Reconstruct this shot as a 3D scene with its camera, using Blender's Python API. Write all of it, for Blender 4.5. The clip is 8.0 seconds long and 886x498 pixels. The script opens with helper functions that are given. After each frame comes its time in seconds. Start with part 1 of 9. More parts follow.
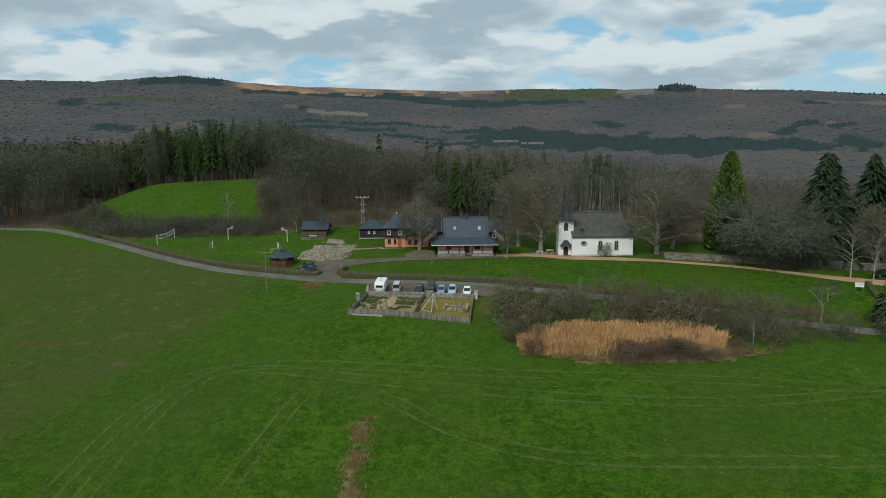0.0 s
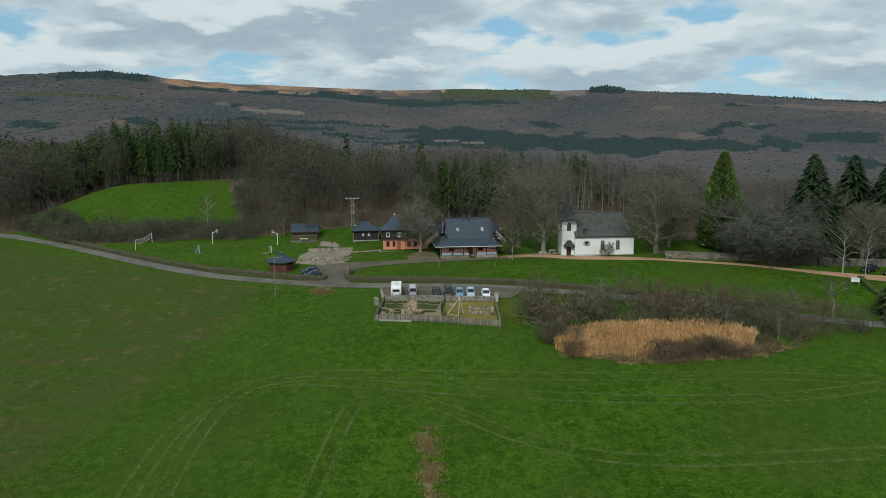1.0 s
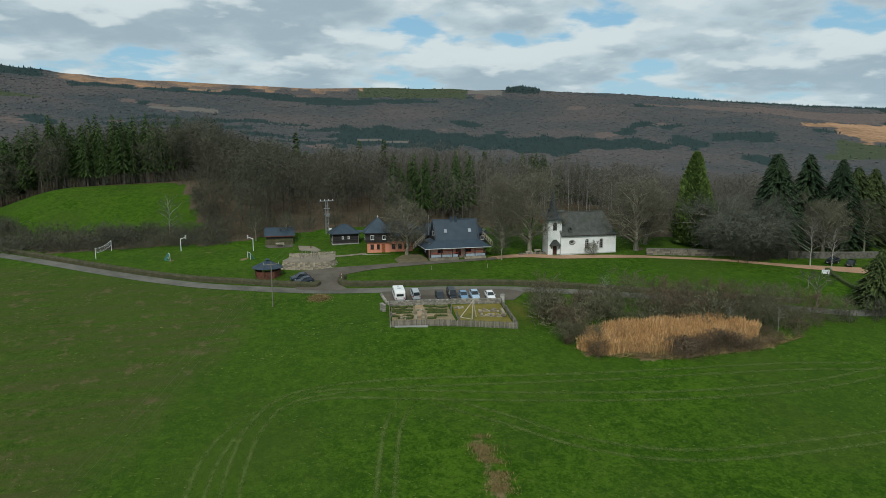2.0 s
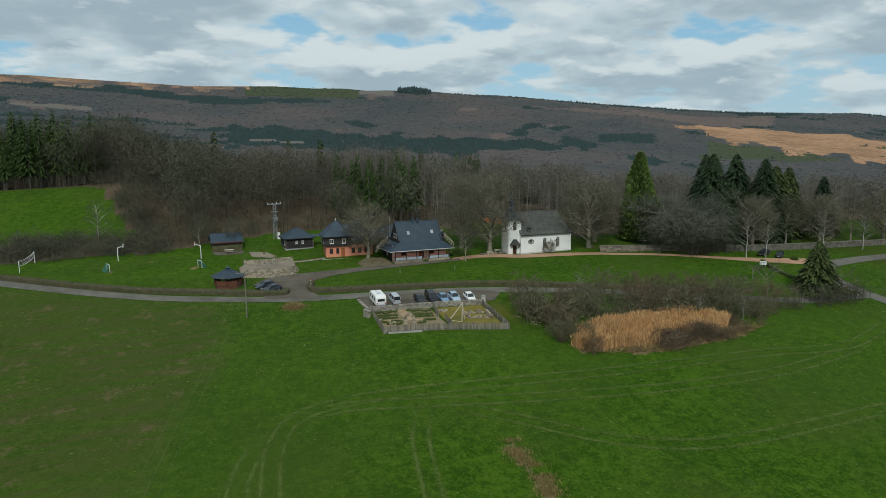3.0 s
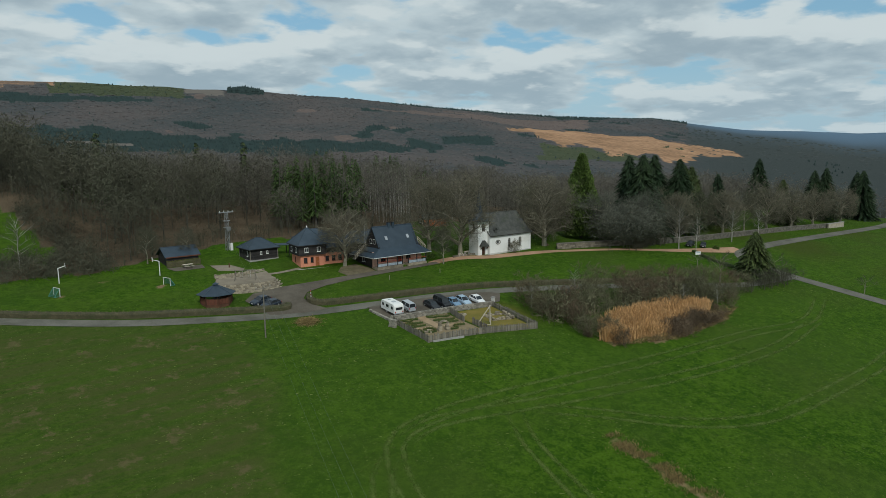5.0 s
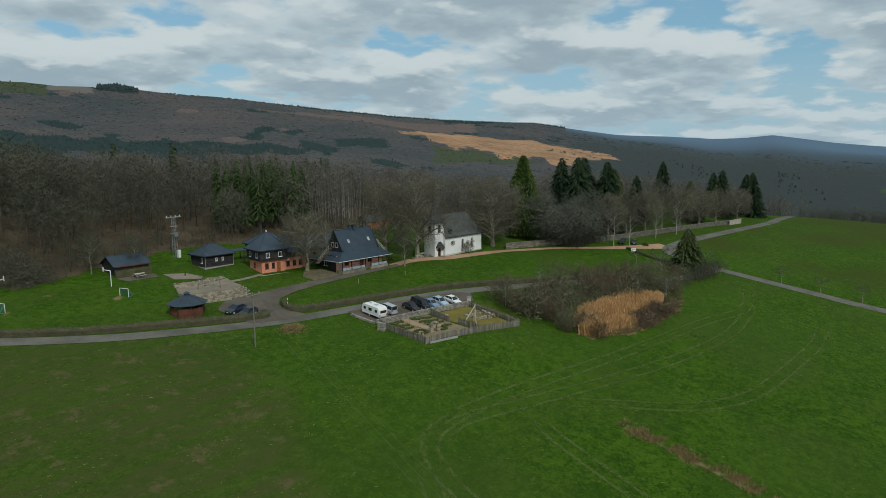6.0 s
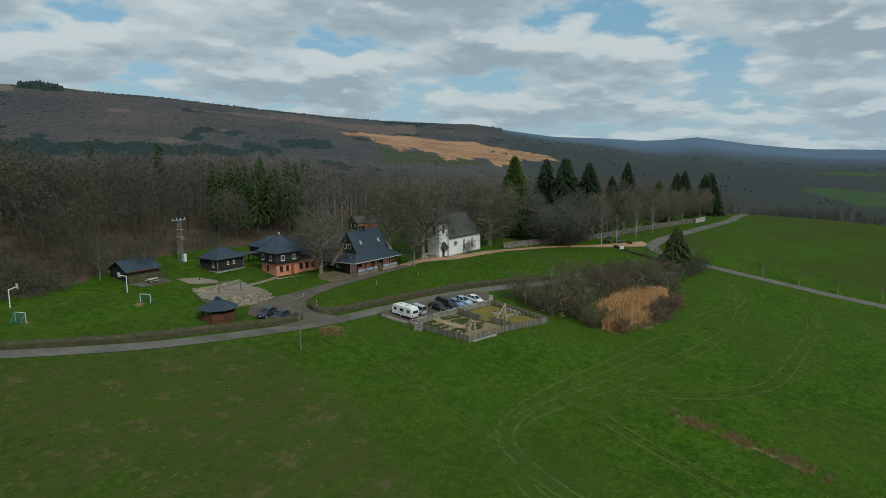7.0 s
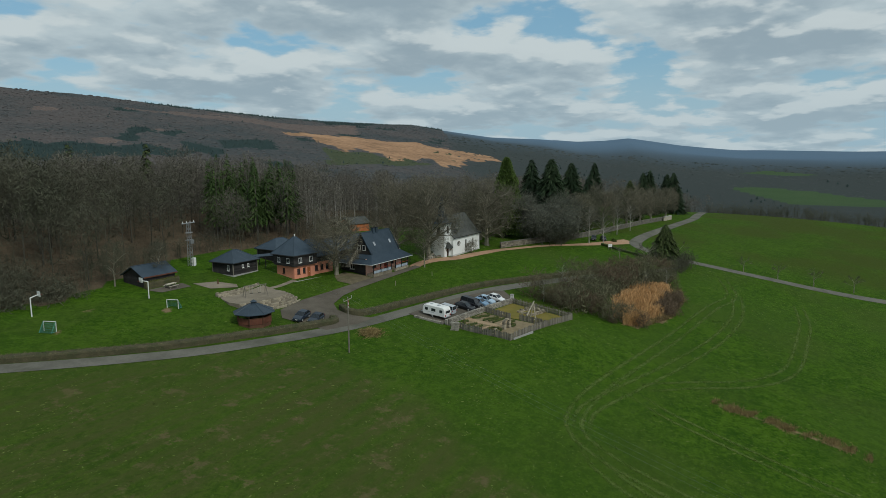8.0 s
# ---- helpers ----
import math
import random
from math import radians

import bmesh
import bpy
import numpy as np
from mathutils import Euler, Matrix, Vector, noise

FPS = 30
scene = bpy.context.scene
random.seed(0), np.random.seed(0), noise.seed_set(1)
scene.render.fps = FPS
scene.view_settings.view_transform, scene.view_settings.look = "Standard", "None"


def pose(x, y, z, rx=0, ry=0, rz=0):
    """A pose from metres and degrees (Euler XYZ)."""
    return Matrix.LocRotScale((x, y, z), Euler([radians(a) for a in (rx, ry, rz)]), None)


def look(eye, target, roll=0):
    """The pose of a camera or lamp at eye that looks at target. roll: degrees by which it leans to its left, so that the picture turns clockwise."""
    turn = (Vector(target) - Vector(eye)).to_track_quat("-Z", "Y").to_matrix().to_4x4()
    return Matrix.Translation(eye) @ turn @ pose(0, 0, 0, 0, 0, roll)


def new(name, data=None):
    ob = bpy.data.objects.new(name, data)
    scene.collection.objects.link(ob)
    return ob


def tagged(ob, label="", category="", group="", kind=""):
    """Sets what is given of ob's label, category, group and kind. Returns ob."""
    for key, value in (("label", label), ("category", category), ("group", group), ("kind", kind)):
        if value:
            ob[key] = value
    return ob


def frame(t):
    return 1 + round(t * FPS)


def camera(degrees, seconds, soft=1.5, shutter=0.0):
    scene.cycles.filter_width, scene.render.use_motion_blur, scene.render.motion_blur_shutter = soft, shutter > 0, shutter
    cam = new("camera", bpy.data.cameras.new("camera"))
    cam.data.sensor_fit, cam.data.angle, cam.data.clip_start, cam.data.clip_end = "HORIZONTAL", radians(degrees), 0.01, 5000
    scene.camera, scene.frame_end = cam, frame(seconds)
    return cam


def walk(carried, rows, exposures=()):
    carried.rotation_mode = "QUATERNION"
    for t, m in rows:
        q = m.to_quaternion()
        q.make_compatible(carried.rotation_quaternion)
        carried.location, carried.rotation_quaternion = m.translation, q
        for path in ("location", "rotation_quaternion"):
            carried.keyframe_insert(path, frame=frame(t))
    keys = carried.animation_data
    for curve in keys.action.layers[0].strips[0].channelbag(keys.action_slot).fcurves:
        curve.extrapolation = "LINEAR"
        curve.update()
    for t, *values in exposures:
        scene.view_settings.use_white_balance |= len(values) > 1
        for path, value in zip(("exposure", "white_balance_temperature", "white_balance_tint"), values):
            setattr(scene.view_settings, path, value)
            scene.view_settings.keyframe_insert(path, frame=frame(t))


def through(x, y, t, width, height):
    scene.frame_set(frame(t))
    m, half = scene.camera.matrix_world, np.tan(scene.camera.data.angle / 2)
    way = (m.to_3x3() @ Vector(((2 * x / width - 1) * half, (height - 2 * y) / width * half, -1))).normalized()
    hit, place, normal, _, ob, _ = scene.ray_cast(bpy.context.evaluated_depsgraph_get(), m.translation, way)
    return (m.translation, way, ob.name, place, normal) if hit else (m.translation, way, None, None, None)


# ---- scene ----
cam = camera(68.1, 8.0, 0.7)
PATH = [
    (0, (1.143, 0.447, 33.207), (1.124, 2.426, 32.923), -0.3),
    (0.5, (-6.739, 1.655, 33.37), (-6.652, 3.633, 33.083), -0.3),
    (1, (-14.61, 3.378, 33.492), (-14.418, 5.347, 33.205), -0.2),
    (1.2, (-17.74, 4.111, 33.567), (-17.507, 6.076, 33.279), -0.3),
    (2.3, (-34.473, 9.796, 34.02), (-33.928, 11.698, 33.728), -0.3),
    (2.5, (-37.36, 11.176, 34.038), (-36.75, 13.058, 33.746), -0.3),
    (3, (-44.65, 14.758, 34.025), (-43.878, 16.58, 33.733), -0.4),
    (3.5, (-51.567, 18.587, 34.14), (-50.638, 20.334, 33.849), -0.5),
    (4, (-58.29, 22.656, 34.333), (-57.222, 24.322, 34.041), -0.6),
    (4.2, (-60.971, 24.328, 34.375), (-59.869, 25.971, 34.08), -0.6),
    (5.3, (-74.468, 35.186, 34.455), (-73.184, 36.692, 34.166), -0.6),
    (5.5, (-76.976, 37.176, 34.482), (-75.637, 38.634, 34.193), -0.5),
    (6, (-82.695, 42.728, 34.393), (-81.221, 44.049, 34.107), -0.5),
    (6.5, (-88.134, 48.314, 34.416), (-86.594, 49.558, 34.13), -0.5),
    (7, (-93.209, 54.086, 34.455), (-91.612, 55.256, 34.171), -0.5),
    (7.5, (-97.992, 60.006, 34.49), (-96.342, 61.099, 34.207), -0.5),
    (8, (-102.397, 66.426, 34.622), (-100.694, 67.437, 34.338), -0.5),
]
walk(cam, [(t, look(eye, target, roll)) for t, eye, target, roll in PATH], [(0.0, 0.27, 6500, 3), (4.0, 0.15, 6500, 3), (8.0, -0.02, 6500, 3)])


# ---- sky, sun ----
SUN_AZ, SUN_EL = 200.0, 42.0          # degrees clockwise from +y, and above the horizon
sun_from = Vector((math.sin(radians(SUN_AZ)) * math.cos(radians(SUN_EL)), math.cos(radians(SUN_AZ)) * math.cos(radians(SUN_EL)), math.sin(radians(SUN_EL))))
sun_data = bpy.data.lights.new("sun", "SUN")
sun_data.energy, sun_data.angle, sun_data.color = 1.7, radians(8), (1.0, 0.965, 0.93)
sun = new("sun", sun_data)
sun.matrix_world = look(sun_from * 400, (0, 0, 0))


class Nodes:
    """Short spelling for node trees."""

    def __init__(self, tree):
        self.tree = tree
        tree.nodes.clear()

    def add(self, kind, **values):
        node = self.tree.nodes.new(kind)
        for key, value in values.items():
            if key == "inputs":
                for name, v in value.items():
                    self.put(node.inputs[name], v)
            else:
                setattr(node, key, value)
        return node

    def put(self, socket, v):
        if isinstance(v, bpy.types.NodeSocket):
            self.tree.links.new(v, socket)
        elif isinstance(v, (tuple, list)) and len(v) == 3 and socket.type == "RGBA":
            socket.default_value = (*v, 1)
        else:
            socket.default_value = v

    def math(self, op, a, b=0.0, c=0.0, clamp=False):
        node = self.add("ShaderNodeMath", operation=op, use_clamp=clamp)
        self.put(node.inputs[0], a), self.put(node.inputs[1], b), self.put(node.inputs[2], c)
        return node.outputs[0]

    def mix(self, f, a, b):
        node = self.add("ShaderNodeMix", data_type="RGBA")
        self.put(node.inputs[0], f), self.put(node.inputs[6], a), self.put(node.inputs[7], b)
        return node.outputs[2]

    def noise(self, vector, scale, detail=4.0, rough=0.55, distort=0.0):
        node = self.add("ShaderNodeTexNoise", inputs={"Scale": scale, "Detail": detail, "Roughness": rough, "Distortion": distort})
        self.put(node.inputs["Vector"], vector)
        return node.outputs["Fac"]

    def step(self, v, lo, hi, a=0.0, b=1.0):
        node = self.add("ShaderNodeMapRange", interpolation_type="SMOOTHSTEP")
        for name, x in (("Value", v), ("From Min", lo), ("From Max", hi), ("To Min", a), ("To Max", b)):
            self.put(node.inputs[name], x)
        return node.outputs[0]

    def attribute(self, name):
        return self.add("ShaderNodeAttribute", attribute_name=name).outputs["Fac"]


def build_world():
    w = bpy.data.worlds.new("sky")
    scene.world = w
    w.use_nodes = True
    n = Nodes(w.node_tree)
    sky = n.add("ShaderNodeTexSky", sky_type="NISHITA", sun_disc=False, sun_elevation=radians(SUN_EL), sun_rotation=radians(SUN_AZ), air_density=1.0, dust_density=1.2)
    way = n.add("ShaderNodeTexCoord").outputs["Generated"]
    xyz = n.add("ShaderNodeSeparateXYZ")
    n.put(xyz.inputs[0], way)
    up = n.math("MAXIMUM", xyz.outputs[2], 0.0)
    deep = n.math("ADD", up, 0.19)
    flat = n.add("ShaderNodeCombineXYZ")
    n.put(flat.inputs[0], n.math("DIVIDE", xyz.outputs[0], deep))
    n.put(flat.inputs[1], n.math("DIVIDE", xyz.outputs[1], deep))
    shift = n.add("ShaderNodeMapping", inputs={"Location": (3.1, 0.6, 0.0)})
    n.put(shift.inputs[0], flat.outputs[0])
    p = shift.outputs[0]
    # a broken deck of cumulus: ragged puffs, white where the light reaches them, grey in their thick bases
    big = n.noise(p, 1.75, 6.0, 0.48, 0.0)
    over = n.add("ShaderNodeVectorMath", operation="SCALE", inputs={"Scale": 0.95})
    n.put(over.inputs[0], flat.outputs[0])
    above = n.add("ShaderNodeMapping", inputs={"Location": (3.1, 0.6, 0.0)})
    n.put(above.inputs[0], over.outputs[0])
    lit = n.noise(above.outputs[0], 1.75, 5.0, 0.48, 0.0)
    fine = n.noise(p, 6.0, 5.0, 0.55, 0.2)
    wide = n.noise(p, 0.3, 2.0, 0.5)
    body = n.math("ADD", n.math("ADD", n.math("MULTIPLY", big, 0.66), n.math("MULTIPLY", fine, 0.22)), n.math("MULTIPLY", wide, 0.12))
    cover = n.step(n.math("ADD", body, n.math("MULTIPLY", up, 0.22)), 0.425, 0.50)
    shade = n.step(n.math("ADD", n.math("MULTIPLY", lit, 0.75), n.math("MULTIPLY", fine, 0.25)), 0.42, 0.62)
    cloud = n.mix(shade, (5.05, 5.8, 6.4), (3.15, 3.95, 4.7))
    puff = n.math("MULTIPLY", n.step(n.math("SUBTRACT", body, n.math("MULTIPLY", lit, 0.82)), 0.085, 0.155), 0.8)
    cloud = n.mix(puff, cloud, (6.1, 6.6, 7.0))
    haze = n.step(xyz.outputs[2], 0.0, 0.16, 0.85, 0.0)
    blue = n.mix(n.math("MULTIPLY", haze, 0.8), n.mix(0.55, sky.outputs[0], (2.0, 4.3, 6.3)), (3.7, 5.2, 6.5))
    full = n.mix(cover, blue, cloud)
    full = n.mix(n.math("MULTIPLY", haze, 0.35), full, (4.0, 5.2, 6.2))
    back = n.add("ShaderNodeBackground", inputs={"Strength": 0.094})
    n.put(back.inputs[0], full)
    out = n.add("ShaderNodeOutputWorld")
    n.put(out.inputs[0], back.outputs[0])


build_world()


# ---- materials ----
def mat(name, a, b, scale=1.0, rough=0.85, fine=8.0, bump=0.15, metal=0.0, stain=None, per="object", spread=0.25, gloss=0.3, through=0.0):
    """A worn surface: two colours mixed by coarse and fine grain, a stain colour in patches, and a shade of its own for each piece."""
    m = bpy.data.materials.new(name)
    m.use_nodes = True
    n = Nodes(m.node_tree)
    at = n.add("ShaderNodeTexCoord").outputs["Object"] if per == "object" else n.add("ShaderNodeNewGeometry").outputs["Position"]
    one, two = n.noise(at, scale, 3.0), n.noise(at, scale * fine, 3.0, 0.65)
    colour = n.mix(n.step(n.math("ADD", n.math("MULTIPLY", one, 0.6), n.math("MULTIPLY", two, 0.4)), 0.33, 0.67), a, b)
    if stain:
        colour = n.mix(n.math("MULTIPLY", n.step(n.noise(at, scale * 0.37, 5.0, 0.65), 0.5, 0.68), 0.7), colour, stain)
    pick = n.add("ShaderNodeObjectInfo").outputs["Random"] if per == "object" else n.add("ShaderNodeNewGeometry").outputs["Random Per Island"]
    tint = n.add("ShaderNodeHueSaturation")
    n.put(tint.inputs["Value"], n.step(pick, 0.0, 1.0, 1.0 - spread, 1.0 + spread))
    n.put(tint.inputs["Color"], colour)
    shader = n.add("ShaderNodeBsdfPrincipled", inputs={"Roughness": rough, "Metallic": metal, "Specular IOR Level": gloss})
    n.put(shader.inputs["Base Color"], tint.outputs[0])
    if bump:
        relief = n.add("ShaderNodeBump", inputs={"Strength": bump, "Distance": 0.05})
        n.put(relief.inputs["Height"], two)
        n.put(shader.inputs["Normal"], relief.outputs[0])
    surface = shader.outputs[0]
    if through:
        # twigs and needles let part of the light pass
        thin, both = n.add("ShaderNodeBsdfTranslucent"), n.add("ShaderNodeMixShader", inputs={0: through})
        n.put(thin.inputs[0], tint.outputs[0])
        n.put(both.inputs[1], surface)
        n.put(both.inputs[2], thin.outputs[0])
        surface = both.outputs[0]
    out = n.add("ShaderNodeOutputMaterial")
    n.put(out.inputs[0], surface)
    return m


M = dict(
    render_white=mat("white_render", (0.80, 0.80, 0.78), (0.72, 0.73, 0.71), 0.5, 0.9, 9, 0.1, stain=(0.62, 0.62, 0.58), spread=0.02),
    slate_grey=mat("grey_slate", (0.042, 0.045, 0.042), (0.080, 0.082, 0.075), 0.8, 0.7, 9, 0.4, stain=(0.042, 0.05, 0.034), spread=0.22, gloss=0.2),
    slate_blue=mat("blue_slate", (0.022, 0.038, 0.056), (0.036, 0.056, 0.078), 0.7, 0.55, 9, 0.3, spread=0.12, gloss=0.45),
    timber_black=mat("black_timber", (0.018, 0.017, 0.018), (0.04, 0.036, 0.034), 1.0, 0.8, 14, 0.4, spread=0.3),
    timber_brown=mat("brown_timber", (0.06, 0.028, 0.018), (0.11, 0.052, 0.03), 1.0, 0.75, 12, 0.3, spread=0.25),
    timber_red=mat("red_timber", (0.13, 0.026, 0.018), (0.20, 0.045, 0.03), 1.0, 0.75, 12, 0.25, spread=0.2),
    rail_red=mat("red_paint", (0.36, 0.05, 0.03), (0.46, 0.08, 0.045), 1.0, 0.6, 12, 0.1, spread=0.1),
    timber_russet=mat("russet_timber", (0.095, 0.034, 0.022), (0.15, 0.058, 0.036), 1.0, 0.75, 12, 0.25, spread=0.2),
    timber_pale=mat("pale_timber", (0.38, 0.33, 0.26), (0.52, 0.47, 0.38), 1.2, 0.8, 10, 0.3, spread=0.2),
    timber_grey=mat("grey_timber", (0.14, 0.127, 0.104), (0.245, 0.222, 0.185), 1.3, 0.9, 12, 0.4, spread=0.3),
    timber_orange=mat("orange_timber", (0.32, 0.10, 0.035), (0.42, 0.15, 0.06), 1.2, 0.8, 10, 0.3, spread=0.2),
    pink=mat("salmon_render", (0.66, 0.27, 0.17), (0.58, 0.23, 0.145), 0.6, 0.9, 9, 0.1, stain=(0.50, 0.21, 0.14), spread=0.03),
    pink_pale=mat("pale_salmon_render", (0.82, 0.50, 0.39), (0.74, 0.44, 0.34), 0.6, 0.9, 9, 0.1, stain=(0.64, 0.38, 0.29), spread=0.03),
    pale_blue=mat("pale_blue_board", (0.34, 0.40, 0.45), (0.27, 0.32, 0.37), 0.8, 0.8, 9, 0.1, spread=0.08),
    white=mat("white_paint", (0.78, 0.78, 0.76), (0.70, 0.70, 0.68), 1.0, 0.5, 8, 0.05, spread=0.04),
    green=mat("green_net", (0.05, 0.19, 0.14), (0.09, 0.26, 0.2), 3.0, 0.7, 8, 0.1),
    steel=mat("galvanised_steel", (0.42, 0.43, 0.43), (0.55, 0.56, 0.56), 2.0, 0.45, 8, 0.05, metal=0.4),
    steel_dull=mat("weathered_steel", (0.20, 0.21, 0.21), (0.30, 0.31, 0.31), 2.0, 0.6, 8, 0.05, metal=0.3),
    bed_soil=mat("bed_soil", (0.10, 0.084, 0.05), (0.17, 0.14, 0.085), 0.9, 0.95, 8, 0.5, stain=(0.085, 0.085, 0.035), spread=0.03),
    garden_soil=mat("garden_gravel", (0.28, 0.195, 0.115), (0.39, 0.285, 0.175), 0.6, 0.95, 12, 0.4, stain=(0.19, 0.14, 0.08), spread=0.03),
    concrete=mat("concrete", (0.36, 0.35, 0.33), (0.46, 0.45, 0.42), 0.9, 0.9, 9, 0.3, stain=(0.28, 0.27, 0.24)),
    stone=mat("field_stone", (0.125, 0.11, 0.085), (0.26, 0.225, 0.175), 1.2, 0.9, 7, 0.6, stain=(0.10, 0.095, 0.072), spread=0.35),
    stone_tan=mat("tan_stone", (0.21, 0.18, 0.13), (0.37, 0.325, 0.245), 1.2, 0.9, 7, 0.6, stain=(0.15, 0.128, 0.095), spread=0.32),
    stone_grey=mat("grey_stone", (0.20, 0.187, 0.158), (0.33, 0.305, 0.26), 1.2, 0.9, 7, 0.6, stain=(0.15, 0.138, 0.112), spread=0.3),
    wall_dark=mat("lichened_wall", (0.085, 0.078, 0.064), (0.19, 0.175, 0.15), 1.6, 0.95, 6, 0.8, stain=(0.06, 0.062, 0.045), spread=0.1),
    mortar=mat("mortar", (0.13, 0.12, 0.10), (0.20, 0.185, 0.16), 1.5, 0.95, 8, 0.4),
    asphalt=mat("asphalt", (0.094, 0.081, 0.064), (0.135, 0.118, 0.095), 0.35, 0.97, 14, 0.2, stain=(0.07, 0.062, 0.05), spread=0.03, gloss=0.08),
    lane=mat("worn_lane", (0.120, 0.116, 0.098), (0.172, 0.165, 0.140), 0.3, 0.97, 14, 0.2, stain=(0.082, 0.082, 0.062), spread=0.03, gloss=0.08),
    gravel=mat("pale_gravel", (0.185, 0.155, 0.115), (0.26, 0.22, 0.165), 0.5, 0.95, 14, 0.4, stain=(0.15, 0.125, 0.09), spread=0.03),
    path=mat("orange_gravel", (0.34, 0.20, 0.12), (0.44, 0.28, 0.18), 0.4, 0.95, 14, 0.3, stain=(0.27, 0.18, 0.11), spread=0.03),
    glass=mat("dark_glass", (0.015, 0.02, 0.025), (0.03, 0.035, 0.04), 1.0, 0.08, 4, 0.0, gloss=0.6),
    # pale blue-grey base colour stands in for sky reflected in the roof panes
    sky_toned_glass=mat("sky_toned_glass", (0.30, 0.33, 0.36), (0.36, 0.39, 0.42), 1.0, 0.12, 4, 0.0, gloss=0.8),
    rubber=mat("tyre_rubber", (0.015, 0.015, 0.015), (0.03, 0.03, 0.03), 3.0, 0.8),
    box_hedge=mat("box_hedge", (0.085, 0.100, 0.024), (0.145, 0.155, 0.045), 3.0, 0.9, 6, 0.8, per="island", spread=0.4),
    hedge=mat("bare_hedge", (0.084, 0.082, 0.040), (0.14, 0.128, 0.068), 1.1, 0.95, 6, 0.5, stain=(0.06, 0.076, 0.028), per="island", spread=0.5),
    moss_hedge=mat("olive_hedge", (0.075, 0.085, 0.018), (0.125, 0.13, 0.032), 1.1, 0.95, 6, 0.5, per="island", spread=0.35),
    bark_dark=mat("dark_bark", (0.15, 0.138, 0.10), (0.29, 0.265, 0.205), 0.8, 0.9, 7, 0.5, stain=(0.12, 0.13, 0.07), per="island", spread=0.35),
    bark=mat("grey_bark", (0.06, 0.054, 0.046), (0.12, 0.11, 0.095), 0.8, 0.9, 7, 0.5, per="island", spread=0.35),
    bark_wood=mat("weathered_bark", (0.046, 0.044, 0.033), (0.090, 0.085, 0.066), 0.35, 0.9, 7, 0.0, stain=(0.058, 0.066, 0.040), per="island", spread=0.35),
    bark_pale=mat("birch_bark", (0.26, 0.25, 0.225), (0.40, 0.385, 0.35), 0.8, 0.8, 7, 0.3, stain=(0.12, 0.11, 0.1), per="island", spread=0.2),
    twig=mat("bare_twig", (0.068, 0.069, 0.047), (0.112, 0.109, 0.076), 0.10, 0.95, 9, 0.0, stain=(0.076, 0.084, 0.052), per="island", spread=0.16, through=0.2),
    twig_red=mat("reddish_twig", (0.104, 0.097, 0.080), (0.176, 0.158, 0.130), 0.10, 0.95, 9, 0.0, stain=(0.12, 0.122, 0.094), per="island", spread=0.2, through=0.25),
    twig_lime=mat("lime_twig", (0.115, 0.106, 0.076), (0.200, 0.182, 0.132), 0.3, 0.95, 9, 0.0, stain=(0.13, 0.128, 0.08), per="island", spread=0.3, through=0.3),
    twig_rust=mat("rusty_twig", (0.105, 0.076, 0.050), (0.185, 0.136, 0.090), 0.3, 0.95, 9, 0.0, stain=(0.09, 0.082, 0.05), per="island", spread=0.35, through=0.25),
    bark_brown=mat("brown_bark", (0.075, 0.062, 0.04), (0.14, 0.115, 0.075), 0.8, 0.9, 7, 0.5, per="island", spread=0.35),
    twig_oak=mat("oak_twig", (0.080, 0.086, 0.068), (0.142, 0.146, 0.114), 0.25, 0.95, 9, 0.0, per="island", spread=0.35, through=0.15),
    twig_green=mat("mossy_twig", (0.095, 0.098, 0.055), (0.175, 0.168, 0.100), 0.3, 0.95, 9, 0.0, stain=(0.15, 0.112, 0.072), per="island", spread=0.35, through=0.25),
    needle=mat("dark_needles", (0.017, 0.038, 0.017), (0.040, 0.068, 0.027), 0.12, 0.8, 6, 0.0, per="island", spread=0.5),
    needle_mid=mat("spruce_needles", (0.044, 0.082, 0.022), (0.085, 0.135, 0.038), 0.12, 0.8, 6, 0.0, per="island", spread=0.4, through=0.25),
    needle_warm=mat("olive_needles", (0.04, 0.062, 0.018), (0.075, 0.10, 0.03), 0.12, 0.8, 6, 0.0, per="island", spread=0.5),
    leaf_bright=mat("yellow_green_fronds", (0.062, 0.105, 0.02), (0.115, 0.17, 0.04), 0.4, 0.8, 6, 0.0, per="island", spread=0.45),
    # the blue-grey in the next two stands in for haze over the hillside
    hill_bare=mat("hazy_bare_crowns", (0.058, 0.067, 0.070), (0.100, 0.088, 0.085), 0.0045, 0.95, 14, 0.0, per="island", spread=0.05),
    hill_dark=mat("hazy_conifer_crowns", (0.024, 0.043, 0.044), (0.036, 0.056, 0.052), 0.01, 0.9, 9, 0.0, per="island", spread=0.10),
    hill_olive=mat("hill_olive_crowns", (0.046, 0.062, 0.034), (0.082, 0.090, 0.050), 0.01, 0.95, 9, 0.0, per="island", spread=0.2),
    hill_pale=mat("hill_clearing", (0.105, 0.098, 0.088), (0.155, 0.140, 0.122), 0.01, 0.95, 9, 0.0, per="island", spread=0.15),
    hill_rosy=mat("hill_birch_crowns", (0.112, 0.090, 0.083), (0.158, 0.122, 0.108), 0.008, 0.95, 9, 0.0, per="island", spread=0.07),
    # blue-grey tones: distance haze put into the woods' base colours
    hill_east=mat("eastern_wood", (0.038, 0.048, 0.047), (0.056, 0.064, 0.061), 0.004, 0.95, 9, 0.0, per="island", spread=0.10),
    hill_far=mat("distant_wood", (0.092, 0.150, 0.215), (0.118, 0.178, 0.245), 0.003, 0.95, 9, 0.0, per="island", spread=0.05),
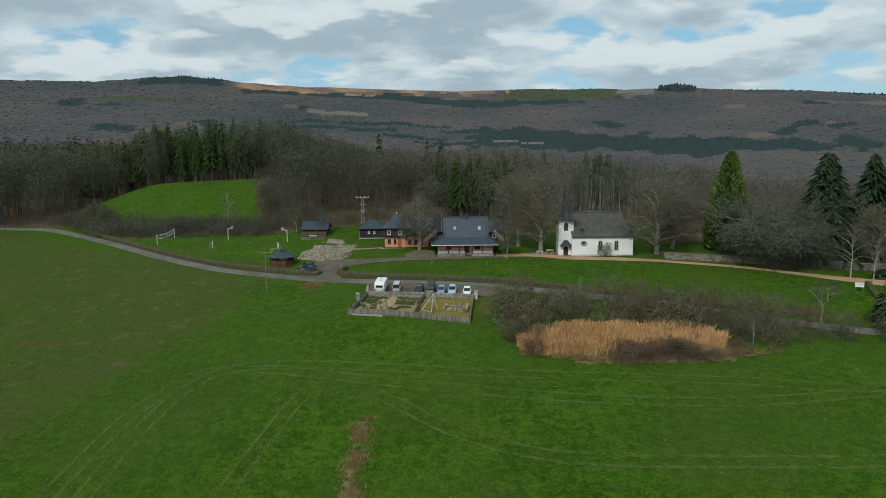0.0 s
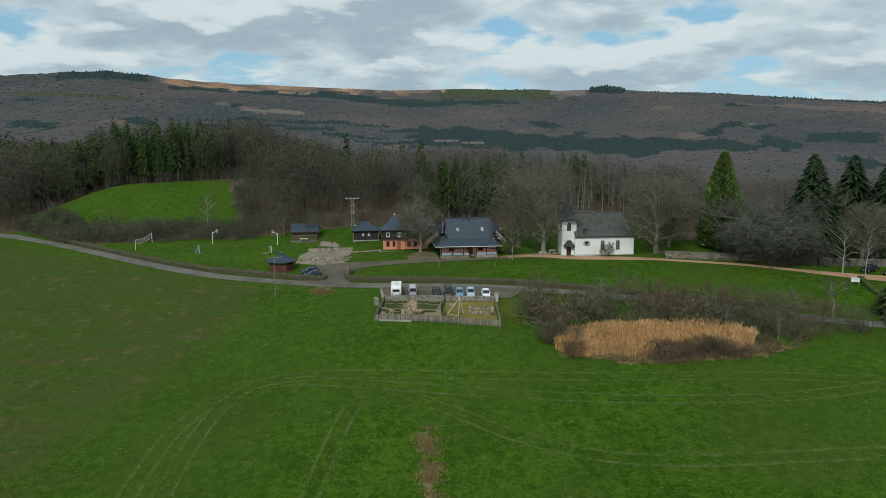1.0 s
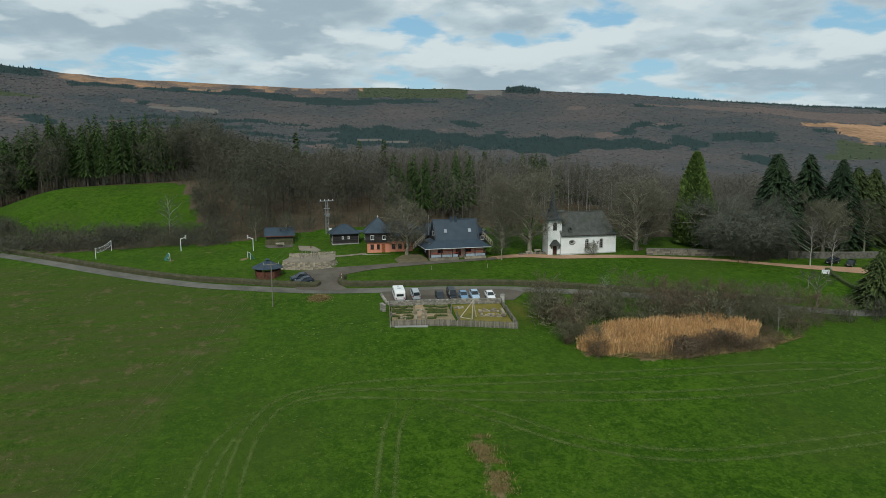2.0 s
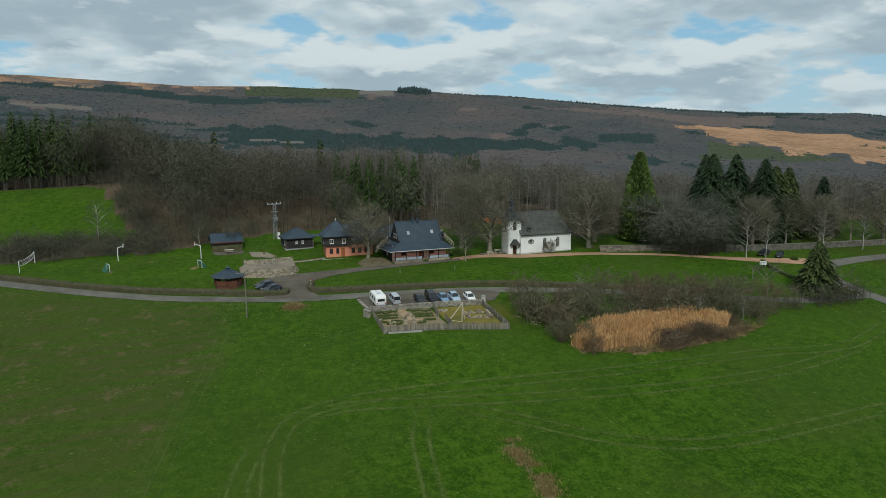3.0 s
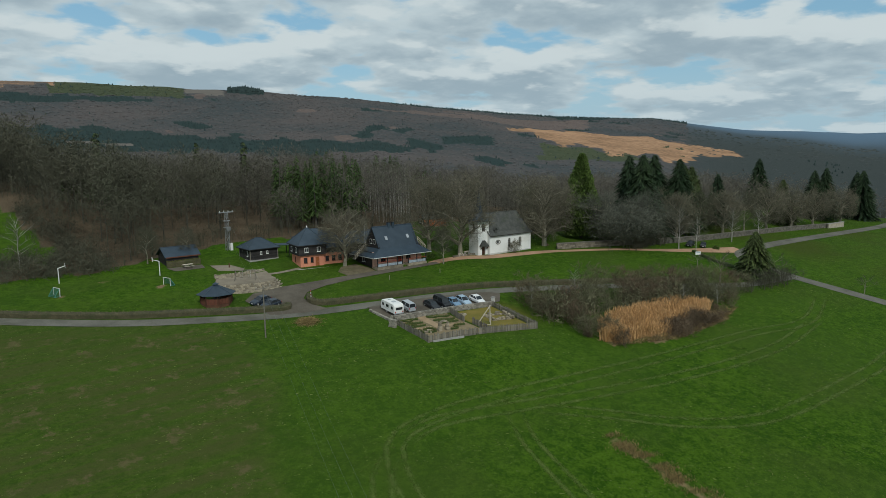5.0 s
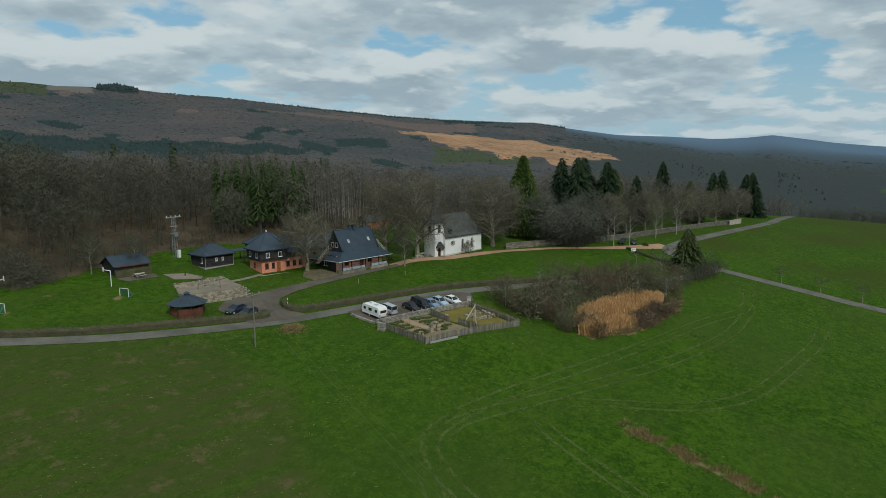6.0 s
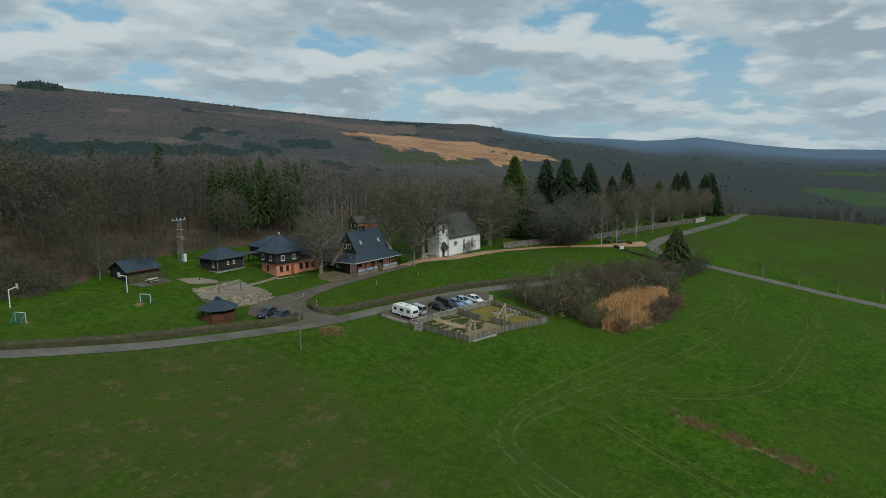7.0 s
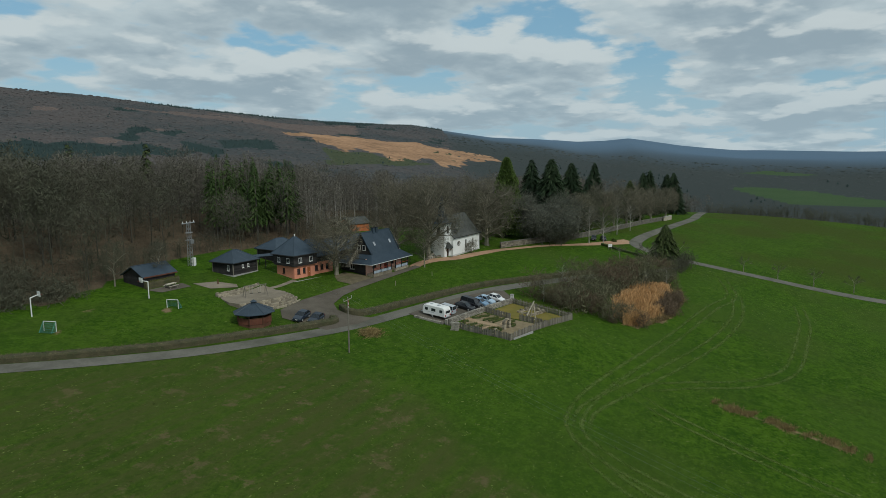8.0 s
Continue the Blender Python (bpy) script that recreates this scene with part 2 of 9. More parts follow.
    # brightened copper: a patch of sunlight put into the crowns' colour
    hill_sunlit_copper=mat("sunlit_copper_crowns", (0.30, 0.175, 0.105), (0.44, 0.275, 0.165), 0.012, 0.95, 9, 0.0, stain=(0.24, 0.19, 0.10), per="island", spread=0.15),
    reed=mat("dry_reed", (0.43, 0.245, 0.10), (0.58, 0.365, 0.175), 0.25, 0.9, 8, 0.0, stain=(0.33, 0.20, 0.09), per="island", spread=0.35),
    litter=mat("dead_stalks", (0.165, 0.124, 0.048), (0.285, 0.215, 0.095), 0.4, 0.95, 8, 0.0, per="island", spread=0.4),
    tuft=mat("grass_tuft", (0.085, 0.13, 0.02), (0.14, 0.17, 0.045), 0.06, 0.9, 9, 0.0, per="island", spread=0.25),
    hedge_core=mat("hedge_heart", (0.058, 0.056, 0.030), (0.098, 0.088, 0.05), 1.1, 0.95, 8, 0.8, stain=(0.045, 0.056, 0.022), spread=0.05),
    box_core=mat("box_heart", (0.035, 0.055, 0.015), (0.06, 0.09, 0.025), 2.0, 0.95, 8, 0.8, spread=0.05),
)


# ---- lie of the land ----
def smooth(v, lo, hi):
    t = np.clip((np.asarray(v, float) - lo) / (hi - lo), 0, 1)
    return t * t * (3 - 2 * t)


CENTRE = (-40.0, 40.0)
AZ_K = (-180, -110, -60, -34, -27, -23, -20.5, -18, -15, -10, -3, 2, 7, 12, 16.5, 22, 25, 29, 34, 38, 43, 48, 52, 55.3, 59, 62.4, 66.7, 70, 72.4, 74.4, 78.4, 82.7, 90, 110, 150, 180)
EL_K = (1.0, 2.5, 5.4, 5.97, 6.12, 6.62, 6.85, 6.7, 6.44, 6.2, 5.96, 5.70, 5.72, 5.75, 5.68, 5.55, 5.35, 5.06, 4.5, 4.02, 3.47, 3.11, 2.87, 2.73, 2.1, 1.64, 1.4, 1.15, 1.17, 1.31, 0.70, 0.29, 0.10, 0.1, 0.4, 1.0)
R_K = (1500, 1500, 1450, 1400, 1400, 1400, 1402, 1410, 1420, 1450, 1450, 1450, 1450, 1450, 1450, 1450, 1470, 1495, 1600, 1700, 1840, 1970, 2200, 2430, 2670, 2910, 3210, 3950, 4250, 4300, 4270, 4210, 4250, 4300, 2500, 1500)
FOOT_AZ = (-180, -60, -10, 0, 20, 30, 40, 49, 58, 68, 77, 100, 150, 180)
FOOT_K = (-10, 20, 20, 15, 4, 0, -5, -10, -18, -26, -33, -36, -30, -10)


def polar(x, y):
    dx, dy = np.asarray(x, float) - CENTRE[0], np.asarray(y, float) - CENTRE[1]
    return np.degrees(np.arctan2(dx, dy)), np.hypot(dx, dy)


def climb(az, r):
    """How far up the far hillside a place is: 0 at its foot, 1 at its crest."""
    return (r - 430) / (np.interp(az, AZ_K, R_K) - 430)


def land(x, y):
    """Height of the ground."""
    x, y = np.asarray(x, float), np.asarray(y, float)
    u, v = np.clip(x / 50, -3.2, 6), np.clip((y - 110) / 40, -3.2, 2.5)
    near = 6.36 + 0.746 * u + 6.528 * v - 0.3 * np.minimum(u * u, 22) + 0.169 * u * v - 0.667 * v * v
    near = near + np.clip((x - 70) / 150, 0, 1.1) * (3.1 - 5.9 * np.clip(v, -3.2, 0.5))
    near = near + 1.7 * np.exp(-(((x + 14) / 20) ** 2 + ((y - 104) / 9) ** 2))
    # the upper meadow climbs to the north-west; behind the church the ground levels off
    near = near + 9.2 * smooth(y, 177, 214) * smooth(-x, 22, 58) * (1 - 0.85 * smooth(-x, 90, 124))
    near = near - 2.5 * smooth(y, 158, 182) * smooth(x, 18, 44)
    over = np.maximum(x - 226 - 0.1 * (y - 120), 0)
    near = near - 0.24 * over * over / (over + 30)
    az, r = polar(x, y)
    top = np.interp(az, AZ_K, R_K)
    crest = 34 + top * np.tan(np.radians(np.interp(az, AZ_K, EL_K))) - 7
    foot = np.interp(az, FOOT_AZ, FOOT_K)
    t = np.clip(climb(az, r), 0, 1)
    rise = np.interp(az, (-180, 24, 40, 180), (1, 1, 0, 0))
    far = foot + (crest - foot) * (rise * (0.35 * t + 0.65 * t * t) + (1 - rise) * (0.55 * t + 0.45 * t * t * (3 - 2 * t)))
    far = far - np.clip(0.1 * (r - top), 0, None) * (r > top) + 5 * np.sin(x / 170 + 1) * np.sin(y / 210) * smooth(r, 500, 900)
    far = np.maximum(far, -60)
    lo = np.interp(az, (-180, 40, 62, 120, 180), (185, 185, 265, 265, 185))
    w = smooth(r, lo, lo * 1.75)
    return near * (1 - w) + far * w


def z_at(x, y):
    return float(land(x, y))


def inside(x, y, ring):
    """Whether points lie inside a ring of corners."""
    x, y = np.asarray(x, float), np.asarray(y, float)
    hit = np.zeros(x.shape, bool)
    for (x0, y0), (x1, y1) in zip(ring, ring[1:] + ring[:1]):
        if y0 != y1:
            hit ^= ((y0 > y) != (y1 > y)) & (x < (x1 - x0) * (y - y0) / (y1 - y0) + x0)
    return hit


PARKLAND = [(46, 137), (50, 150), (80, 153), (130, 151), (215, 150), (226, 124), (170, 122), (100, 128)]
CLEARING = [(-150, 176), (-126, 193), (-104, 184), (-92, 178), (-84, 170), (-70, 170), (-48, 167), (-37, 171), (-20, 176), (-6, 175), (6, 169), (16, 168), (30, 172), (36, 187), (50, 186), (54, 172), (50, 156), (47, 141), (70, 137),
            (100, 131), (170, 124), (240, 122), (262, 60), (270, -60), (120, -200), (-200, -200), (-260, 60), (-190, 150)]
SCRUBLAND = [(-112, 190), (-92, 172), (-70, 167), (-44, 166), (-46, 178), (-58, 182), (-92, 186), (-108, 200)]
MEADOW = [(-112, 196), (-92, 180), (-62, 175), (-50, 178), (-54, 192), (-61, 212), (-74, 216), (-95, 216), (-118, 210)]
THICKET = [(9, 101), (10.3, 112), (14, 117.3), (26, 114.2), (44, 108), (63, 101), (70, 100), (66, 98.5), (57, 97.5), (50.7, 94.8), (41, 92), (25, 91), (12, 94.4)]


def wooded(x, y):
    """1 in the woods, 0 in the open."""
    az, r = polar(x, y)
    t = climb(az, r)
    open_land = inside(x, y, CLEARING) | inside(x, y, MEADOW)
    fields = (az > 81) & (az < 130) & (r > np.interp(az, (81, 82.5, 85.2, 89.3, 95), (1048, 979, 858, 854, 840))) & (r < np.interp(az, (81, 83, 87.3, 89.4, 92, 95), (1048, 1100, 1055, 998, 951, 940)))
    fields |= (az > 82.5) & (az < 88) & (r > np.interp(az, (82.5, 86, 88), (1640, 1515, 1600))) & (r < np.interp(az, (82.5, 84.5, 88), (1650, 1800, 1620)))
    return ~(open_land | fields)


def sunlit_copper(x, y):
    """1 where the hillside's copper growth is coloured as if in sunlight."""
    az, r = polar(x, y)
    t = climb(az, r)
    wave = 0.02 * np.sin(az * 1.3) + 0.015 * np.sin(az * 3.1 + 1)
    low = (az > 43.2) & (az < 62) & (t < np.interp(az, (43, 47.8, 53.6, 57.5, 60.7, 62), (0.545, 0.575, 0.52, 0.46, 0.42, 0.40)) + wave * 0.5) & (t > np.interp(az, (43, 45, 47.8, 53.8, 57.6, 60.7, 62), (0.53, 0.47, 0.39, 0.30, 0.28, 0.34, 0.38)) + wave)
    rim = (az > -17) & (az < -4) & (t > 0.905 + wave * 0.5) | (az > -4.1) & (az < 7) & (t > 0.945 + wave)
    return low | rim


def ramp(az, keys):
    return np.interp(az, keys[0], keys[1])


def hill_stand(x, y):
    """What grows on the far hillside: 0 bare wood, 1 dark conifers, 2 copper growth coloured as sunlit, 3 olive mixed
    wood, 4 pale clearing, 5 rosy young wood.
    """
    az, r = polar(x, y)
    t = climb(az, r)
    w1 = np.sin(x / 62.0 + 2 * np.sin(y / 95.0)) + np.sin(y / 41.0 + 1.6 * np.sin(x / 120.0)) + 0.5 * np.sin(x / 23.0 + y / 31.0)
    w2 = np.sin(az * 1.7 + 1.2 * np.sin(t * 30)) + np.sin(az * 0.63 + t * 26)
    kind = np.zeros(np.shape(x), int)
    kind[(w1 + 0.6 * w2 > 2.2) & (t < 0.9)] = 1
    kind[(w1 - 0.5 * w2 > 2.5) & (t > 0.3)] = 5
    # the long plantation belt across the lower slope, broken into streaks in the west
    lo, hi = ramp(az, ((-14, -5, 3, 13, 26, 37), (0.44, 0.46, 0.36, 0.36, 0.32, 0.34))), ramp(az, ((-14, -5, 3, 13, 26, 37), (0.52, 0.60, 0.59, 0.55, 0.47, 0.36)))
    belt = (az > -14) & (az < 37) & (t > lo + 0.018 * w2) & (t < hi + 0.018 * w2)
    streak = np.sin((t - 0.004 * az) * 88 + 0.8 * np.sin(az * 0.9)) > -0.15
    kind[belt & ((az > 5) & (w1 > -2.0) | streak & (w1 > -1.4))] = 1
    band = (az > -16) & (az < 13.5) & (t > ramp(az, ((-16, -8, -3, 5, 13.5), (0.85, 0.87, 0.85, 0.79, 0.84))) + 0.008 * w2) & (t < ramp(az, ((-16, -8, -3, 5, 13.5), (0.95, 0.955, 0.93, 0.87, 0.87))) + 0.006 * w2)
    kind[band & (w1 > -1.7)] = 1
    kind[(az > 36.8) & (az < 41.4) & (t > 0.355 + 0.01 * w2) & (t < 0.425)] = 1
    kind[(az > -10.5) & (az < -5) & (t > 0.65) & (t < 0.685 + 0.006 * w2) & (w1 > -0.6)] = 4
    kind[(az > 3) & (az < 12) & (t > 0.425 + 0.008 * w2) & (t < 0.452 + 0.008 * w2) & (w1 > 0.1)] = 4
    kind[(az > -27) & (az < -18) & (np.abs(t - 0.70 + 0.014 * (az + 21)) < 0.022) & (w1 > -0.5)] = 3
    kind[(az > 6.5) & (az < 16) & (t > 0.885)] = 3
    kind[(az > 16) & (az < 19) & (t > 0.93)] = 4
    kind[(az > 31) & (az < 50) & (t > ramp(az, ((31, 35, 43, 50), (0.78, 0.72, 0.58, 0.56)))) & (t < 0.80 + 0.02 * w2) & (w1 > -0.9)] = 5
    kind[sunlit_copper(x, y)] = 2
    kind[(az > 45.5) & (az < 55) & (t > 0.27) & (t < ramp(az, ((45, 50, 55), (0.385, 0.345, 0.295))) + 0.012 * w2) & (w1 > -0.8)] = 3
    kind[(az > 57) & (az < 62) & (t > 0.31) & (t < 0.36) & (w1 > -0.2)] = 3
    kind[(az > 56) & (az < 57.6) & (np.abs(t - 0.385) < 0.012)] = 3
    kind[(az > 48) & (az < 50.2) & (np.abs(t - 0.595) < 0.02) & (w1 > -1)] = 1
    kind[(az > 33) & (az < 60) & (t > ramp(az, ((33, 47, 47.5, 51, 52, 60), (0.93, 0.90, 0.82, 0.82, 0.90, 0.82))) + 0.012 * w2)] = 1
    kind[(az > -24) & (az < -17.4) & (t > 0.905)] = 1
    kind[(az > 19.4) & (az < 22.3) & (t > 0.955)] = 1
    return kind


# ---- small builders ----
class Shape:
    """Collects corners and faces of one mesh."""

    def __init__(self):
        self.v, self.f = [], []

    def face(self, *pts):
        k = len(self.v)
        self.v += [tuple(p) for p in pts]
        self.f.append(tuple(range(k, k + len(pts))))
        return self

    def prism(self, ring, z0, z1, top=None):
        """An upright block on a ring of corners; top: another ring for its upper edge; z0 and z1 may be functions of x, y."""
        top = top or ring
        k, n = len(self.v), len(ring)
        lo, hi = (z0 if callable(z0) else lambda x, y: z0), (z1 if callable(z1) else lambda x, y: z1)
        self.v += [(x, y, lo(x, y)) for x, y in ring] + [(x, y, hi(x, y)) for x, y in top]
        self.f += [(k + i, k + (i + 1) % n, k + n + (i + 1) % n, k + n + i) for i in range(n)]
        self.f += [tuple(k + n + i for i in range(n)), tuple(k + i for i in reversed(range(n)))]
        return self

    def box(self, x0, x1, y0, y1, z0, z1, cut=0.0):
        if not cut:
            return self.prism([(x0, y0), (x1, y0), (x1, y1), (x0, y1)], z0, z1)
        c = cut
        ring = [(x0 + c, y0), (x1 - c, y0), (x1, y0 + c), (x1, y1 - c), (x1 - c, y1), (x0 + c, y1), (x0, y1 - c), (x0, y0 + c)]
        return self.prism(ring, z0, z1)

    def rod(self, a, b, r0, r1=None, n=6, caps=True):
        a, b = Vector(a), Vector(b)
        r1 = r0 if r1 is None else r1
        d = (b - a).normalized()
        s = d.cross(Vector((0, 0, 1)) if abs(d.z) < 0.9 else Vector((1, 0, 0))).normalized()
        w = s.cross(d)
        k = len(self.v)
        for c, r in ((a, r0), (b, r1)):
            for i in range(n):
                q = 2 * math.pi * i / n
                self.v.append(tuple(c + (s * math.cos(q) + w * math.sin(q)) * r))
        self.f += [(k + i, k + n + i, k + n + (i + 1) % n, k + (i + 1) % n) for i in range(n)]
        if caps:
            self.f += [tuple(k + i for i in range(n)), tuple(k + n + i for i in reversed(range(n)))]
        return self

    def beam(self, a, b, w, h):
        """A squared timber from a to b."""
        a, b = Vector(a), Vector(b)
        d = (b - a).normalized()
        s = d.cross(Vector((0, 0, 1)) if abs(d.z) < 0.95 else Vector((0, 1, 0))).normalized()
        u = s.cross(d)
        k = len(self.v)
        for c in (a, b):
            for i, j in ((-1, -1), (1, -1), (1, 1), (-1, 1)):
                self.v.append(tuple(c + s * (i * w / 2) + u * (j * h / 2)))
        self.f += [(k, k + 1, k + 5, k + 4), (k + 1, k + 2, k + 6, k + 5), (k + 2, k + 3, k + 7, k + 6), (k + 3, k, k + 4, k + 7), (k + 3, k + 2, k + 1, k), (k + 4, k + 5, k + 6, k + 7)]
        return self

    def slab(self, pts, thick):
        """A sloping sheet with thickness, such as one side of a roof."""
        n = (Vector(pts[1]) - Vector(pts[0])).cross(Vector(pts[2]) - Vector(pts[0])).normalized()
        if n.z < 0:
            n, pts = -n, pts[::-1]
        k, m = len(self.v), len(pts)
        self.v += [tuple(p) for p in pts] + [tuple(Vector(p) - n * thick) for p in pts]
        self.f += [tuple(range(k, k + m)), tuple(reversed(range(k + m, k + 2 * m)))]
        self.f += [(k + i, k + m + i, k + m + (i + 1) % m, k + (i + 1) % m) for i in range(m)]
        return self

    def mesh(self, name, material):
        me = bpy.data.meshes.new(name)
        me.from_pydata(self.v, [], self.f)
        me.materials.append(material)
        me.update()
        return me


def part(name, shape, material, parent, label=""):
    ob = new(name, shape if isinstance(shape, bpy.types.Mesh) else shape.mesh(name, M[material]))
    ob.parent = parent
    return tagged(ob, label)


def thing(name, x, y, turn=0.0, z=None, label="", category="", group="", kind=""):
    """An empty at a thing's base, on the ground."""
    ob = new(name)
    ob.empty_display_size = 0.3
    ob.matrix_world = pose(x, y, z_at(x, y) if z is None else z, 0, 0, turn)
    return tagged(ob, label, category, group, kind)


def lone(name, shape, material, label="", category="", group="", kind=""):
    return tagged(new(name, shape.mesh(name, M[material])), label, category, group, kind)


def along(pts, step=2.0):
    """A smooth line through corners, as points every step or so."""
    p = [Vector((*q, 0)) for q in pts]
    p = [p[0] * 2 - p[1]] + p + [p[-1] * 2 - p[-2]]
    out = []
    for a, b, c, d in zip(p, p[1:], p[2:], p[3:]):
        n = max(2, int((c - b).length / step))
        for i in range(n):
            t = i / n
            out.append(0.5 * ((2 * b) + (c - a) * t + (2 * a - 5 * b + 4 * c - d) * t * t + (3 * b - a - 3 * c + d) * t ** 3))
    out.append(p[-2])
    return [(q.x, q.y) for q in out]


def ribbon(pts, width, lift, step=2.0, widths=None):
    """A strip laid on the ground along a line."""
    line = along(pts, step)
    s = Shape()
    cols = 4
    for i, (x, y) in enumerate(line):
        a, b = line[max(i - 1, 0)], line[min(i + 1, len(line) - 1)]
        d = Vector((b[0] - a[0], b[1] - a[1])).normalized()
        w = width if widths is None else float(np.interp(i / (len(line) - 1), np.linspace(0, 1, len(widths)), widths))
        for j in range(cols + 1):
            o = w * (j / cols - 0.5)
            q = (x - d.y * o, y + d.x * o)
            s.v.append((*q, z_at(*q) + lift))
    for i in range(len(line) - 1):
        for j in range(cols):
            k = i * (cols + 1) + j
            s.f.append((k + 1, k, k + cols + 1, k + cols + 2))
    return s


def area(ring, lift, step=1.5):
    """A flat-lying patch inside a ring, draped over the ground."""
    xs, ys = [p[0] for p in ring], [p[1] for p in ring]
    bm = bmesh.new()
    bm.faces.new([bm.verts.new((x, y, 0)) for x, y in ring])
    for axis, lo, hi in ((0, min(xs), max(xs)), (1, min(ys), max(ys))):
        for c in np.arange(lo + step, hi, step):
            no = (1, 0, 0) if axis == 0 else (0, 1, 0)
            bmesh.ops.bisect_plane(bm, geom=bm.verts[:] + bm.edges[:] + bm.faces[:], plane_co=(c if axis == 0 else 0, c if axis == 1 else 0, 0), plane_no=no)
    bm.normal_update()
    s = Shape()
    bm.verts.index_update()
    s.v = [(v.co.x, v.co.y, z_at(v.co.x, v.co.y) + lift) for v in bm.verts]
    s.f = [tuple(v.index for v in (f.verts if f.normal.z > 0 else reversed(f.verts))) for f in bm.faces]
    bm.free()
    return s


# ---- the ground ----
def ground_material():
    m = bpy.data.materials.new("grassland")
    m.use_nodes = True
    n = Nodes(m.node_tree)
    at = n.add("ShaderNodeNewGeometry").outputs["Position"]
    xyz = n.add("ShaderNodeSeparateXYZ")
    n.put(xyz.inputs[0], at)
    x, y = xyz.outputs[0], xyz.outputs[1]
    broad, mid, fine, grain = n.noise(at, 0.022, 4.0, 0.6), n.noise(at, 0.11, 5.0, 0.62), n.noise(at, 0.75, 6.0, 0.75), n.noise(at, 2.6, 5.0, 0.8)
    blend = n.math("ADD", n.math("MULTIPLY", mid, 0.14), n.math("ADD", n.math("MULTIPLY", fine, 0.43), n.math("MULTIPLY", grain, 0.43)))
    grass = n.mix(n.step(blend, 0.425, 0.575), (0.023, 0.063, 0.0035), (0.064, 0.126, 0.009))
    grass = n.mix(n.step(n.noise(at, 0.03, 3.0, 0.5), 0.42, 0.62, 0.0, 0.45), grass, (0.050, 0.092, 0.012))
    # drier sward west of an old field boundary, in mown streaks
    line = n.math("ADD", n.math("MULTIPLY", n.math("SUBTRACT", y, 121.7), 0.30), -34.5)
    side = n.math("ADD", n.math("SUBTRACT", x, line), n.math("MULTIPLY", n.math("SUBTRACT", n.noise(at, 0.12, 4.0, 0.6), 0.5), 16.0))
    west = n.step(side, 2.0, -7.0)
    west = n.math("MULTIPLY", west, n.step(n.math("SUBTRACT", n.math("MULTIPLY", x, -0.62), y), -112.0, -100.0))
    stretch = n.add("ShaderNodeMapping", inputs={"Rotation": (0, 0, radians(14)), "Scale": (0.055, 0.62, 0.3)})
    n.put(stretch.inputs[0], at)
    streak = n.noise(stretch.outputs[0], 1.0, 5.0, 0.65)
    dry = n.math("MULTIPLY", west, n.step(n.math("ADD", n.math("MULTIPLY", streak, 0.65), n.math("MULTIPLY", fine, 0.35)), 0.40, 0.60, 0.25, 0.95))
    grass = n.mix(dry, grass, (0.066, 0.078, 0.021))
    dots = n.math("MULTIPLY", n.step(n.math("ADD", n.math("MULTIPLY", n.noise(at, 0.28, 6.0, 0.75), 0.8), n.math("MULTIPLY", fine, 0.2)), 0.54, 0.64), n.math("ADD", 0.10, n.math("MULTIPLY", west, 0.75)))
    grass = n.mix(n.math("MULTIPLY", dots, n.step(broad, 0.35, 0.6)), grass, (0.130, 0.104, 0.052))
    worn = n.math("MULTIPLY", n.step(n.noise(at, 0.045, 4.0, 0.6), 0.46, 0.64), 0.35)
    grass = n.mix(worn, grass, (0.053, 0.080, 0.014))
    # the ploughed-up eastern field, olive
    east = n.math("MULTIPLY", n.step(x, 92.0, 112.0), n.step(n.noise(at, 0.03, 4.0), 0.40, 0.58, 0.15, 0.75))
    grass = n.mix(east, grass, (0.050, 0.064, 0.011))
    pale = n.math("MULTIPLY", n.step(n.noise(at, 1.5, 3.0, 0.75), 0.60, 0.74), 0.4)
    grass = n.mix(pale, grass, (0.105, 0.145, 0.04))
    grass = n.mix(n.math("MULTIPLY", n.attribute("mossy"), 0.9), grass, n.mix(fine, (0.085, 0.090, 0.016), (0.14, 0.125, 0.03)))
    # far off, grass and woodland ground take haze into their base colour
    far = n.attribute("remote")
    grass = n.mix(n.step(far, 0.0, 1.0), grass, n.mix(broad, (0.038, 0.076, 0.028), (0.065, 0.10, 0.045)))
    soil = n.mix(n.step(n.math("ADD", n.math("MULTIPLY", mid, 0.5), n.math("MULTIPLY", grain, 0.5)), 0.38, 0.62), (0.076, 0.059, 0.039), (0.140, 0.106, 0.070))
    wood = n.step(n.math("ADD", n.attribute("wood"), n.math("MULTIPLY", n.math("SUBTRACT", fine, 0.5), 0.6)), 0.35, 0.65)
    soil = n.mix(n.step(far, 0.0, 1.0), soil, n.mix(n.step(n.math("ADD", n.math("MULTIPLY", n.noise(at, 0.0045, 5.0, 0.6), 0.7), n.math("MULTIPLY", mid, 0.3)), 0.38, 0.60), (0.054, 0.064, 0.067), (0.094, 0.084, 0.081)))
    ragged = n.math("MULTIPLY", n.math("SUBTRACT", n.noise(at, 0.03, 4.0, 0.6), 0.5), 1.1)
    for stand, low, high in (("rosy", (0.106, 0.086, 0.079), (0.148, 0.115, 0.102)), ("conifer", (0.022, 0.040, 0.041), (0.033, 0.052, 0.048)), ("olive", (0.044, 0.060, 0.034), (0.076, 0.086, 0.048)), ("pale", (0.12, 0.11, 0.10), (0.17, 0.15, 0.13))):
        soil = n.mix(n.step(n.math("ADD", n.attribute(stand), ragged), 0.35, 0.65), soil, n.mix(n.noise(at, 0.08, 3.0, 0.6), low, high))
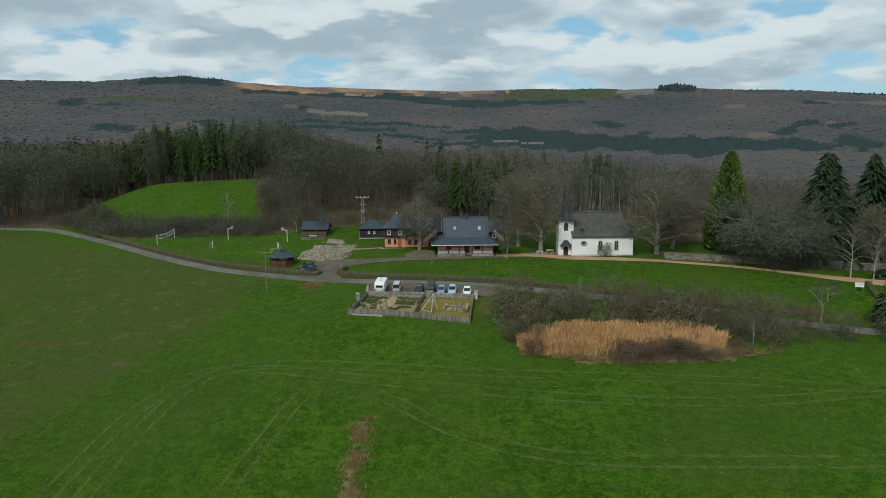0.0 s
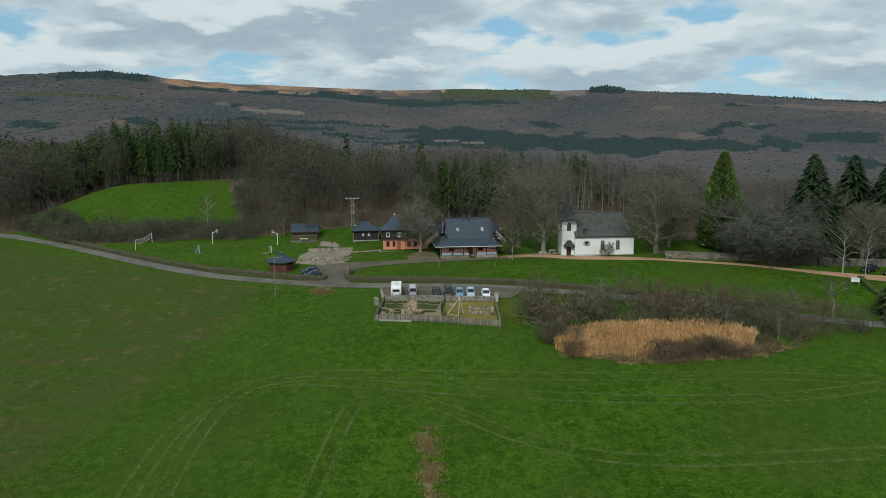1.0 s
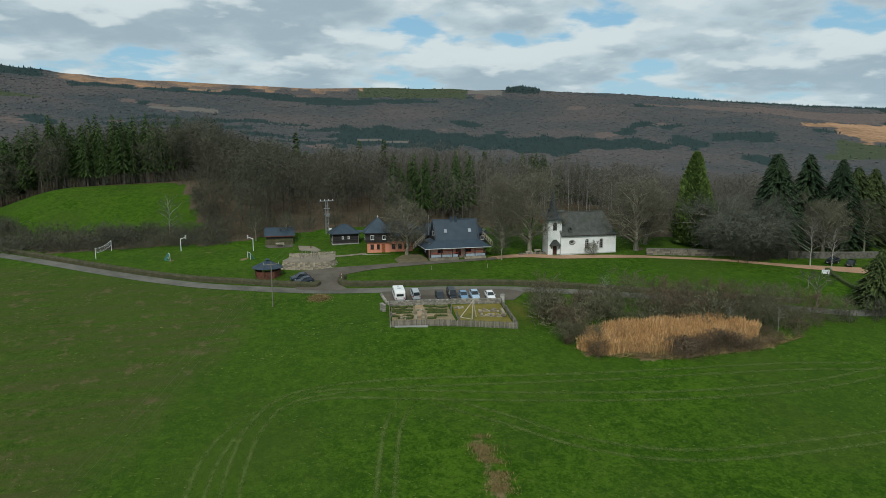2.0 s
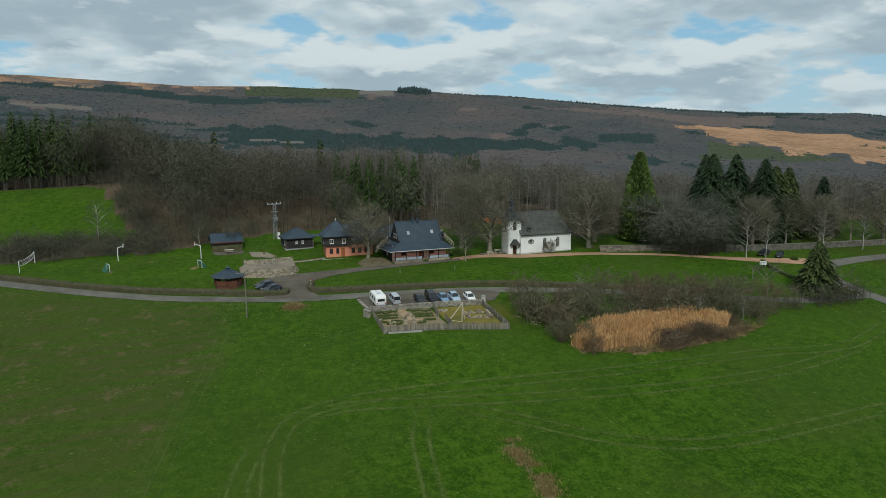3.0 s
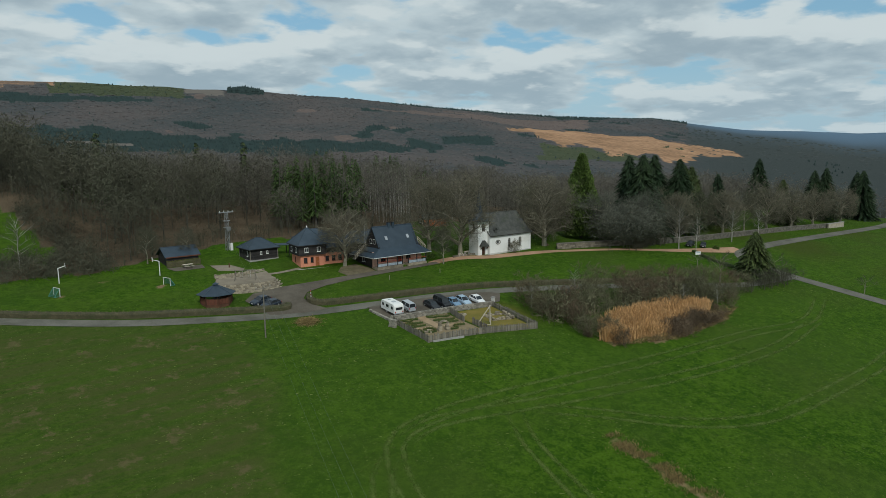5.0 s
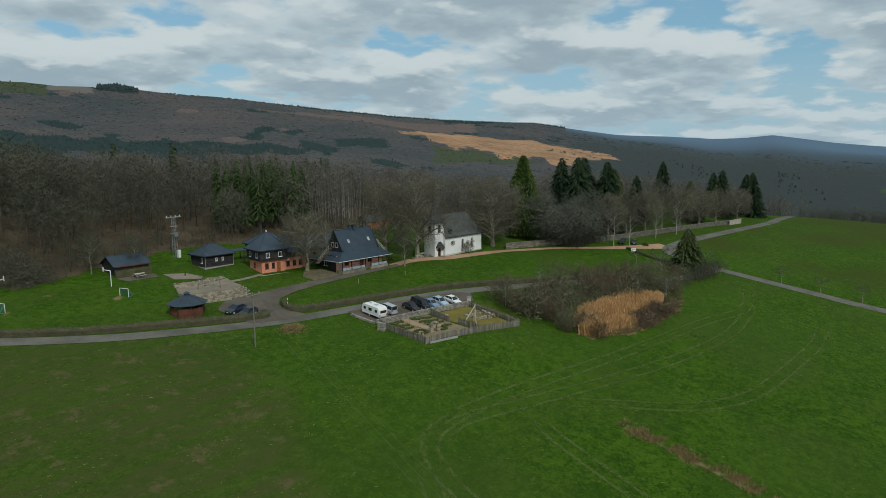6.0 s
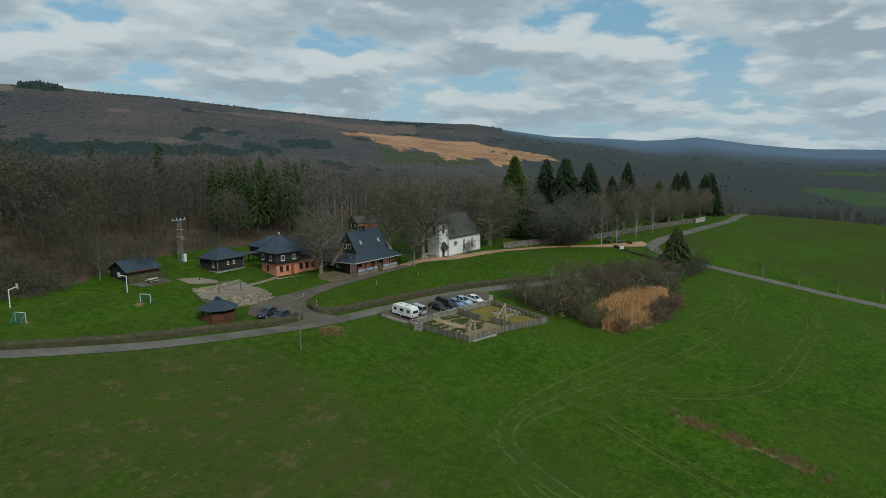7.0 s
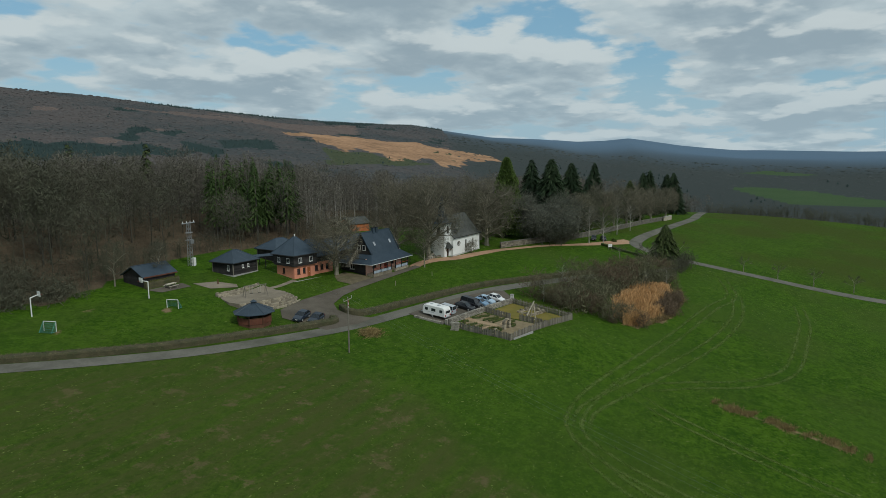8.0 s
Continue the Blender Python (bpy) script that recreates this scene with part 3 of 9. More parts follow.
    # eastward and further out, bluer haze is painted over the soil colour
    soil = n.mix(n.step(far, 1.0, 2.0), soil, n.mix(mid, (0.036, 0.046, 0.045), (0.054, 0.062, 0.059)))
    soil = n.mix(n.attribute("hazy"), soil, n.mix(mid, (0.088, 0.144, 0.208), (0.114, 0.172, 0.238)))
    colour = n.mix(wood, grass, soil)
    # sunlight on the copper slope, put into the ground's colour
    colour = n.mix(n.step(n.math("ADD", n.attribute("sunlit_copper"), n.math("MULTIPLY", n.math("SUBTRACT", n.noise(at, 0.02, 4.0), 0.5), 0.8)), 0.3, 0.7), colour, n.mix(n.step(n.math("ADD", n.math("MULTIPLY", mid, 0.5), n.math("MULTIPLY", n.noise(at, 0.012, 5.0, 0.65), 0.5)), 0.36, 0.62), (0.21, 0.125, 0.073), (0.43, 0.255, 0.148)))
    bare = n.step(n.math("ADD", n.attribute("bare"), n.math("MULTIPLY", n.math("SUBTRACT", fine, 0.5), 0.9)), 0.40, 0.62)
    colour = n.mix(bare, colour, n.mix(grain, (0.15, 0.105, 0.055), (0.29, 0.21, 0.12)))
    shader = n.add("ShaderNodeBsdfPrincipled", inputs={"Roughness": 0.95, "Specular IOR Level": 0.06})
    n.put(shader.inputs["Base Color"], colour)
    relief = n.add("ShaderNodeBump", inputs={"Strength": 0.9, "Distance": 0.35})
    n.put(relief.inputs["Height"], n.math("ADD", fine, n.math("MULTIPLY", grain, 0.5)))
    n.put(shader.inputs["Normal"], relief.outputs[0])
    n.put(n.add("ShaderNodeOutputMaterial").inputs[0], shader.outputs[0])
    return m


def spaced(mid, fine_to, step, far, count):
    """Grid lines: even near the middle, then ever wider apart."""
    inner = np.arange(-fine_to, fine_to + step, step)
    outer = fine_to + (far - fine_to) * (np.linspace(0, 1, count)[1:] ** 1.75)
    return mid + np.concatenate([-outer[::-1], inner, outer])


def build_ground():
    gx, gy = spaced(20, 230, 2.5, 4700, 150), spaced(110, 150, 2.5, 4700, 150)
    X, Y = np.meshgrid(gx, gy)
    Z = land(X, Y)
    nx, ny = len(gx), len(gy)
    k = np.arange(nx * ny).reshape(ny, nx)
    faces = np.stack([k[:-1, :-1], k[:-1, 1:], k[1:, 1:], k[1:, :-1]], -1).reshape(-1, 4)
    me = bpy.data.meshes.new("ground")
    me.from_pydata(np.stack([X, Y, Z], -1).reshape(-1, 3).tolist(), [], faces.tolist())
    stripe = 0.72 * np.exp(-(((X + 9.4) / 1.2) ** 2)) * ((Y < 78.5) & (Y > 62)) * 1.0
    stripe = np.maximum(stripe, np.exp(-(((X + 25.7) / 1.6) ** 2 + ((Y - 124.8) / 1.2) ** 2)))
    for wx, wy, wide, deep in ((-40.2, 152.6, 1.3, 0.8), (-47.5, 159.5, 2.6, 0.9), (-55.0, 155.4, 1.2, 0.8)):
        stripe = np.maximum(stripe, 0.75 * np.exp(-(((X - wx) / wide) ** 2 + ((Y - wy) / deep) ** 2)))
    bank = np.exp(-((((X - 27) / 22) ** 2 + ((Y - 95) / 6.0) ** 2) ** 2)) * inside(X, Y, THICKET)
    stripe = np.maximum(stripe, 0.8 * bank)
    kind = np.where(smooth(polar(X, Y)[1], 380, 400) > 0.5, hill_stand(X, Y), 0) * (polar(X, Y)[0] < 62) * (polar(X, Y)[0] > -60)
    # remote and hazy: weights for the haze painted by distance
    for name, values in (("wood", wooded(X, Y) & ~inside(X, Y, PARKLAND)), ("conifer", kind == 1), ("olive", kind == 3), ("pale", kind == 4), ("rosy", kind == 5), ("sunlit_copper", sunlit_copper(X, Y) * np.where(polar(X, Y)[0] < 25, 0.5, 1.0)), ("bare", stripe), ("mossy", np.exp(-(((X - 7.2) / 1.8) ** 2 + ((Y - 112) / 4.5) ** 2))), ("hazy", smooth(polar(X, Y)[1], 1500, 3000) * smooth(polar(X, Y)[0], 46, 60)), ("remote", smooth(polar(X, Y)[1], 300, 480) + smooth(polar(X, Y)[1], 350, 800) * smooth(polar(X, Y)[0], 52, 64))):
        me.attributes.new(name, "FLOAT", "POINT").data.foreach_set("value", values.astype(np.float32).ravel())
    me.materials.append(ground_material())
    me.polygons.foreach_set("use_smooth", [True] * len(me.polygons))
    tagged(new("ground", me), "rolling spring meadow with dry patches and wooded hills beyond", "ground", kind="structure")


build_ground()

# ---- roads, paths, yard ----
LANE = [(-175, 196), (-140, 192.8), (-122.9, 188.2), (-114.5, 185.3), (-102.7, 178.2), (-83.9, 163.3), (-64.6, 148.0), (-50.0, 138.2), (-38.2, 132.8), (-25.4, 128.5), (-12, 126.2), (0, 124.5), (10.6, 122.2), (21, 118.9), (40, 112), (63.4, 102.4), (74, 100.5), (84, 99)]
lone("road", ribbon(LANE, 2.6, 0.05), "lane", "narrow worn asphalt lane through the meadow", "road", kind="structure")
EAST = [(330, 113), (255, 118), (206, 116.8), (180, 114.8), (147, 115.8), (118, 117), (103, 117), (92, 115.6), (86.4, 111.5), (84.2, 106), (83.5, 98), (84, 90), (85, 80), (86.8, 67), (91, 54), (100, 36), (116, 8), (130, -20)]
lone("road_east", ribbon(EAST, 3.6, 0.06), "lane", "pale narrow country road past a ploughed field", "road", kind="structure")
lone("path", ribbon([(11.5, 141.4), (16, 142.1), (21, 141.6), (27, 139.6), (33, 138.8), (43, 137.2), (50, 135.2), (62, 131.4), (75, 125.4), (84, 121.7), (95, 117.6)], 2.2, 0.055, 2.0, (2.0, 2.6, 2.4, 1.6, 1.5, 1.8, 3.5, 5.5)), "path", "orange gravel path to the church", "path", kind="structure")
lone("footpath", ribbon([(-22.5, 150.2), (-19, 149.8), (-14.2, 150.6)], 1.0, 0.05), "gravel", "sandy garden footpath", "path", kind="structure")
YARD = [(-29.5, 130.0), (-30.5, 138.0), (-28, 140.8), (-22, 141.8), (-15, 141.8), (-9, 142.0), (-3, 142.0), (6, 141.8), (13, 141.9), (13, 140.4), (6, 140.2), (-2, 139.9), (-9, 139.6), (-15, 138.7), (-19.5, 137.0), (-21.4, 134.6), (-21.6, 131.4), (-20, 128.2), (-24, 128.4)]
lone("yard", area(YARD, 0.075), "asphalt", "grey asphalt forecourt in front of the houses", "pavement", kind="structure")
lone("trodden_earth", area([(-8.4, 142.05), (-8.8, 145.0), (-6.6, 147.6), (-3.2, 148.0), (-1.9, 144.5), (-1.9, 142.05)], 0.06), "bed_soil", "trodden brown earth beside the guest house", "ground", kind="structure")
lone("parking", area([(-13.9, 118.9), (-14.2, 125.6), (-4, 124.9), (5, 123.4), (10, 121.9), (11.5, 120.2), (8.5, 117.0), (0, 117.6), (-4, 117.9)], 0.085), "asphalt", "grey asphalt parking strip beside the lane", "pavement", kind="structure")


# ---- vegetation ----
def raw_mesh(name, verts, tris, material):
    verts, tris = np.asarray(verts, np.float32), np.asarray(tris, np.int32)
    me = bpy.data.meshes.new(name)
    me.vertices.add(len(verts))
    me.vertices.foreach_set("co", verts.ravel())
    me.loops.add(tris.size)
    me.loops.foreach_set("vertex_index", tris.ravel())
    me.polygons.add(len(tris))
    me.polygons.foreach_set("loop_start", np.arange(0, tris.size, 3, dtype=np.int32))
    me.materials.append(material)
    me.update(calc_edges=True)
    return me


def blades(rng, base, tip, width):
    """Thin pointed slips from base to tip: three corners each."""
    base, tip = np.asarray(base, float), np.asarray(tip, float)
    side = np.cross(tip - base, rng.normal(size=base.shape))
    side *= (np.broadcast_to(np.asarray(width, float), (len(base),)) / (np.linalg.norm(side, axis=1) + 1e-9))[:, None] * 0.5
    return np.stack([base - side, base + side, tip], 1).reshape(-1, 3)


def skin(rng, base, tip, width, out):
    """Thin slips from base to tip whose flat side faces outwards."""
    side = np.cross(tip - base, out + rng.normal(size=base.shape) * 0.3)
    side *= (width / (np.linalg.norm(side, axis=1) + 1e-9))[:, None] * 0.5
    return np.stack([base - side, base + side, tip], 1).reshape(-1, 3)


def spikes(base, tip, r, n=3):
    """Tapered poles with n sides."""
    out = []
    for b, t, q in zip(np.asarray(base, float), np.asarray(tip, float), np.broadcast_to(r, (len(base),))):
        d = t - b
        s = np.cross(d, (0.3, 0.2, 1.0) if abs(d[2]) < 0.9 * np.linalg.norm(d) else (1.0, 0.1, 0))
        s /= np.linalg.norm(s)
        w = np.cross(d, s) / np.linalg.norm(d)
        ring = [b + q * (s * math.cos(a) + w * math.sin(a)) for a in np.arange(n) * 2 * math.pi / n]
        for i in range(n):
            out += [ring[i], ring[(i + 1) % n], t]
    return np.array(out)


def unit(v):
    return v / (np.linalg.norm(v, axis=-1, keepdims=True) + 1e-9)


def bare_template(seed, tall, wide, limbs, twigs, twig_w, trunk_r, low=0.3):
    """Corners of a leafless tree: tapered trunk and limbs, and a rounded crown of twigs."""
    rng = np.random.default_rng(seed)
    wood = [spikes([(0, 0, -0.3 * tall * 0.05)], [(rng.normal() * 0.03 * tall, rng.normal() * 0.03 * tall, tall * 0.9)], trunk_r, 5)]
    mid, half = np.array((0, 0, tall * (0.5 + 0.5 * low))), tall * (0.5 - 0.5 * low)
    ball = lambda k: unit(rng.normal(size=(k, 3)) + np.array((0, 0, 0.25))) * np.array((wide, wide, half))
    b = np.stack([np.zeros(limbs), np.zeros(limbs), rng.uniform(low * 0.8, 0.72, limbs) * tall], 1)
    t = mid + ball(limbs) * rng.uniform(0.75, 0.98, (limbs, 1))
    t[:, 2] = np.maximum(t[:, 2], b[:, 2] + 0.02 * tall)
    wood.append(spikes(b, t, trunk_r * 0.34, 3))
    n1 = twigs // 2
    k, f = rng.integers(0, limbs, n1), rng.uniform(0.3, 1.0, (n1, 1))
    p = np.concatenate([b[k] + (t[k] - b[k]) * f + rng.normal(size=(n1, 3)) * wide * 0.12, mid + ball(twigs - n1) * (rng.uniform(0.35, 1.0, (twigs - n1, 1)) ** 0.6)])
    d = unit(unit(p - mid * 0.7) + np.array((0, 0, 0.25)) + rng.normal(size=(twigs, 3)) * 0.75)
    fuzz = blades(rng, p, p + d * rng.uniform(0.045, 0.10, (twigs, 1)) * tall, twig_w)
    return np.concatenate(wood), fuzz


def wood_template(seed, limbs, boughs, sprays, shell, twig_w, trunk_r, low=0.16):
    """A tree of the wood, one unit tall: clear stem, rising bent limbs, and a rounded crown of fine twigs."""
    rng = np.random.default_rng(seed + 300)
    lean = rng.normal(size=2) * 0.02
    wood = [spikes([(0, 0, -0.02)], [(lean[0], lean[1], 0.88)], trunk_r, 4)]
    fuzz = []
    wide = rng.uniform(0.22, 0.31)
    for k in range(limbs):
        f = low + (0.74 - low) * (k + rng.uniform(0, 0.8)) / limbs
        a = k * 2.4 + rng.normal() * 0.4
        out = np.array((math.cos(a), math.sin(a), 0))
        reach = wide * math.sqrt(max(0.10, 1 - ((f - 0.38) / 0.42) ** 2)) * rng.uniform(0.75, 1.1)
        b = np.array((lean[0] * f, lean[1] * f, f))
        t = b + out * reach + np.array((0, 0, min(rng.uniform(0.14, 0.30), 0.97 - f)))
        m = b + out * reach * 0.55 + np.array((rng.normal() * 0.02, rng.normal() * 0.02, (t[2] - b[2]) * rng.uniform(0.25, 0.5)))
        r = trunk_r * 0.42
        wood.append(spikes([b, m], [m, t], (r, r * 0.6), 3))
        for _ in range(boughs):
            g = rng.uniform(0.35, 1.0)
            c = b + (m - b) * g * 2 if g < 0.5 else m + (t - m) * (g * 2 - 1)
            d = unit(unit(t - b) + rng.normal(size=3) * 0.55 + np.array((0, 0, 0.45)))
            e = c + d * rng.uniform(0.07, 0.15)
            wood.append(spikes([c], [e], r * 0.32, 3))
            p = c + (e - c) * rng.uniform(0.2, 1.0, (sprays, 1))
            w = unit(d + rng.normal(size=(sprays, 3)) * 0.6)
            fuzz.append(skin(rng, p, p + w * rng.uniform(0.035, 0.085, (sprays, 1)), twig_w, unit(p - np.array((0, 0, 0.45)))))
    d = unit(rng.normal(size=(shell, 3)) + np.array((0, 0, 0.45)))
    p = np.array((0, 0, 0.56)) + d * np.array((wide * 1.05, wide * 1.05, 0.41)) * (rng.uniform(0.45, 1.0, (shell, 1)) ** 0.35)
    w = rng.normal(size=d.shape) + np.array((0, 0, 0.35))
    w = unit(w - d * np.sum(w * d, axis=1, keepdims=True) * 0.8 + d * 0.35)
    fuzz.append(skin(rng, p, p + w * rng.uniform(0.03, 0.075, (shell, 1)), twig_w, d))
    return np.concatenate(wood), np.concatenate(fuzz)


def bush_template(seed, stems, twigs, twig_w):
    """A leafless bush, one unit tall: stems fanned from the ground under a rounded skin of twigs."""
    rng = np.random.default_rng(seed + 500)
    d = unit(rng.normal(size=(stems, 3)) * (0.6, 0.6, 0.2) + np.array((0, 0, 0.8)))
    wood = spikes(np.zeros((stems, 3)) + rng.normal(size=(stems, 3)) * (0.08, 0.08, 0), d * rng.uniform(0.6, 0.95, (stems, 1)), 0.012, 3)
    d = unit(rng.normal(size=(twigs, 3)) + np.array((0, 0, 0.5)))
    d[:, 2] = np.abs(d[:, 2])
    lump = 1 + 0.16 * np.sin(d[:, 0] * 7 + seed) * np.sin(d[:, 1] * 6 + 2 * seed) + 0.1 * np.sin(d[:, 2] * 9 + seed)
    p = d * np.array((0.62, 0.62, 0.9)) * (rng.uniform(0.3, 1.0, (twigs, 1)) ** 0.4) * lump[:, None]
    w = rng.normal(size=d.shape) + np.array((0, 0, 0.6))
    w = unit(w - d * np.sum(w * d, axis=1, keepdims=True) * 0.6 + d * 0.5)
    return np.concatenate([wood, skin(rng, p, p + w * rng.uniform(0.10, 0.24, (twigs, 1)), twig_w, d)])


def cone_template(seed, wide=0.27):
    """A far conifer: two ragged stacked cones."""
    rng = np.random.default_rng(seed)
    out = []
    for z0, z1, r in ((0.05, 0.7, wide), (0.42, 1.0, wide * 0.66)):
        q = np.arange(6) * math.pi / 3 + rng.uniform(0, 1)
        ring = np.stack([np.cos(q) * r * rng.uniform(0.75, 1.25, 6), np.sin(q) * r * rng.uniform(0.75, 1.25, 6), z0 + rng.normal(0, 0.03, 6)], 1)
        for i in range(6):
            out += [ring[i], ring[(i + 1) % 6], np.array((0, 0, z1))]
    return np.array(out)


def dome_template(seed, sides=5):
    """A far leafless crown: a broken, lopsided dome."""
    rng = np.random.default_rng(seed)
    rings = []
    for z, r in ((0.0, 0.46), (0.62, 0.36)):
        q = np.arange(sides) * 2 * math.pi / sides + rng.uniform(0, 1.2)
        rr = r * rng.uniform(0.72, 1.25, sides)
        rings.append(np.stack([np.cos(q) * rr, np.sin(q) * rr, z + rng.normal(0, 0.06, sides) * (z > 0)], 1))
    top = np.array((rng.normal() * 0.06, rng.normal() * 0.06, 1.0))
    out = []
    for lo, hi in zip(rings, rings[1:]):
        for i in range(sides):
            j = (i + 1) % sides
            out += [lo[i], lo[j], hi[j], lo[i], hi[j], hi[i]]
    for i in range(sides):
        out += [rings[-1][i], rings[-1][(i + 1) % sides], top]
    return np.array(out)


def spruce_template(seed, tall, wide, whorls, per, width=0.5, low=0.08, side=2):
    """Corners of a conifer: a thin trunk and whorls of drooping, ragged boughs."""
    rng = np.random.default_rng(seed)
    out = []
    for level in np.linspace(low, 0.985, whorls):
        reach = wide * (1 - level) ** 0.7 + 0.012 * tall
        for a in rng.uniform(0, 2 * math.pi) + np.arange(per) * 2 * math.pi / per:
            a = a + rng.normal() * 0.3
            h = min(level + rng.normal() * 0.35 / whorls, 0.985)
            q = reach * rng.uniform(0.72, 1.12)
            b = np.array((0, 0, h * tall + 0.25 * q))
            t = np.array((math.cos(a) * q, math.sin(a) * q, h * tall - 0.22 * q))
            m = (b + t) / 2 + np.array((0, 0, 0.1 * q))
            across = np.array((-math.sin(a), math.cos(a), 0)) * width * (0.4 + 0.6 * q / wide)
            out += [b, m - across, t, b, t, m + across]
            for s in range(side):
                g = b + (t - b) * rng.uniform(0.35, 0.95)
                e = g + across * rng.choice((-1, 1)) * rng.uniform(0.9, 1.7) + np.array((0, 0, -rng.uniform(0.1, 0.45) * width)) + (t - b) * 0.18
                out += [g, g + (t - b) * 0.16, e]
    return np.array(out), spikes([(0, 0, -0.3)], [(0, 0, tall * 0.96)], 0.018 * tall, 5)


def strew(name, templates, places, sizes, material, label, category, seed, lean=0.03, sink=0.0):
    """Many plants joined into one mesh: uncountable growth."""
    rng = np.random.default_rng(seed)
    places, sizes = np.asarray(places, float), np.asarray(sizes, float)
    if not len(places):
        return
    zs = land(places[:, 0], places[:, 1]) - sink
    pick = rng.integers(0, len(templates), len(places))
    chunks = []
    for i, tpl in enumerate(templates):
        sel = np.nonzero(pick == i)[0]
        if not len(sel):
            continue
        a = rng.uniform(0, 2 * math.pi, len(sel))
        c, s = np.cos(a)[:, None], np.sin(a)[:, None]
        k = sizes[sel][:, None]
        kw = k * rng.uniform(0.85, 1.2, len(sel))[:, None]
        x, y, z = tpl[:, 0][None] * kw, tpl[:, 1][None] * kw, tpl[:, 2][None] * k
        lx, ly = rng.normal(size=(len(sel), 1)) * lean, rng.normal(size=(len(sel), 1)) * lean
        px = c * x - s * y + lx * z + places[sel, 0][:, None]
        py = s * x + c * y + ly * z + places[sel, 1][:, None]
        chunks.append(np.stack([px, py, z + zs[sel][:, None]], -1).reshape(-1, 3))
    v = np.concatenate(chunks)
    me = raw_mesh(name, v, np.arange(len(v)).reshape(-1, 3), M[material])
    return tagged(new(name, me), label, category, kind="stuff")


def scatter(rng, count, x0, x1, y0, y1):
    return rng.uniform(x0, x1, count), rng.uniform(y0, y1, count)


SPRUCES = [(3, 186, 6, 8), (13, 186, 7, 9), (-80, 226, 19, 9), (-112, 232, 16, 9), (-28, 262, 10, 7), (-5, 268, 12, 8), (70, 236, 22, 8), (38, 214, 16, 5), (-125, 266, 30, 9)]   # stands: x, y, half-widths


def build_woods():
    rng = np.random.default_rng(11)
    # woods near the clearing
    ring = []
    x, y = scatter(rng, 30000, -330, 470, 120, 540)
    az, r = polar(x, y)
    keep = wooded(x, y) & (az > -58) & (az < 98) & (r < 480) & (rng.uniform(size=len(x)) < np.interp(r, (180, 225, 262, 300, 480), (0.30, 0.27, 0.27, 0.30, 0.28)))
    keep &= ~(inside(x, y, SCRUBLAND) | inside(x, y, PARKLAND))
    edge_gap = ~wooded(x, y - 4) & (rng.uniform(size=len(x)) < 0.3)
    keep &= ~edge_gap
    x, y, r, az = x[keep], y[keep], r[keep], az[keep]
    dark = np.zeros(len(x), bool)
    for cx, cy, hx, hy in SPRUCES:
        dark |= ((x - cx) / hx) ** 2 + ((y - cy) / hy) ** 2 < 1
    more = []
    for cx, cy, hx, hy in SPRUCES:
        k = int(hx * hy * 0.2)
        a, q = rng.uniform(0, 2 * math.pi, k), np.sqrt(rng.uniform(0, 1, k))
        more.append(np.stack([cx + np.cos(a) * q * hx, cy + np.sin(a) * q * hy], 1))
    more = np.concatenate(more)
    x, y = np.concatenate([x, more[:, 0]]), np.concatenate([y, more[:, 1]])
    az, r = polar(x, y)
    dark = np.concatenate([dark, np.ones(len(more), bool)])
    dark |= rng.uniform(size=len(x)) < np.where(r > 290, 0.14, 0.0)
    # lower growth towards the east, where the land falls
    size = np.interp(az, (-50, -10, 4, 26, 41, 80), (20.5, 19.0, 17.2, 16.5, 12.5, 11)) * rng.uniform(0.78, 1.14, len(x))
    near = r < 228
    # the outermost trees stand lower, branched to the ground
    size = size * np.where(wooded(x - 4, y - 7), 1.0, 0.8)
    T1 = [wood_template(s, 10, 3, 6, 560, 0.0082, 0.0085) for s in range(6)]
    T2 = [wood_template(s + 20, 4, 1, 5, 118, 0.0235, 0.008) for s in range(5)]
    pts = np.stack([x, y], 1)
    red = x + 9 * np.sin(y / 17.0) + rng.normal(size=len(x)) * 8 > -14
    for near_part, T in ((near, T1), (~near, T2)):
        for hue, mat_name, words in ((red, "twig_red", "bare reddish-brown birch and beech wood"), (~red, "twig", "bare grey-brown deciduous wood behind the clearing")):
            sel = near_part & ~dark & hue
            strew("wood_crowns", [t[1] for t in T], pts[sel], size[sel], mat_name, words, "wood", 5)
            strew("wood_trunks", [t[0] for t in T], pts[sel], size[sel], "bark_wood", "grey trunks and limbs of the leafless wood", "wood", 5)
    # pale birch stems in the young wood behind the houses
    bx, by = scatter(rng, 420, 24, 62, 172, 214)
    young = wooded(bx, by) & ~inside(bx, by, PARKLAND) & (np.sin(bx / 5.0) + np.sin(by / 4.0) > 0.0)
    strew("birch_stems", [spikes([(0, 0, -0.02)], [(0.03 * k, 0.01, 0.95)], 0.0042, 4) for k in range(-1, 3)], np.stack([bx, by], 1)[young], rng.uniform(11, 16, young.sum()), "bark_pale", "thin pale birch stems in the young wood", "wood", 31)
    S1 = [spruce_template(s, 1.0, 0.20, 17, 11, 0.021, 0.24, 2)[0] for s in range(4)]
    S2 = [spruce_template(s + 5, 1.0, 0.19, 11, 6, 0.05, 0.12, 0)[0] for s in range(3)]
    away = dark & (r > 290)
    strew("spruce_wood", S2, pts[away], size[away] * 1.15, "needle", "dark spruces in the wood further back", "wood", 6)
    dark = dark & ~away
    strew("spruce_stand", S1, pts[dark], size[dark] * np.where(x[dark] < -40, 1.02, 0.95), "needle_mid", "dark green spruce stand among bare trees", "wood", 6)
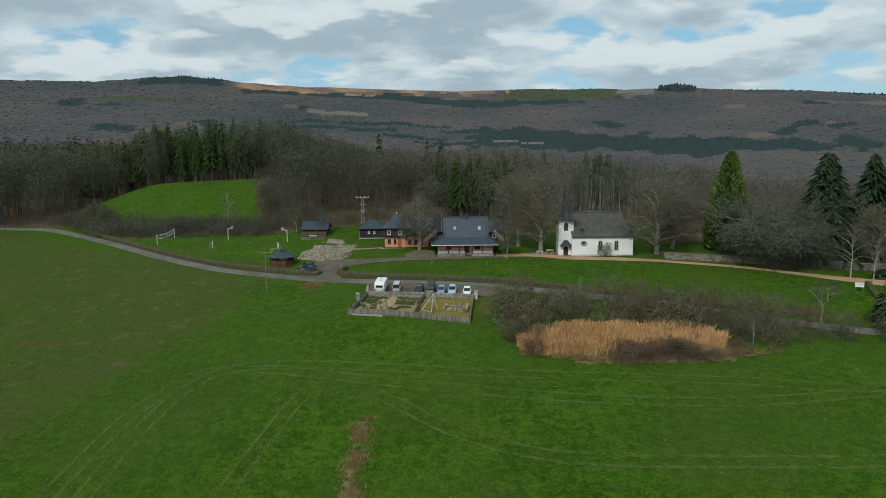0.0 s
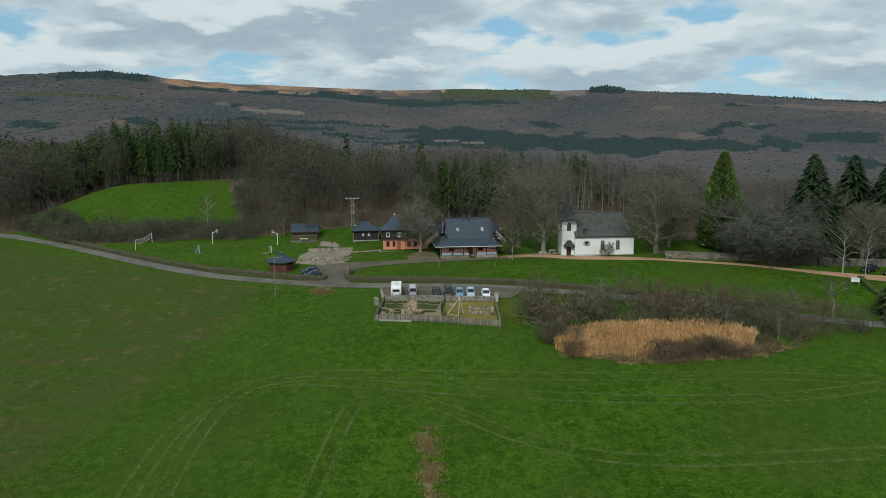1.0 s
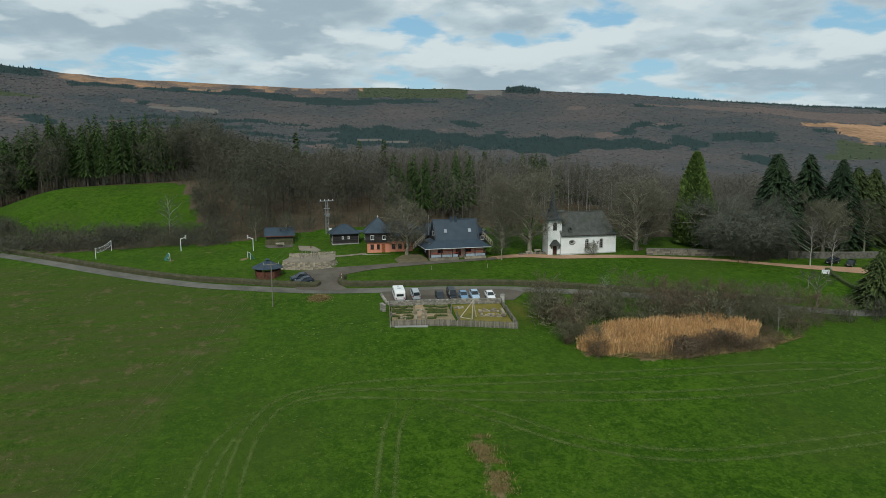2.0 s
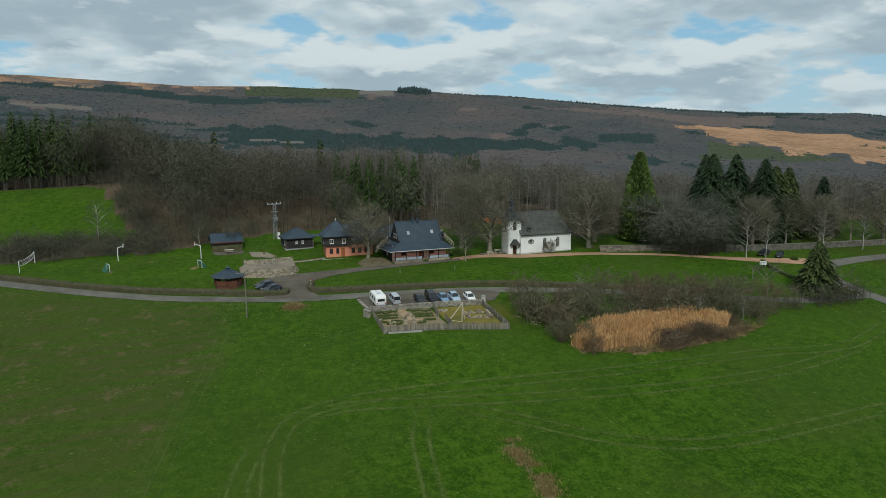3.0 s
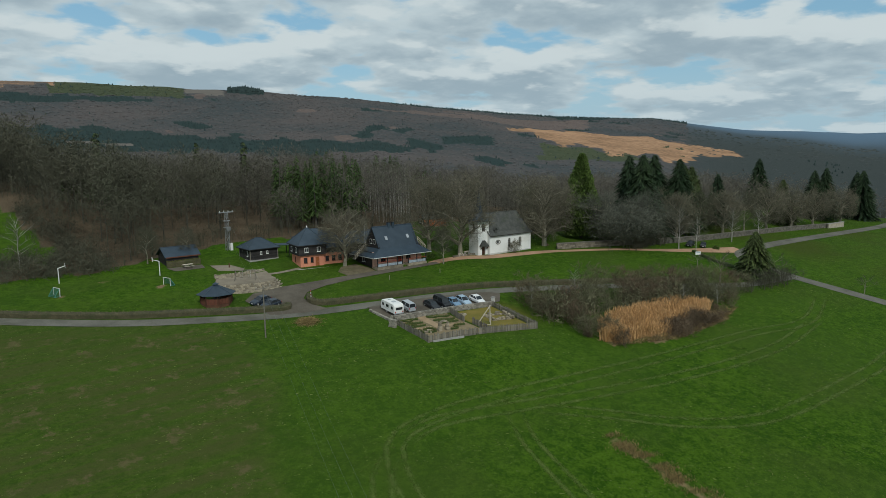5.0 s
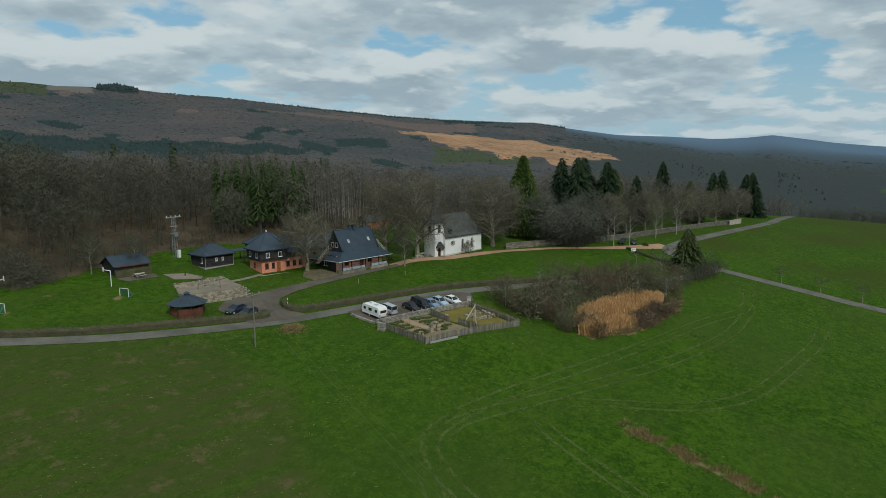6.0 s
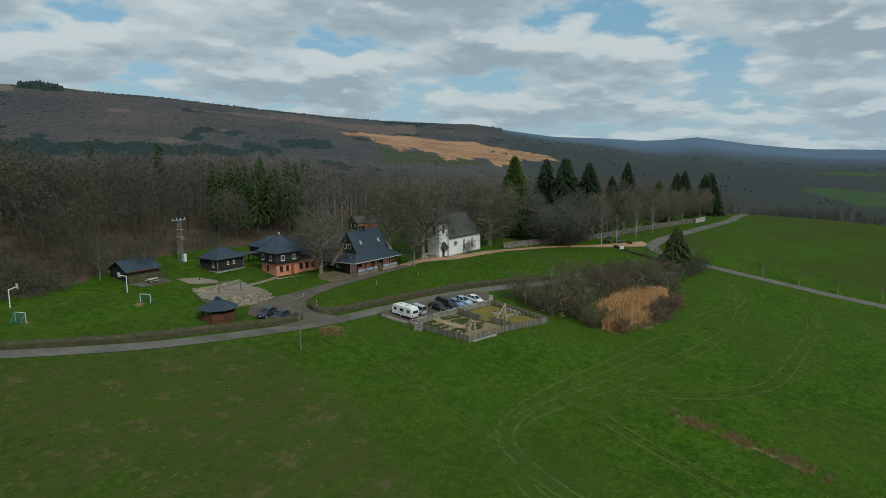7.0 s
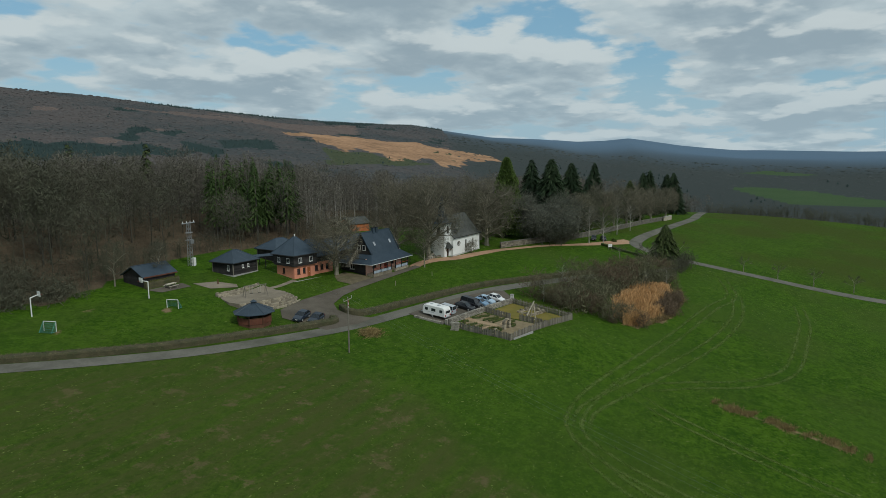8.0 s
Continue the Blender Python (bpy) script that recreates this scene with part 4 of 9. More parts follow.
    strew("spruce_trunks", [spruce_template(0, 1.0, 0.2, 3, 3)[1]], pts[dark], size[dark] * 1.1, "bark", "straight grey spruce trunks", "wood", 6)
    # shrubs and brambles along the wood's edge
    x, y = scatter(rng, 9000, -160, 240, 125, 245)
    w = wooded(x, y) & ~inside(x, y, PARKLAND)
    rim = w & ~(wooded(x - 7, y - 6) & wooded(x + 5, y - 8) & wooded(x + 9, y) & wooded(x - 9, y))
    x, y = np.concatenate([x[rim], rng.normal(71, 4.0, 90), rng.normal(74, 5.5, 60)]), np.concatenate([y[rim], rng.normal(130.4, 0.7, 90), rng.normal(98.5, 0.8, 60)])
    ux, uy = scatter(rng, 2600, -150, 60, 150, 235)
    under = wooded(ux, uy) & ~inside(ux, uy, PARKLAND) & (polar(ux, uy)[1] < 215)
    U1 = [np.concatenate(bare_template(s + 45, 1.0, 0.7, 6, 46, 0.035, 0.015, 0.02)) for s in range(3)]
    strew("undergrowth", U1, np.stack([ux, uy], 1)[under], rng.uniform(1.2, 3.6, under.sum()), "twig_rust", "rusty leafless undergrowth on the wood's floor", "scrub", 27)
    B1 = [np.concatenate(bare_template(s + 40, 1.0, 0.6, 9, 70, 0.03, 0.02, 0.02)) for s in range(3)]
    sx, sy = scatter(rng, 1500, -116, -40, 164, 202)
    in_scrub = inside(sx, sy, SCRUBLAND) | wooded(sx, sy) & ~wooded(sx - 5, sy + 2) & (sy < 205)
    Q = [bush_template(s + 30, 6, 110, 0.034) for s in range(4)]
    strew("field_scrub", Q, np.stack([sx, sy], 1)[in_scrub], rng.uniform(1.2, 4.2, in_scrub.sum()), "twig", "grey leafless scrub below the upper meadow", "scrub", 29)
    strew("edge_scrub", B1, np.stack([x, y], 1), rng.uniform(1.4, 4.6, len(x)), "twig", "leafless scrub along the edge of the wood", "scrub", 7)


def build_hills():
    rng = np.random.default_rng(12)
    n = 520
    y = rng.uniform(-30, 122, n)
    x = 240 + 0.1 * (y - 120) + rng.uniform(0, 22, n)
    row = [np.concatenate(bare_template(s + 90, 1.0, 0.34, 8, 90, 0.013, 0.014, 0.2)) for s in range(3)]
    strew("hedgerow", row, np.stack([x, y], 1), rng.uniform(4.5, 8.0, n), "twig", "bare hedgerow behind the crest of the field", "hedgerow", 17)
    T = [dome_template(s + 60) * (0.95, 0.95, 0.25) for s in range(10)]
    C = [cone_template(s) * (0.9, 0.9, 0.6) for s in range(6)]

    def spread(n, a0, a1, lo):
        az = rng.uniform(a0, a1, n)
        top = np.interp(az, AZ_K, R_K)
        keep = rng.uniform(size=n) < (top / top.max()) ** 2
        az, top = az[keep], top[keep]
        r = np.sqrt(lo ** 2 + rng.uniform(size=len(az)) * ((top * 0.995) ** 2 - lo ** 2))
        x, y = CENTRE[0] + np.sin(np.radians(az)) * r, CENTRE[1] + np.cos(np.radians(az)) * r
        keep = wooded(x, y)
        return x[keep], y[keep], r[keep], az[keep]

    x, y, r, az = (np.concatenate(q) for q in zip(spread(25000, -40, 34, 440.0), spread(13000, 34, 58, 440.0)))
    kind, t = hill_stand(x, y), climb(az, r)
    pts = np.stack([x, y], 1)
    size = rng.uniform(0.65, 1.25, len(x)) * np.interp(r, (500, 1450, 2500), (6.8, 8.2, 14))
    size = size * np.where((az > 19.4) & (az < 22.3) & (t > 0.955), 2.1, np.where((az > -24) & (az < -17.4) & (t > 0.905), 1.3, 1.0))
    mixed = rng.uniform(size=len(x))
    dark = (kind == 1) & (mixed < 0.96) | (kind == 0) & (mixed < 0.012) | (kind == 3) & (mixed < 0.10)
    for k, material, label, seed, scale in ((0, "hill_bare", "brown leafless woods on the far hillside, tinted with painted haze", 8, 0.95), (2, "hill_sunlit_copper", "copper growth on the far slope, coloured as if sunlit", 10, 0.38), (3, "hill_olive", "olive-green mixed wood on the far hillside", 22, 0.85),
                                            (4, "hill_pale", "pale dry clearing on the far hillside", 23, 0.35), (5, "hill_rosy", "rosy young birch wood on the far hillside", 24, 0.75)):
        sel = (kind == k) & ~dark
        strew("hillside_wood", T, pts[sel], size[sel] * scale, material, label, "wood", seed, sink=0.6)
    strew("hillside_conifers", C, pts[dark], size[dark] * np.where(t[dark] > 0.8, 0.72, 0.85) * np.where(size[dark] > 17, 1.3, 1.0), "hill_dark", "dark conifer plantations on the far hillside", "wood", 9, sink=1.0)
    k = 150
    ca, cr = rng.uniform(19.5, 22.2, k), rng.uniform(1425, 1452, k)
    strew("skyline_conifers", C, np.stack([CENTRE[0] + np.sin(np.radians(ca)) * cr, CENTRE[1] + np.cos(np.radians(ca)) * cr], 1), rng.uniform(15, 24, k) * (1 - 0.35 * np.abs(ca - 20.8)), "hill_dark", "dense dark conifer clump on the skyline", "wood", 21, sink=1.0)
    # the low country to the east; painted haze turns it bluer with distance
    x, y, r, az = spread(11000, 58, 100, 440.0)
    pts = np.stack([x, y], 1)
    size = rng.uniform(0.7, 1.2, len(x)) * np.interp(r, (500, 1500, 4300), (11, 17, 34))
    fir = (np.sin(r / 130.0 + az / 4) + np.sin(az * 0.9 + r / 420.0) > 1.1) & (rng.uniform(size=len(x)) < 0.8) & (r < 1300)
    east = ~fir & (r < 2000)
    strew("eastern_wood", T, pts[east], size[east] * 0.75, "hill_east", "dark woods below the eastern ridge, greyed by painted haze", "wood", 19, sink=2.0)
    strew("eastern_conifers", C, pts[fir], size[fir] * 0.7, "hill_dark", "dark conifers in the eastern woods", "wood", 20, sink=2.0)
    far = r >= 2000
    strew("distant_wood", T, pts[far], size[far] * 0.4, "hill_far", "distant woods on the horizon, blue haze painted into their colour", "wood", 18, sink=3.0)


def build_thicket():
    rng = np.random.default_rng(13)
    x, y = scatter(rng, 4600, 6, 86, 90, 120)
    keep = inside(x, y, THICKET)
    front = (x > 25) & (x < 38) & (y < 95.2)
    bed = ((x - 27.3) / 16.5) ** 2 + ((y - 97.2) / 4.8) ** 2 < 1
    wet = ((x - 27) / 20) ** 2 + ((y - 95.8) / 5.8) ** 2 < 1
    lane = np.array(along(LANE, 3.0))
    off = np.min(np.hypot(x[:, None] - lane[None, :, 0], y[:, None] - lane[None, :, 1]), axis=1)
    keep &= off > 3.2
    bush = keep & ~wet & (rng.uniform(size=len(x)) < 0.12)
    low = keep & wet & ~bed & (rng.uniform(size=len(x)) < 0.5)
    few = keep & bed & front & (rng.uniform(size=len(x)) < 0.75)
    B = [bush_template(s, 8, 300, 0.022) for s in range(5)]
    pts = np.stack([x, y], 1)
    swell = 1 + 0.4 * np.sin(x * 0.55 + np.sin(y * 0.4) * 1.5) * np.sin(y * 0.62 + 1)
    tall = np.where(y > 101, rng.uniform(2.0, 5.2, len(x)), rng.uniform(1.4, 3.2, len(x))) * swell * np.interp(off, (3, 7), (0.55, 1.0)) * np.interp(x, (7, 12, 60, 82), (0.9, 1, 1, 0.7)) * np.where((x > 15) & (x < 27) & (y > 109.5), 0.45, 1.0)
    red = (x > 8) & (x < 20) & (rng.uniform(size=len(x)) < 0.6) | (y < 97) & (rng.uniform(size=len(x)) < 0.75)
    strew("thicket", B, pts[bush & ~red], tall[bush & ~red], "twig_green", "dense leafless grey-green thicket round the pond", "scrub", 14)
    strew("bramble_thicket", B, pts[(bush & red) | low | few], np.where(low, tall * 0.6, np.where(few, tall * 0.8, tall))[(bush & red) | low | few], "twig_rust", "dense reddish-brown thicket beside the reed bed", "scrub", 15)
    # reeds: upright stalks with feathery plumes
    n = 26000
    a, q = rng.uniform(0, 2 * math.pi, n), np.sqrt(rng.uniform(0, 1, n))
    rx, ry = 27.3 + np.cos(a) * q * 16, 97.2 + np.sin(a) * q * 4.7
    rx, ry = rx, ry + 0.02 * (rx - 27)
    stub = (rx > 25.5) & (rx < 37) & (ry < 95.0 + 0.5 * np.sin(rx * 1.3))
    clump = np.sin(rx * 0.9 + 2) + np.sin(ry * 1.7 + rx * 0.3) + rng.normal(size=n) * 0.5
    stay = (q + 0.10 * np.sin(a * 5) + 0.08 * np.sin(a * 11 + 1) < 0.95) & ~stub & (clump > -1.1) & ((ry > 93.6) | (rx < 20) & (clump > -0.2) | (rng.uniform(size=n) < 0.1))
    rx, ry = rx[stay], ry[stay]
    n = len(rx)
    base = np.stack([rx, ry, land(rx, ry)], 1)
    lean = np.stack([rng.normal(0.10, 0.13, n), rng.normal(0, 0.13, n), np.ones(n)], 1)
    tip = base + lean * (rng.uniform(1.5, 2.5, n) * np.interp(ry, (92, 95), (0.75, 1)))[:, None]
    v = blades(rng, base, tip, 0.055)
    plume = blades(rng, tip - lean * 0.5, tip + rng.normal(size=(n, 3)) * 0.06, 0.10)
    v = np.concatenate([v, plume])
    tagged(new("reed_bed", raw_mesh("reed_bed", v, np.arange(len(v)).reshape(-1, 3), M["reed"])), "tall dry golden reed bed in the pond", "reeds", kind="stuff")
    # fallen stalks along the near bank
    n = 9000
    fx, fy = rng.uniform(9, 50, n), rng.normal(92.8, 1.5, n)
    stay = inside(fx, fy, THICKET)
    fx, fy = fx[stay], fy[stay]
    n = len(fx)
    base = np.stack([fx, fy, land(fx, fy) + 0.03], 1)
    tip = base + np.stack([rng.normal(0, 0.5, n), rng.normal(0, 0.5, n), rng.uniform(0.05, 0.45, n)], 1)
    v = blades(rng, base, tip, 0.07)
    tagged(new("fallen_reeds", raw_mesh("fallen_reeds", v, np.arange(len(v)).reshape(-1, 3), M["litter"])), "flattened brown stalks on the pond's bank", "reeds", kind="stuff")


# single trees, each with trunk, limbs and crown
def limb_tree(seed, tall, wide, limbs=11, boughs=6, sprays=9, twig_w=0.05, trunk_r=0.35, low=0.22, droop=0.0, fork=0.9, shell=0, skin_w=1.0):
    rng = np.random.default_rng(seed)
    trunk, branch, twig = [], [], []
    spine = [np.array((0, 0, -0.2))]
    for i in range(1, 6):
        spine.append(np.array((rng.normal() * 0.03 * tall * i / 5, rng.normal() * 0.03 * tall * i / 5, tall * fork * i / 5)))
    radii = trunk_r * np.array((1.35, 0.9, 0.68, 0.48, 0.28, 0.06))
    s = Shape()
    for i in range(5):
        s.rod(spine[i], spine[i + 1], radii[i], radii[i + 1], 7, False)
    for k in range(limbs):
        f = low + (0.88 - low) * (k + rng.uniform(0, 0.8)) / limbs
        b = spine[0] + (spine[-1] - spine[0]) * f
        i = min(int(f * 5), 4)
        b = spine[i] + (spine[i + 1] - spine[i]) * (f * 5 - i)
        a = k * 2.4 + rng.normal() * 0.4
        reach = wide * math.sqrt(max(0.06, 1 - ((f - 0.42) / 0.62) ** 2)) * rng.uniform(0.75, 1.1)
        lift = (0.25 + 0.9 * f - droop) * reach * rng.uniform(0.6, 1.2)
        t = b + np.array((math.cos(a) * reach, math.sin(a) * reach, min(lift, tall - b[2])))
        m = (b + t) / 2 + np.array((rng.normal() * 0.17 * reach, rng.normal() * 0.17 * reach, 0.18 * reach))
        r = trunk_r * 0.5 * (1 - 0.6 * f)
        s.rod(b, m, r, r * 0.6, 5, False).rod(m, t, r * 0.6, r * 0.15, 5, False)
        for _ in range(boughs):
            g = rng.uniform(0.3, 1.0)
            c = b + (m - b) * min(1, g * 2) if g < 0.5 else m + (t - m) * (g * 2 - 1)
            d = unit(unit(t - b) * 0.8 + rng.normal(size=3) * 0.6 + np.array((0, 0, 0.3 - droop)))
            e = c + d * reach * rng.uniform(0.25, 0.5)
            branch.append(spikes([c], [e], r * 0.3, 3))
            p = c + (e - c) * rng.uniform(0.2, 1.0, (sprays, 1))
            w = unit(d + rng.normal(size=(sprays, 3)) * 0.65 + np.array((0, 0, 0.15 - droop)))
            twig.append(blades(rng, p, p + w * rng.uniform(0.5, 1.0, (sprays, 1)) * reach * 0.32, twig_w))
            q = p + w * reach * 0.15
            twig.append(blades(rng, q, q + unit(w + rng.normal(size=w.shape) * 0.8) * reach * 0.2, twig_w * 0.8))
    if shell:
        half = tall * (1 - low * 0.6) / 2
        d = unit(rng.normal(size=(shell, 3)) + np.array((0, 0, 0.35)))
        p = np.array((0, 0, tall - half)) + d * np.array((wide, wide, half)) * (rng.uniform(0.45, 1.0, (shell, 1)) ** 0.5)
        w = rng.normal(size=d.shape)
        w = unit(w - d * np.sum(w * d, axis=1, keepdims=True) * 0.7 + d * 0.4)
        twig.append(skin(rng, p, p + w * rng.uniform(0.5, 1.2, (shell, 1)), twig_w * skin_w, d))
    return s, np.concatenate(branch), np.concatenate(twig)


def bare_tree(name, kinds, wood="bark_dark", crown="twig"):
    """The meshes of a leafless tree, to be planted several times."""
    trunk, branch, twig = kinds
    v = np.concatenate([branch])
    return (trunk.mesh(name + "_trunk", M[wood]), raw_mesh(name + "_limbs", v, np.arange(len(v)).reshape(-1, 3), M[wood]), raw_mesh(name + "_crown", twig, np.arange(len(twig)).reshape(-1, 3), M[crown]))


def plant(name, meshes, x, y, turn, scale, label, category="tree", group=""):
    t = thing(name, x, y, turn, None, label, category, group)
    t.scale = (scale,) * 3 if not isinstance(scale, tuple) else scale
    for part_name, me in zip(("trunk", "bough", "crown"), meshes):
        ob = part(part_name, me, None, t)
        if part_name != "trunk":
            tagged(ob, kind="stuff")
    return t


def conifer(name, seed, tall, wide, material, whorls=26, per=9, width=0.75, low=0.05):
    crown, trunk = spruce_template(seed, tall, wide, whorls, per, width, low, 8)
    return (raw_mesh(name + "_trunk", trunk, np.arange(len(trunk)).reshape(-1, 3), M["bark"]), raw_mesh(name + "_crown", crown, np.arange(len(crown)).reshape(-1, 3), M[material]))


def plant_conifer(name, meshes, x, y, turn, scale, label, group=""):
    t = thing(name, x, y, turn, None, label, "tree", group)
    t.scale = (scale,) * 3 if not isinstance(scale, tuple) else scale
    part("trunk", meshes[0], None, t)
    part("crown", meshes[1], None, t)
    return t


def frond_tree(name, seed, tall, wide, material, n=5200, blade=0.9, taper=0.62):
    """A dense columnar evergreen made of upright fans of foliage."""
    rng = np.random.default_rng(seed)
    h = rng.uniform(0.03, 1.0, n) ** 0.9
    a = rng.uniform(0, 2 * math.pi, n)
    lobes = 1 + 0.10 * np.sin(a * 3 + h * 9) + 0.10 * np.sin(a * 5 - h * 14) + 0.07 * np.sin(a * 2 + h * 23)
    q = wide * (1 - h) ** taper * (0.55 + 0.45 * np.minimum(1, h / 0.2)) * lobes * np.sqrt(rng.uniform(0.55, 1.0, n)) + 0.1
    p = np.stack([np.cos(a) * q, np.sin(a) * q, h * tall], 1)
    d = unit(np.stack([np.cos(a) * 0.55, np.sin(a) * 0.55, np.full(n, 0.9)], 1) + rng.normal(size=(n, 3)) * 0.35)
    v = blades(rng, p - d * 0.2, p + d * blade * rng.uniform(0.5, 1.1, (n, 1)), 0.5)
    trunk = spikes([(0, 0, -0.3)], [(0, 0, tall * 0.9)], 0.4, 7)
    return (raw_mesh(name + "_trunk", trunk, np.arange(len(trunk)).reshape(-1, 3), M["bark"]), raw_mesh(name + "_crown", v, np.arange(len(v)).reshape(-1, 3), M[material]))


def build_trees():
    rng = np.random.default_rng(21)
    lime = bare_tree("lime", limb_tree(1, 19, 7.0, 34, 10, 12, 0.045, 0.46, 0.12, 0.0, 0.74, shell=5000, skin_w=1.5), crown="twig_lime")
    oak = bare_tree("oak", limb_tree(2, 12.8, 10.8, 34, 12, 15, 0.06, 0.46, 0.08, 0.1, 0.85, shell=15000, skin_w=2.6), crown="twig_oak")
    round_tree = bare_tree("round_tree", limb_tree(3, 11.8, 5.2, 24, 10, 12, 0.045, 0.34, 0.14, 0.0, 0.72, shell=3000, skin_w=1.7), crown="twig_lime")
    slim = bare_tree("slim", limb_tree(4, 13, 3.4, 18, 8, 10, 0.04, 0.2, 0.2, shell=2500))
    birch = bare_tree("birch", limb_tree(5, 11.5, 2.8, 20, 6, 8, 0.03, 0.11, 0.25), "bark_pale", "twig")
    fruit = bare_tree("fruit", limb_tree(6, 4.2, 2.0, 8, 5, 7, 0.04, 0.11, 0.35))
    church_shrub = bare_tree("church_shrub", limb_tree(9, 4.4, 2.7, 14, 7, 9, 0.05, 0.08, 0.05, 0.0, 0.8, shell=900), "bark_brown", "twig_lime")
    plant("tree", lime, 21.3, 143.6, 20, 1.0, "tall bare lime tree between the church and the house")
    plant("tree", lime, 17.0, 149.5, 200, 0.9, "bare lime tree beside the house")
    plant("tree", round_tree, -5.6, 147.9, 60, 1.0, "broad bare tree in front of the salmon house")
    plant("tree", lime, 46.2, 141.6, 130, (1.08, 1.08, 0.9), "spreading bare tree beside the church's east end")
    plant("tree", round_tree, 51, 146, 10, 1.15, "bare tree behind the churchyard wall")
    plant("tree", oak, 67.5, 134.8, 0, (0.98, 0.98, 0.80), "wide domed leafless oak beside the gravel path")
    plant("tree", round_tree, 87.5, 131.8, 100, 1.1, "rounded bare tree behind the wall", group="bare trees behind the wall")
    for x, y, s in ((99, 132, 1.0), (110, 131, 1.1), (121, 130.5, 1.0), (132, 129, 1.15), (146, 128, 1.05), (160, 127, 1.0), (176, 125, 1.05)):
        plant("tree", (round_tree, slim)[int(x) % 2], x, y, x * 37 % 360, s, "bare tree in the row behind the long wall", group="bare trees behind the wall")
    for x, y, s in ((78.3, 125.2, 1.05), (80.6, 121.8, 0.85), (102, 124.0, 0.95), (116, 123.6, 0.85)):
        plant("birch", birch, x, y, x * 53 % 360, s, "white-stemmed leafless birch at the roadside", "tree", "roadside birches")
    plant("birch", birch, -58.6, 176.5, 40, 0.95, "slender white birch at the edge of the playing field", "tree")
    plant("tree", slim, 13.6, 139.9, 0, 0.62, "small gnarled pollard at the path")
    plant("tree", slim, -31.0, 166.2, 70, 0.55, "small bare tree beside the shed")
    plant("tree", slim, -38.2, 168.0, 170, 0.6, "small bare tree behind the playing field")
    for x, y in ((86.9, 85.5), (88.0, 77.3), (89.2, 69), (92.6, 60.0), (99, 46)):
        plant("fruit_tree", fruit, x, y, x * 31 % 360, 1.0 if y < 70 else 0.85, "small pruned fruit tree on the road verge", "tree", "roadside fruit trees")
    plant("shrub", church_shrub, 34.4, 139.7, 10, (0.56, 0.56, 0.62), "bare pale shrub against the church wall", "shrub")
    plant("shrub", fruit, 61.5, 104.6, 100, (1.5, 1.5, 1.5), "bare grey shrub beside the lane", "shrub")
    plant("shrub", fruit, 76.5, 100.5, 200, (1.3, 1.3, 1.3), "bare grey shrub beside the lane", "shrub")
    plant("shrub", fruit, 67.4, 113.4, 30, (1.0, 1.0, 0.75), "small dark shrub on the lawn", "shrub")
    for x, y, s in ((11.5, 112, 0.42), (17.5, 109, 0.4), (24, 113, 0.5), (40, 100, 0.4), (47, 97, 0.42)):
        plant("birch", birch, x, y, x * 71 % 360, s, "young pale birch in the pond thicket", "tree", "young birches in the thicket")
    bush = bare_tree("pond_bush", limb_tree(7, 4.6, 2.9, 16, 7, 9, 0.04, 0.08, 0.05, 0.0, 0.8, shell=700), "bark_brown", "twig_green")
    sallow = bare_tree("sallow", limb_tree(8, 4.4, 2.7, 16, 7, 9, 0.04, 0.08, 0.05, 0.0, 0.8, shell=700), "bark_brown", "twig_rust")
    for x, y, s in ((10, 108, 0.9), (13, 113, 1.1), (18, 110, 0.7), (23, 108, 0.9), (28, 111, 1.2), (33, 107, 1.25), (38, 108, 1.0), (42, 105, 1.2), (47, 104, 1.1), (52, 103, 1.15), (57, 101, 0.95), (62, 100.3, 0.8),
                    (30, 104, 1.0), (20, 105, 1.0), (36, 103, 0.95), (46, 99, 0.9), (12, 103, 0.8), (14, 97, 0.7), (52, 97.5, 0.7), (10.5, 98.5, 0.75)):
        plant("shrub", sallow if int(x) % 3 == 0 else bush, x, y, x * 97 % 360, s, "rounded leafless bush in the pond thicket", "shrub", "bushes round the pond")
    for x, y, s in ((13.5, 93.8, 0.55), (32.5, 93.6, 0.6), (34.5, 94.6, 0.5), (29.5, 92.6, 0.4)):
        plant("shrub", sallow, x, y, x * 97 % 360, s, "low grey-brown bush at the reed bed's edge", "shrub", "bushes round the pond")
    fir = conifer("fir", 31, 22, 7.8, "needle", 32, 24, 0.42)
    spruce = conifer("spruce", 32, 21, 7.0, "needle", 30, 23, 0.40)
    cedar = conifer("cedar", 33, 20, 7.6, "needle_warm", 30, 25, 0.5)
    for x, y, top, kind, words in ((78.7, 136.8, 33.4, fir, "tall dark fir behind the wall"), (85.3, 146, 33.2, spruce, "tall dark fir behind the wall"), (92.4, 142.7, 33.2, fir, "tall dark fir behind the wall"),
                                   (96.7, 137.3, 32.0, fir, "tall dark fir behind the wall"), (105, 141, 30, cedar, "dense olive-green conifer behind the wall"), (112, 143, 29.5, cedar, "dense olive-green conifer behind the wall"),
                                   (122, 140, 27, spruce, "dark conifer behind the bare trees"), (183, 157.5, 30.9, spruce, "dark fir with an open crown"), (150, 133, 24.5, cedar, "olive-green conifer in the roadside row"),
                                   (205, 131, 25.4, fir, "dark fir at the end of the roadside row"), (199.5, 127, 26.2, fir, "dark fir at the end of the roadside row"), (178, 135, 26.8, spruce, "dark fir at the end of the roadside row"), (185, 134, 27.5, spruce, "dark fir at the end of the roadside row")):
        plant_conifer("fir_tree", kind, x, y, x * 41 % 360, (top - z_at(x, y)) / (22 if kind is fir else 21 if kind is spruce else 20), words, "conifers behind the wall")
